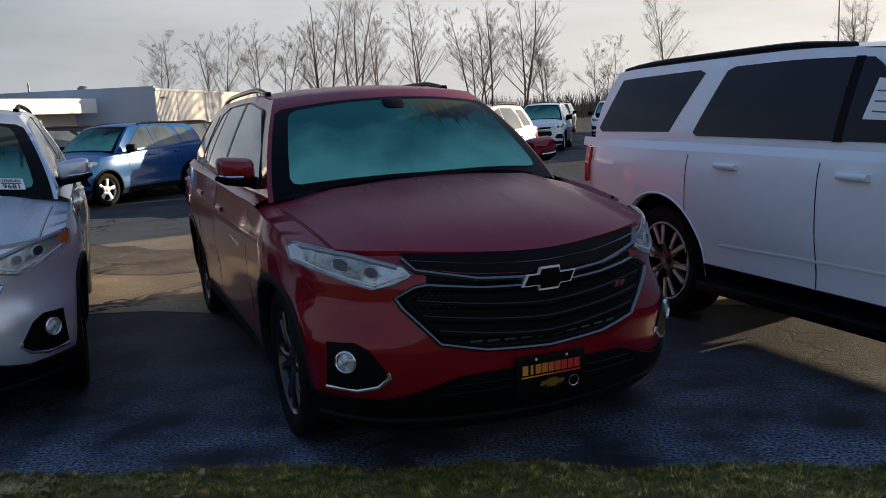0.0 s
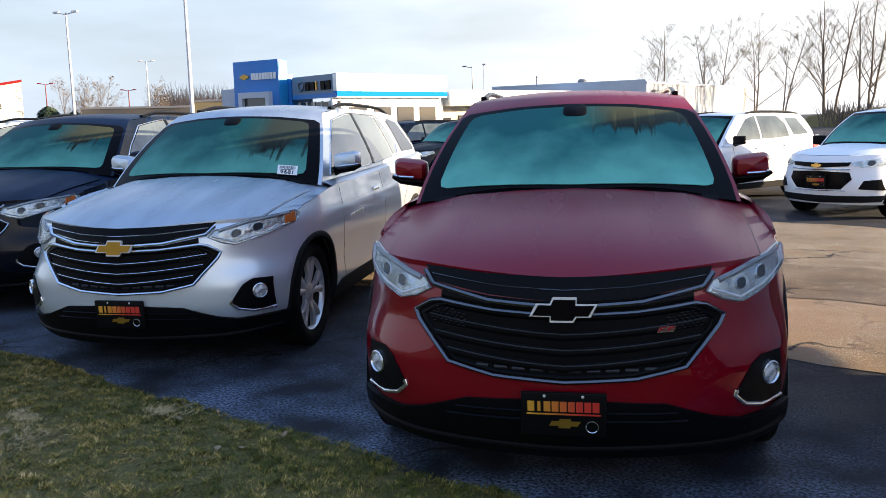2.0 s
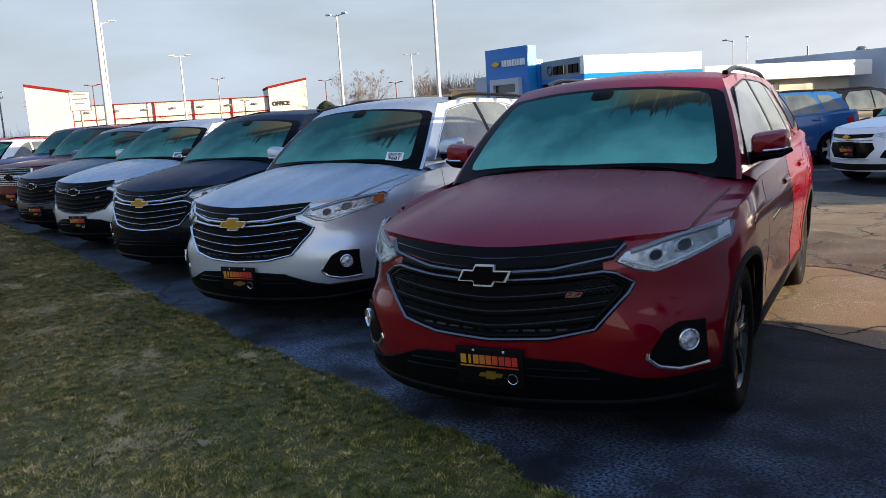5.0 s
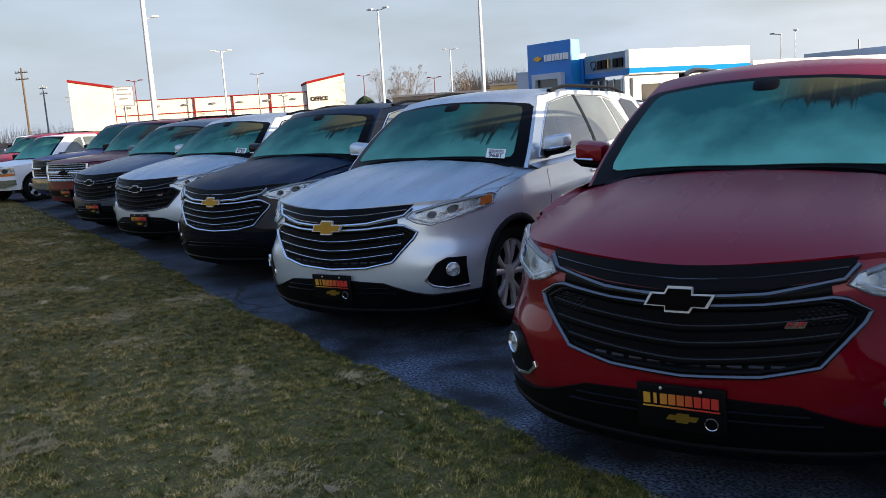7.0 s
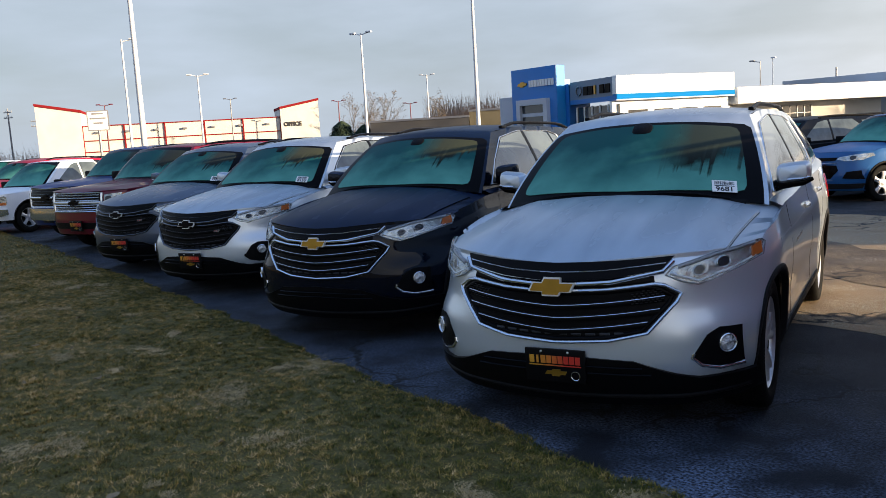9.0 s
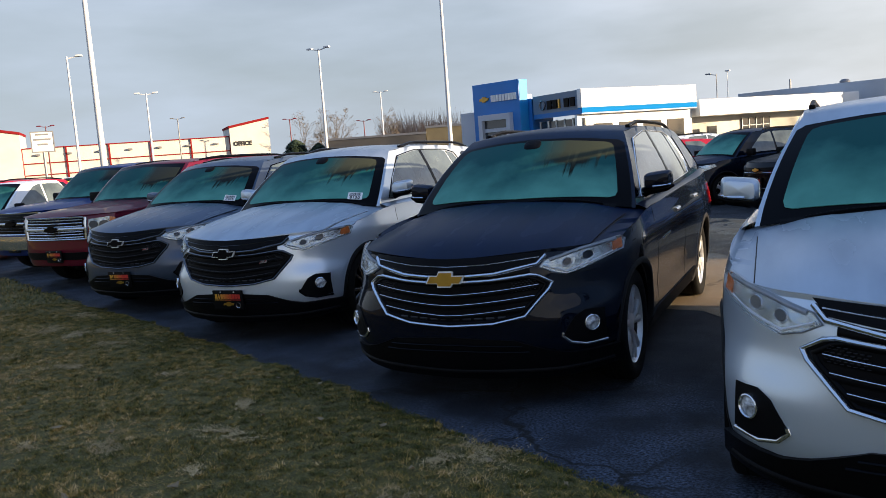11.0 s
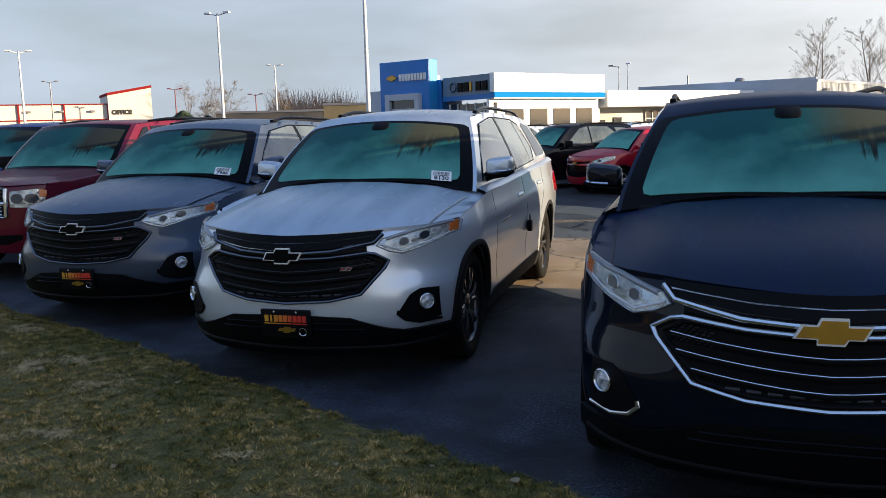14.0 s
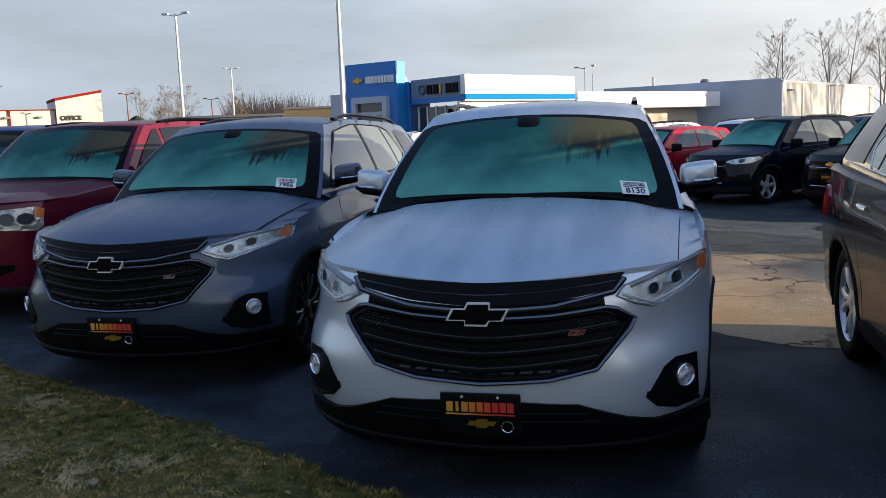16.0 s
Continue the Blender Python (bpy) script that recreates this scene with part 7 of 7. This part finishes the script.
        if "pocket" in face:
            put("lower_pocket", (kind, "pocket", sign), lambda: patch([(sign * a, b) for a, b in face["pocket"]], f, 0.006, 0.006, 0.06), PLASTIC, car)
        put("tail_lamp", (kind, "tail", sign), lambda: patch(face["tail"], sd, 0.012, 0.01, 0.1), TAILRED, car, "red tail lamp")
        mc = Vector((sign * (s.W + 0.07), s.cowl[1] + 0.28, s.t(s.belt, s.cowl[1]) + 0.06))
        om = put("outside_mirror", (kind, "mirror"), lambda: box_mesh(-0.11, 0.11, -0.05, 0.06, -0.06, 0.10, bevel=0.035), face.get("mirror_mat") or PLASTIC, car)
        om.matrix_basis = Matrix.Translation(mc)
        put("mirror_arm", (kind, "marm", sign), lambda: mesh_from(*tube([(-sign * 0.17, 0.04, -0.08), (0, 0, -0.04)], [0.035, 0.025], 8), "marm"), PLASTIC, om)
        if rails:
            rail = []
            y0, y1 = s.roof_front[1] + 0.3, s.roof_rear - 0.15
            for i in range(13):
                w = i / 12
                y = y0 + (y1 - y0) * w
                rail.append((sign * (s.cab_x(y, 1.0) - 0.04), y, s.t(s.roof_z, y) + 0.006 + 0.020 * min(1, 5 * w, 5 * (1 - w))))
            put("roof_rail", (kind, "rail", sign), lambda: mesh_from(*tube(rail, 0.024, 8), "rail"), face.get("rail_mat") or PLASTIC, car)
        put("sill", (kind, "sill", sign), lambda: patch([(s.hubs[0] + s.arch + 0.01, s.bottom + 0.005), (s.hubs[0] + s.arch + 0.01, s.bottom + 0.11), (s.hubs[1] - s.arch - 0.01, s.bottom + 0.12), (s.hubs[1] - s.arch - 0.01, s.bottom + 0.005)], sd, 0.012, 0.01, 0.4), face.get("sill_mat") or CLADDING, car)
    f = s.on_front
    for nm, poly, out, mat, lab in face["plates"]:
        put(nm, (kind, nm, out, lab), lambda: patch(poly, f, out, 0.008, 0.06), mat or paint_mat, car, lab)
    for i, (path, w, out, mat) in enumerate(face["bars"]):
        put("grille_bar", (kind, "bar", i), lambda: ribbon(path, w, f, out, 0.0), mat, car)
    bw, bh, bz = face["badge"]
    put("badge", (kind, "badge"), lambda: patch([(a, bz + c) for a, c in bowtie(bw, bh)], f, 0.045, -0.01, 0.2), face.get("badge_mat") or GOLD, car, "cross badge")
    arch_parts(s, kind, car, face.get("arch_mat") or trim)
    add_wheels(s, kind, car, rim, rim_mat or ALLOY)
    if plate:
        dealer_plate(car, s.front_y(0, face["plate_z"]) - 0.03, face["plate_z"])
    return car


def mirror_x(pts):
    return pts + [(-a, b) for a, b in pts[::-1]]


def hbars(zs, w, width, out, mat):
    return [([(-w, z), (0, z - 0.004), (w, z)], width, out, mat) for z in zs]


SUV_FACE = dict(seams=(1.50, 2.46, 3.62), handles=(2.22, 3.22), handle_drop=0.085, lamp=[(0.69, 0.86), (0.69, 1.03), (0.93, 1.05), (0.97, 1.02), (0.97, 0.88), (0.94, 0.84)], lamp_mat=REFLECTOR,
                projectors=((0.76, 0.95, 0.055), (0.88, 0.95, 0.05)), amber=[(0.93, 0.96), (0.93, 1.045), (0.972, 1.03), (0.972, 0.96)],
                tail=[(5.00, 0.92), (4.97, 1.20), (5.05, 1.21), (5.05, 0.92)],
                plates=[("grille", mirror_x([(0.0, 0.74), (0.60, 0.74), (0.64, 0.80), (0.64, 1.05), (0.60, 1.07), (0.0, 1.07)][0:6]), 0.006, GLOSSBLACK, "chrome-barred grille"),
                        ("bumper_slot", mirror_x([(0.0, 0.44), (0.62, 0.44), (0.78, 0.50), (0.78, 0.55), (0.0, 0.55)]), 0.006, PLASTIC, "dark bumper slot")],
                bars=hbars((1.03, 0.985, 0.94), 0.60, 0.020, 0.02, CHROME) + hbars((0.86, 0.82, 0.78), 0.60, 0.020, 0.02, CHROME) + [([(-0.63, 0.90), (0, 0.90), (0.63, 0.90)], 0.05, 0.028, CHROME), ([(-0.64, 0.75), (-0.65, 0.90), (-0.64, 1.06)], 0.05, 0.03, CHROME), ([(0.64, 0.75), (0.65, 0.90), (0.64, 1.06)], 0.05, 0.03, CHROME), ([(-0.62, 1.065), (0.62, 1.065)], 0.03, 0.03, CHROME), ([(-0.62, 0.745), (0.62, 0.745)], 0.03, 0.03, CHROME)],
                badge=(0.27, 0.09, 0.90), badge_mat=GLOSSBLACK, plate_z=0.50, rail_mat=GLOSSBLACK, sill_mat=GLOSSBLACK)
TRUCK_FACE = dict(SUV_FACE, plates=[("grille", mirror_x([(0.0, 0.72), (0.60, 0.72), (0.66, 0.80), (0.66, 1.08), (0.60, 1.10), (0.0, 1.10)]), 0.006, GLOSSBLACK, "black grille in a pale frame"), ("bumper", mirror_x([(0.0, 0.46), (0.70, 0.46), (0.97, 0.52), (0.98, 0.66), (0.90, 0.69), (0.0, 0.69)]), 0.05, CHROME, "chrome bumper")],
                  bars=hbars((1.04, 0.99), 0.62, 0.016, 0.02, DARKCHROME) + hbars((0.84, 0.79), 0.62, 0.016, 0.02, DARKCHROME) + [([(-0.65, 0.915), (0, 0.915), (0.65, 0.915)], 0.055, 0.03, CHROME), ([(-0.66, 0.73), (-0.67, 0.9), (-0.66, 1.09)], 0.05, 0.03, CHROME), ([(0.66, 0.73), (0.67, 0.9), (0.66, 1.09)], 0.05, 0.03, CHROME), ([(-0.64, 1.095), (0.64, 1.095)], 0.035, 0.03, CHROME), ([(-0.64, 0.725), (0.64, 0.725)], 0.035, 0.03, CHROME)],
                  badge=(0.30, 0.10, 0.915), tail=[(5.62, 0.80), (5.60, 1.18), (5.70, 1.18), (5.70, 0.80)], seams=(1.60, 2.50, 3.70), arch_mat=None)
SMALLTRUCK_FACE = dict(SUV_FACE, lamp=[(0.60, 0.70), (0.60, 0.90), (0.86, 0.91), (0.88, 0.88), (0.88, 0.70)], lamp_mat=REFLECTOR, amber=[(0.60, 0.70), (0.60, 0.76), (0.87, 0.76), (0.87, 0.70)], projectors=((0.74, 0.83, 0.06),),
                       plates=[("grille", mirror_x([(0.0, 0.66), (0.55, 0.66), (0.57, 0.90), (0.0, 0.91)]), 0.006, GLOSSBLACK, "black grille"), ("bumper", mirror_x([(0.0, 0.42), (0.70, 0.42), (0.88, 0.48), (0.88, 0.60), (0.0, 0.62)]), 0.04, CHROME, "chrome bumper")],
                       bars=[([(-0.56, 0.785), (0, 0.785), (0.56, 0.785)], 0.05, 0.028, CHROME)], badge=(0.24, 0.08, 0.785), tail=[(5.02, 0.70), (5.0, 1.0), (5.1, 1.0), (5.1, 0.70)], seams=(1.5, 2.6, 3.4), handles=(2.4,))
COMPACT_FACE = dict(seams=(1.42, 2.35, 3.05), handles=(2.15, 2.98), handle_drop=0.10, lamp=[(0.46, 0.815), (0.50, 0.85), (0.74, 0.90), (0.83, 0.91), (0.85, 0.86), (0.78, 0.79), (0.60, 0.775)], projectors=((0.68, 0.835, 0.036),),
                    tail=[(3.80, 0.80), (3.78, 0.98), (3.96, 1.03), (3.98, 0.80)],
                    plates=[("upper_grille", mirror_x([(0.0, 0.765), (0.44, 0.79), (0.47, 0.845), (0.0, 0.835)]), 0.008, GLOSSBLACK, "black upper grille"), ("lower_grille", mirror_x([(0.0, 0.44), (0.36, 0.45), (0.50, 0.60), (0.46, 0.70), (0.0, 0.715)]), 0.006, GLOSSBLACK, "black lower grille"), ("valance", mirror_x([(0.0, 0.24), (0.80, 0.27), (0.84, 0.36), (0.0, 0.35)]), 0.006, CLADDING, "dark valance")],
                    pocket=[(0.58, 0.46), (0.64, 0.58), (0.80, 0.60), (0.84, 0.44)], bars=[([(-0.46, 0.745), (0, 0.735), (0.46, 0.745)], 0.018, 0.02, CHROME), ([(-0.42, 0.43), (0, 0.425), (0.42, 0.43)], 0.014, 0.02, CHROME)], badge=(0.17, 0.058, 0.795), plate_z=0.56)
HATCH_FACE = dict(COMPACT_FACE, lamp=[(0.42, 0.72), (0.50, 0.78), (0.68, 0.86), (0.76, 0.87), (0.76, 0.80), (0.60, 0.70)], projectors=((0.60, 0.77, 0.03),), seams=(1.28, 2.2, 2.85), handles=(2.0, 2.75), tail=[(3.20, 0.75), (3.18, 0.93), (3.38, 0.97), (3.40, 0.75)],
                  plates=[("upper_grille", mirror_x([(0.0, 0.70), (0.40, 0.72), (0.42, 0.765), (0.0, 0.755)]), 0.008, GLOSSBLACK, "black upper grille"), ("lower_grille", mirror_x([(0.0, 0.40), (0.36, 0.42), (0.46, 0.54), (0.42, 0.66), (0.0, 0.67)]), 0.006, GLOSSBLACK, "black lower grille")], pocket=[(0.54, 0.42), (0.60, 0.54), (0.72, 0.56), (0.75, 0.42)],
                  bars=[([(-0.42, 0.69), (0, 0.68), (0.42, 0.69)], 0.014, 0.02, CHROME)], badge=(0.15, 0.05, 0.725))

BIGWINDOWS = [("front_side_window", [(1.78, 0.10), (1.98, 0.50), (2.22, 0.84), (2.28, 0.90), (2.34, 0.90), (2.36, 0.08)]),
              ("rear_side_window", [(2.42, 0.08), (2.40, 0.90), (3.36, 0.88), (3.43, 0.84), (3.64, 0.12), (3.60, 0.08)]),
              ("rear_quarter_window", [(3.92, 0.12), (3.66, 0.84), (3.72, 0.88), (4.69, 0.86), (4.88, 0.16), (4.83, 0.10)])]
white_suv = vehicle("suv", "bigsuv", BIGSUV, car_pose(3.88, 2.62, 20.0), WHITE, "large white boxy SUV with dark windows, roof rails and two-tone wheels", SUV_FACE, rim=(6, 0.17, 0.046), rim_mat=DARKALLOY, side_glass=TINT, windows=BIGWINDOWS, trim=WHITE, group="row of parked SUVs")
def spoke_face(off):
    """The machined front of one spoke, lying along +y and turned outwards by off."""
    bm = bmesh.new()
    q = []
    for t, rad, wd in ((off * 0.9, 0.125, 0.009), (off * 1.25, 0.262, 0.015)):
        d, nr = Vector((0, math.cos(t), math.sin(t))), Vector((0, -math.sin(t), math.cos(t)))
        q += [d * rad - nr * wd, d * rad + nr * wd]
    lo, hi = [bm.verts.new(v + Vector((-0.016, 0, 0))) for v in q], [bm.verts.new(v + Vector((-0.004, 0, 0))) for v in q]
    for f in ((hi[0], hi[1], hi[3], hi[2]), (lo[0], lo[1], hi[1], hi[0]), (lo[1], lo[3], hi[3], hi[1]), (lo[3], lo[2], hi[2], hi[3]), (lo[2], lo[0], hi[0], hi[2])):
        bm.faces.new(f)
    bmesh.ops.recalc_face_normals(bm, faces=bm.faces[:])
    return bm


for w in [o for o in white_suv.children if o.name.startswith("wheel")]:
    for k in range(6):
        for off in (-0.17, 0.17):
            sf = put("spoke_face", ("big_spoke_face", off), lambda: spoke_face(off), ALLOY, w, "machined silver spoke face")
            sf.matrix_basis = pose(0.275 / 2 - 0.005, 0, 0, 60 * k)
    ring = put("rim_ring", "big_rim_ring", lambda: mesh_from(*lathe([(-0.012, 0.270), (0.002, 0.274), (0.004, 0.282), (-0.008, 0.287)], 40), "rim_ring"), ALLOY, w, "machined silver rim edge")
    ring.matrix_basis = pose(0.275 / 2 - 0.014, 0, 0)
sh = Shell(BIGSUV)
for sign in (1, -1):
    put("window_pillar", ("bigsuv", "pillar", sign), lambda: patch([(2.36, 0.07), (2.34, 0.91), (2.40, 0.91), (2.42, 0.07)], sh.on_cab(sign), 0.007, 0.004, 0.2), GLOSSBLACK, white_suv, "black pillar between the doors")
    put("door_ridge", ("bigsuv", "ridge", sign), lambda: ribbon([(1.62, 0.62), (2.5, 0.615), (3.30, 0.60)], 0.022, sh.on_side(sign), 0.003, 0.004), WHITE, white_suv)
    rb = put("running_board", ("bigsuv", "board"), lambda: box_mesh(-0.11, 0.11, 1.52, 3.42, 0.295, 0.365, bevel=0.02), PLASTIC, white_suv, "black running board")
    rb.matrix_basis = pose(sign * 0.985, 0, 0)
wl_ = put("window_label", "window_label", lambda: patch([(1.93, 0.30), (2.10, 0.70), (2.21, 0.70), (2.25, 0.30)], sh.on_cab(-1), 0.009, -0.004, 0.2), PAPER, white_suv, "white price sheet inside the window")
for i in range(3):
    put("label_bar", ("wlbar", i), lambda: ribbon([(2.06, 0.38 + 0.10 * i), (2.20, 0.38 + 0.10 * i)], 0.02, sh.on_cab(-1), 0.012, 0.0), STEEL, wl_)
vehicle("suv", "bigsuv", BIGSUV, car_pose(-15.2, 4.95, 20.0), MAROON, "large maroon SUV with a wide chrome-barred grille", SUV_FACE, windows=BIGWINDOWS, side_glass=TINT, plate=True, group="row of parked SUVs", screen_mat=SCREENS[4])
vehicle("pickup_truck", "pickup", PICKUP, car_pose(-18.2, 5.25, 18.0), BLUE, "deep blue pickup truck with chrome bumper and black grille", TRUCK_FACE, (2.80, 3.62, 3.60), "pickup truck", plate=True, rails=False, windows=BIGWINDOWS[:2])
vehicle("pickup_truck", "smallpickup", SMALLPICKUP, car_pose(-22.0, 4.5, 24.0), WHITE, "white small pickup truck with chrome bumper", SMALLTRUCK_FACE, (2.55, 3.3, 3.3), "pickup truck", rails=False, windows=window_outlines(Shell(SMALLPICKUP), 2.6, 3.3, 3.6)[:2])
CP = (2.30, 3.12, 3.72)


def compact(x, y, h, mat, label, name="compact_suv", **kw):
    return vehicle(name, "compact", COMPACT, car_pose(x, y, h), mat, label, COMPACT_FACE, CP, group="far row of cars", **kw)


compact(-0.31, 14.2, -25, WHITE, "white compact SUV with black grille and black wheels", rim_mat=DARKALLOY, plate=True)
compact(-3.4, 15.2, -25, WHITE, "white compact SUV with gold badge", plate=True)
compact(-7.7, 16.4, -23, LIGHTBLUE, "mid blue compact SUV with silver wheels", screen_mat=SCREENS[4])
compact(-10.1, 16.9, -24, BLACK, "black compact SUV with chrome grille line", plate=True)
compact(-12.5, 17.6, -24, NAVY, "dark navy compact SUV", plate=True)
vehicle("hatchback", "hatch", HATCH, car_pose(-14.85, 18.1, -24), BRIGHTRED, "bright red small hatchback", HATCH_FACE, (2.15, 2.85, 3.25), group="far row of cars", rails=False)
compact(-17.4, 18.7, -24, BLACK, "black compact SUV behind the row")
compact(-20.2, 19.4, -24, SILVER, "silver compact SUV behind the row")
# the rows behind
SECOND = [(-1.6, 37.2, WHITE, -14), (1.4, 36.6, WHITE, -14), (4.4, 36.0, GREY, -14), (7.4, 35.4, WHITE, -14), (10.4, 34.8, WHITE, -14), (13.4, 34.0, SILVER, -14), (16.2, 33.2, WHITE, -14), (3.2, 44.5, WHITE, -14), (6.2, 43.9, WHITE, -14), (9.2, 43.2, SILVER, -14), (12.2, 42.5, WHITE, -14), (15.0, 26.2, GREY, -14), (3.4, 28.2, WHITE, -14), (6.3, 27.8, GREY, -14), (-0.2, 29.5, WHITE, -14), (9.2, 27.2, SILVER, -14), (12.0, 26.8, WHITE, -14), (-2.6, 23.2, MAROON, 158), (-5.6, 24.0, BLACK, 158), (-8.8, 25.0, GREY, 158), (-11.8, 25.6, WHITE, 158), (-14.8, 26.2, SILVER, 158), (-17.6, 26.8, WHITE, 158), (-20.6, 27.4, BLACK, 158), (-24.0, 28.2, WHITE, 158)]
WORDS = {"summit_white": "white", "steel_grey": "dark grey", "silver_ice": "silver", "maroon": "maroon", "black_paint": "black"}
for x, y, mat, h in SECOND:
    compact(x, y, h, mat, "%s compact SUV in the row behind" % WORDS[mat.name])
midsize_suv(car_pose(-26.6, 5.1, 24.0), BRIGHTRED, True, "bright red three-row SUV beside the small white pickup", SCREENS[5], None, False)
for i, (x, y, mat, w) in enumerate([(-28.2, 7.4, YELLOW, "yellow"), (-27, 13.5, MAROON, "maroon"), (-34.5, 15.2, BRIGHTRED, "red")]):
    compact(x, y, 24 if i < 1 else 150, mat, "%s SUV further along the lot" % w)
for i, (x, y, mat, w) in enumerate([(-52, 11, WHITE, "white"), (-55, 13, WHITE, "white"), (-58, 14.5, WHITE, "white"), (-61, 17, GREY, "grey"), (-63, 20, BLACK, "black"), (-66, 23, WHITE, "white"), (-68, 26, NAVY, "navy"), (-70, 30, GREY, "grey"), (-72, 34, WHITE, "white")]):
    vehicle("pickup_truck", "pickup", PICKUP, car_pose(x, y, 62), mat, "%s pickup truck parked far across the lot" % w, TRUCK_FACE, (2.80, 3.62, 3.60), "pickup truck", "far pickup trucks", rails=False, windows=BIGWINDOWS[:2])
for i, (x, y, mat, w) in enumerate([(-34, 44, WHITE, "white"), (-37, 45.5, SILVER, "silver"), (-31, 43, BLACK, "black"), (-40, 47, WHITE, "white")]):
    compact(x, y, 200, mat, "%s SUV parked before the showroom" % w)
